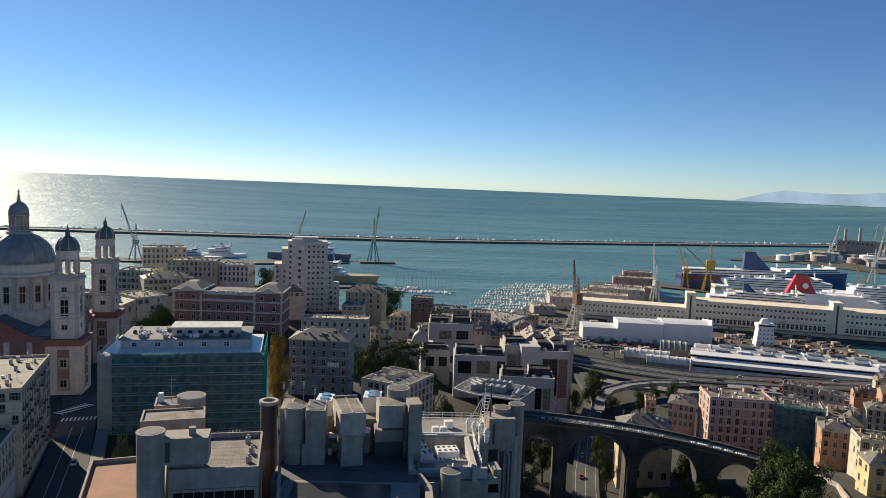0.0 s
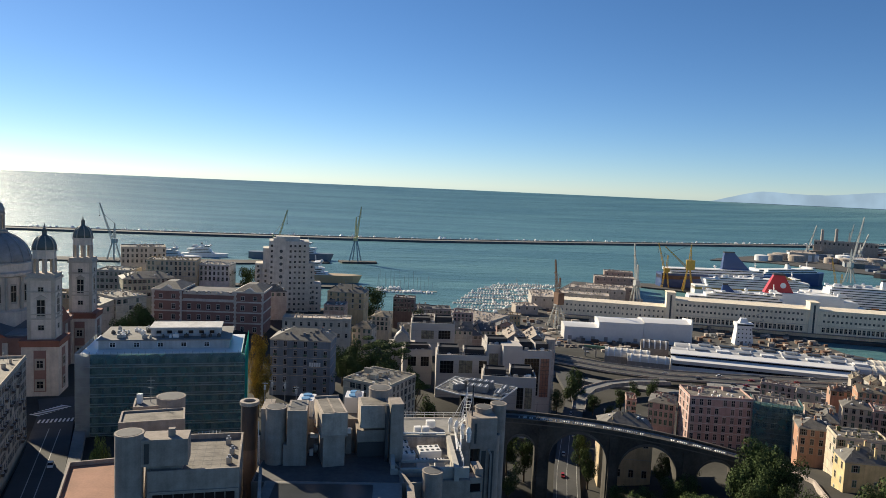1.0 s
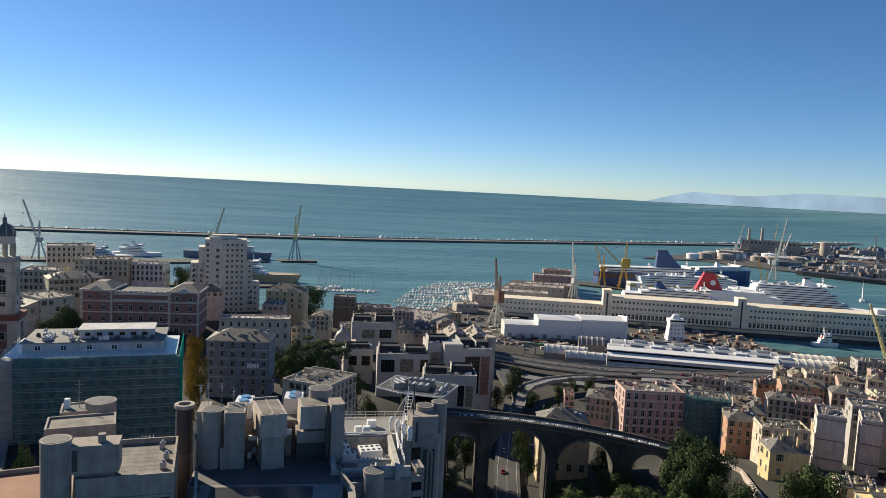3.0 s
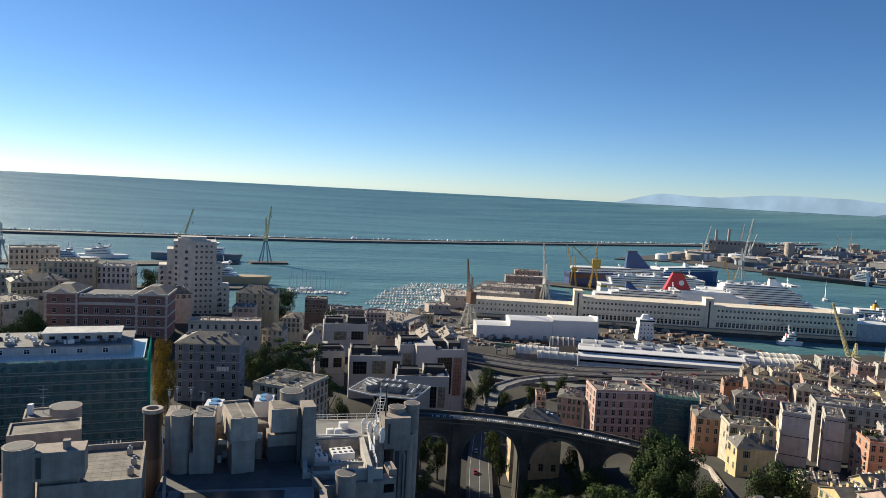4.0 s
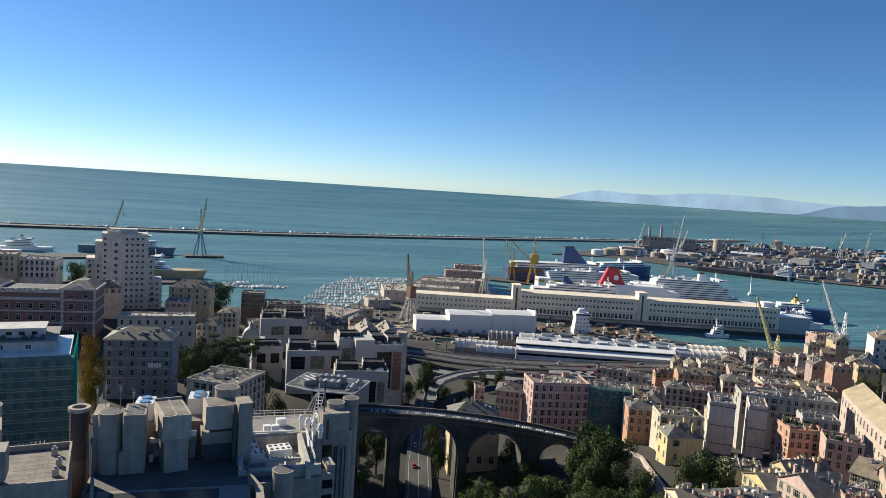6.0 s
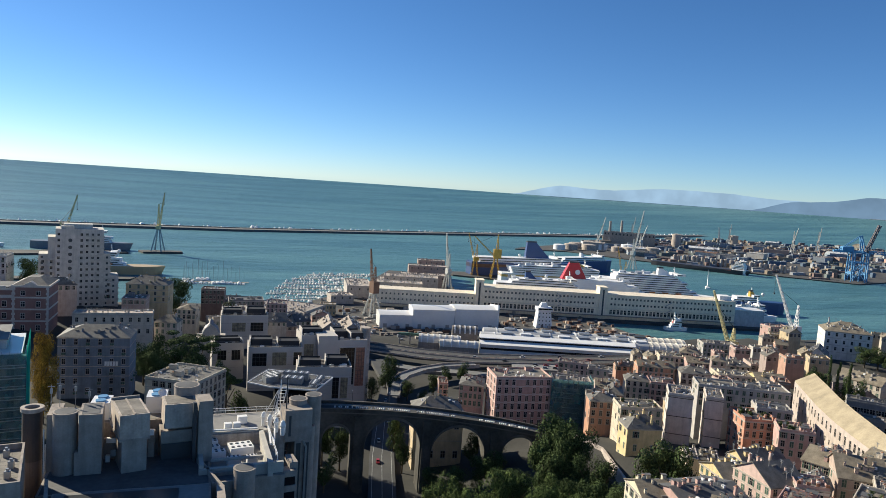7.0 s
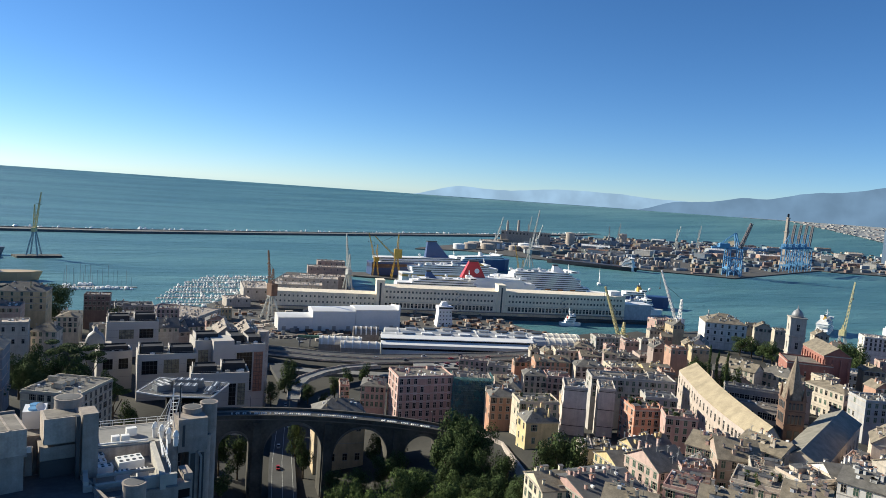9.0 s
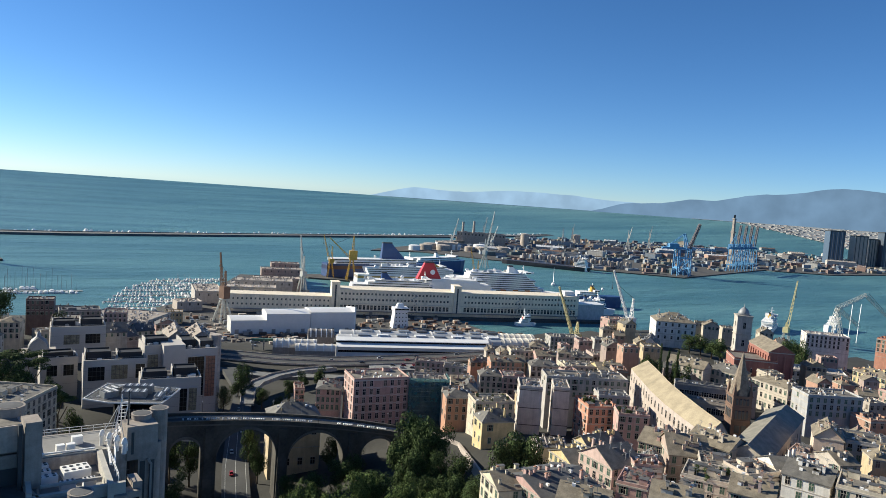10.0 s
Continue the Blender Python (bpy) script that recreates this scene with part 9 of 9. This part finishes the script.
tree(-16.3, 377.6, 55.0, 8, 'round', LEAF_DARK, 'dark leafy tree between the buildings', 'street trees')
tree(-37.6, 374.1, 51.8, 7, 'round', LEAF_DARK, 'dark leafy tree between the buildings', 'street trees')
tree(-20.3, 369.4, 51.5, 8, 'round', LEAF_DARK, 'dark leafy tree between the buildings', 'street trees')
tree(-163.9, 408.3, 70.0, 8, 'round', LEAF_DARK, 'dark leafy tree between the buildings', 'street trees')
tree(-158.1, 406.3, 68.5, 7, 'round', LEAF_DARK, 'dark leafy tree between the buildings', 'street trees')
tree(-166.5, 396.4, 67.6, 7, 'round', LEAF_DARK, 'dark leafy tree between the buildings', 'street trees')
tree(-161.9, 376.7, 66.6, 6, 'round', LEAF_DARK, 'dark leafy tree between the buildings', 'street trees')
tree(103.2, 440.1, 31.3, 7, 'round', LEAF_DARK, 'dark leafy tree between the buildings', 'street trees')
tree(97.3, 429.1, 29.7, 6, 'round', LEAF_DARK, 'dark leafy tree between the buildings', 'street trees')
tree(144.3, 447.3, 22.0, 5, 'round', LEAF_DARK, 'dark leafy tree between the buildings', 'street trees')
tree(155.3, 447.8, 25.3, 5, 'round', LEAF_DARK, 'dark leafy tree between the buildings', 'street trees')
tree(127.4, 421.1, 23.8, 5, 'round', LEAF_DARK, 'dark leafy tree between the buildings', 'street trees')
tree(85.3, 411.2, 25.1, 5, 'round', LEAF_DARK, 'dark leafy tree between the buildings', 'street trees')
tree(-3.5, 372.0, 49.0, 6, 'round', LEAF_DARK, 'dark leafy tree between the buildings', 'street trees')
tree(5.6, 330.0, 46.3, 6, 'round', LEAF_DARK, 'dark leafy tree between the buildings', 'street trees')
tree(-19.0, 331.5, 44.8, 6, 'round', LEAF_DARK, 'dark leafy tree between the buildings', 'street trees')
tree(-15.5, 365.7, 50.2, 7, 'round', LEAF_DARK, 'dark leafy tree between the buildings', 'street trees')
tree(-34.0, 370.4, 48.2, 7, 'round', LEAF_DARK, 'dark leafy tree between the buildings', 'street trees')
tree(-0.1, 560.0, 45.2, 7, 'round', LEAF_DARK, 'dark leafy tree between the buildings', 'street trees')
tree(108.9, 416.0, 21.1, 5, 'round', LEAF_DARK, 'dark leafy tree between the buildings', 'street trees')
tree(111.8, 394.5, 22.8, 4, 'round', LEAF_DARK, 'dark leafy tree between the buildings', 'street trees')
tree(-90.2, 194.1, 72.9, 2.6, 'round', LEAF, 'potted shrub on a roof terrace', 'roof plants')
tree(-88.4, 192.7, 71.3, 2.2, 'round', LEAF, 'potted shrub on a roof terrace', 'roof plants')
tree(-86.3, 191.5, 71.0, 2, 'round', LEAF, 'potted shrub on a roof terrace', 'roof plants')


# ---- more town houses between the larger ones ----
for p, q, n, rad in (((62, 240), (106, 500), 24, 12), ((99, 412), (175, 474), 10, 9), ((34, 291), (142, 281), 14, 9), ((-104, 140), (-150, 290), 16, 12), ((100, 532), (400, 484), 26, 18), ((90, 520), (380, 462), 22, 9),
                     ((286, 287), (236, 187), 12, 8), ((255, 168), (310, 205), 8, 10), ((270, 206), (272, 215), 2, 8), ((-200, 330), (-160, 335), 4, 38), ((300, 245), (300, 260), 2, 8), ((288, 192), (348, 238), 5, 15)):
    for i in range(n + 1):
        FOOT.append((p[0] + (q[0] - p[0]) * i / n, p[1] + (q[1] - p[1]) * i / n, rad))


def infill(count, zone, high, tones, roofs, label, rot, seed, size=(9, 16)):
    r = random.Random(seed)
    done = tries = 0
    while done < count and tries < 6000:
        tries += 1
        x, y = r.uniform(min(p[0] for p in zone), max(p[0] for p in zone)), r.uniform(min(p[1] for p in zone), max(p[1] for p in zone))
        w, d = r.uniform(*size), r.uniform(*size)
        if not inside(x, y, zone) or any(math.hypot(x - fx, y - fy) < fr + 0.36 * math.hypot(w, d) for fx, fy, fr in FOOT):
            continue
        done += 1
        kind = r.choice(("flat", "gablex", "hip", "gable"))
        house(x, y, ground_z(x, y), w, d, r.uniform(*high), rot + r.uniform(-14, 14), r.choice(tones), kind, TERRACE if kind == "flat" else r.choice(roofs), None, label, r.choice((GREEN_SHUTTER, BROWN_SHUTTER)), rows=1, chimneys=1, clutter=1 if kind == "flat" else 0, group="old town infill")


TOWN = [(0.5, 0.43, 0.32), (0.45, 0.28, 0.24), (0.52, 0.4, 0.22), (0.46, 0.4, 0.33), (0.4, 0.3, 0.26), (0.48, 0.26, 0.17), (0.48, 0.46, 0.42)]
infill(46, [(140, 110), (300, 60), (440, 150), (440, 290), (330, 320), (320, 230), (235, 175), (160, 200)], (13, 19), TOWN, (SLATE_WARM, SLATE_WARM, SLATE), "plastered old town house with sunlit slate roof", -30, 5, (7, 13))
infill(34, [(175, 310), (225, 300), (330, 320), (400, 360), (450, 470), (380, 470), (240, 440), (185, 400)], (14, 19), TOWN, (SLATE_WARM, SLATE), "tall plastered old town house with roof terraces", -22, 6, (7, 13))
infill(14, [(440, 330), (560, 280), (640, 260), (660, 380), (560, 500), (480, 520)], (12, 18), TOWN, (SLATE_WARM, SLATE), "old harbour town house on the hill", -40, 8)
infill(14, [(-330, 400), (-215, 400), (-205, 500), (-60, 500), (-40, 680), (-330, 680)], (14, 22), TOWN, (SLATE, SLATE_WARM), "apartment house on the hill above the sea", 8, 9, (12, 20))
infill(10, [(-30, 500), (120, 560), (60, 690), (-40, 690)], (10, 18), TOWN, (SLATE, BITUMEN), "plain house above the marina", 5, 10, (10, 18))


# ---- shrubs in roof gardens ----
for bx, by, bz, sx, sy, n in ((225.4, 249.7, 52.3, 6, 7, 14), (181.6, 274.1, 50.3, 8, 5, 8), (226.9, 227.8, 54.3, 5, 4, 6), (184.4, 149.5, 62.3, 6, 6, 6)):
    for i in range(n):
        ob = thing("roof_shrub", "dark green shrub on a roof terrace", "shrub", place(bx + RNG.uniform(-sx, sx), by + RNG.uniform(-sy, sy), bz, RNG.uniform(0, 360)), "roof garden shrubs")
        me = CROWN_BY_MAT.get(("round", i % 4, LEAF_DARK.name)) or CROWN_BY_MAT[next(iter(CROWN_BY_MAT))]
        k = RNG.uniform(0.7, 1.5)
        again("crown", me, ob, pose(0, 0, k * 0.8) @ Matrix.Diagonal((k, k, k, 1)))
        part("pot", Shape().cyl(0, 0, -0.2, 0.5, 0.3, 0.35, 8), TERRACOTTA, ob)
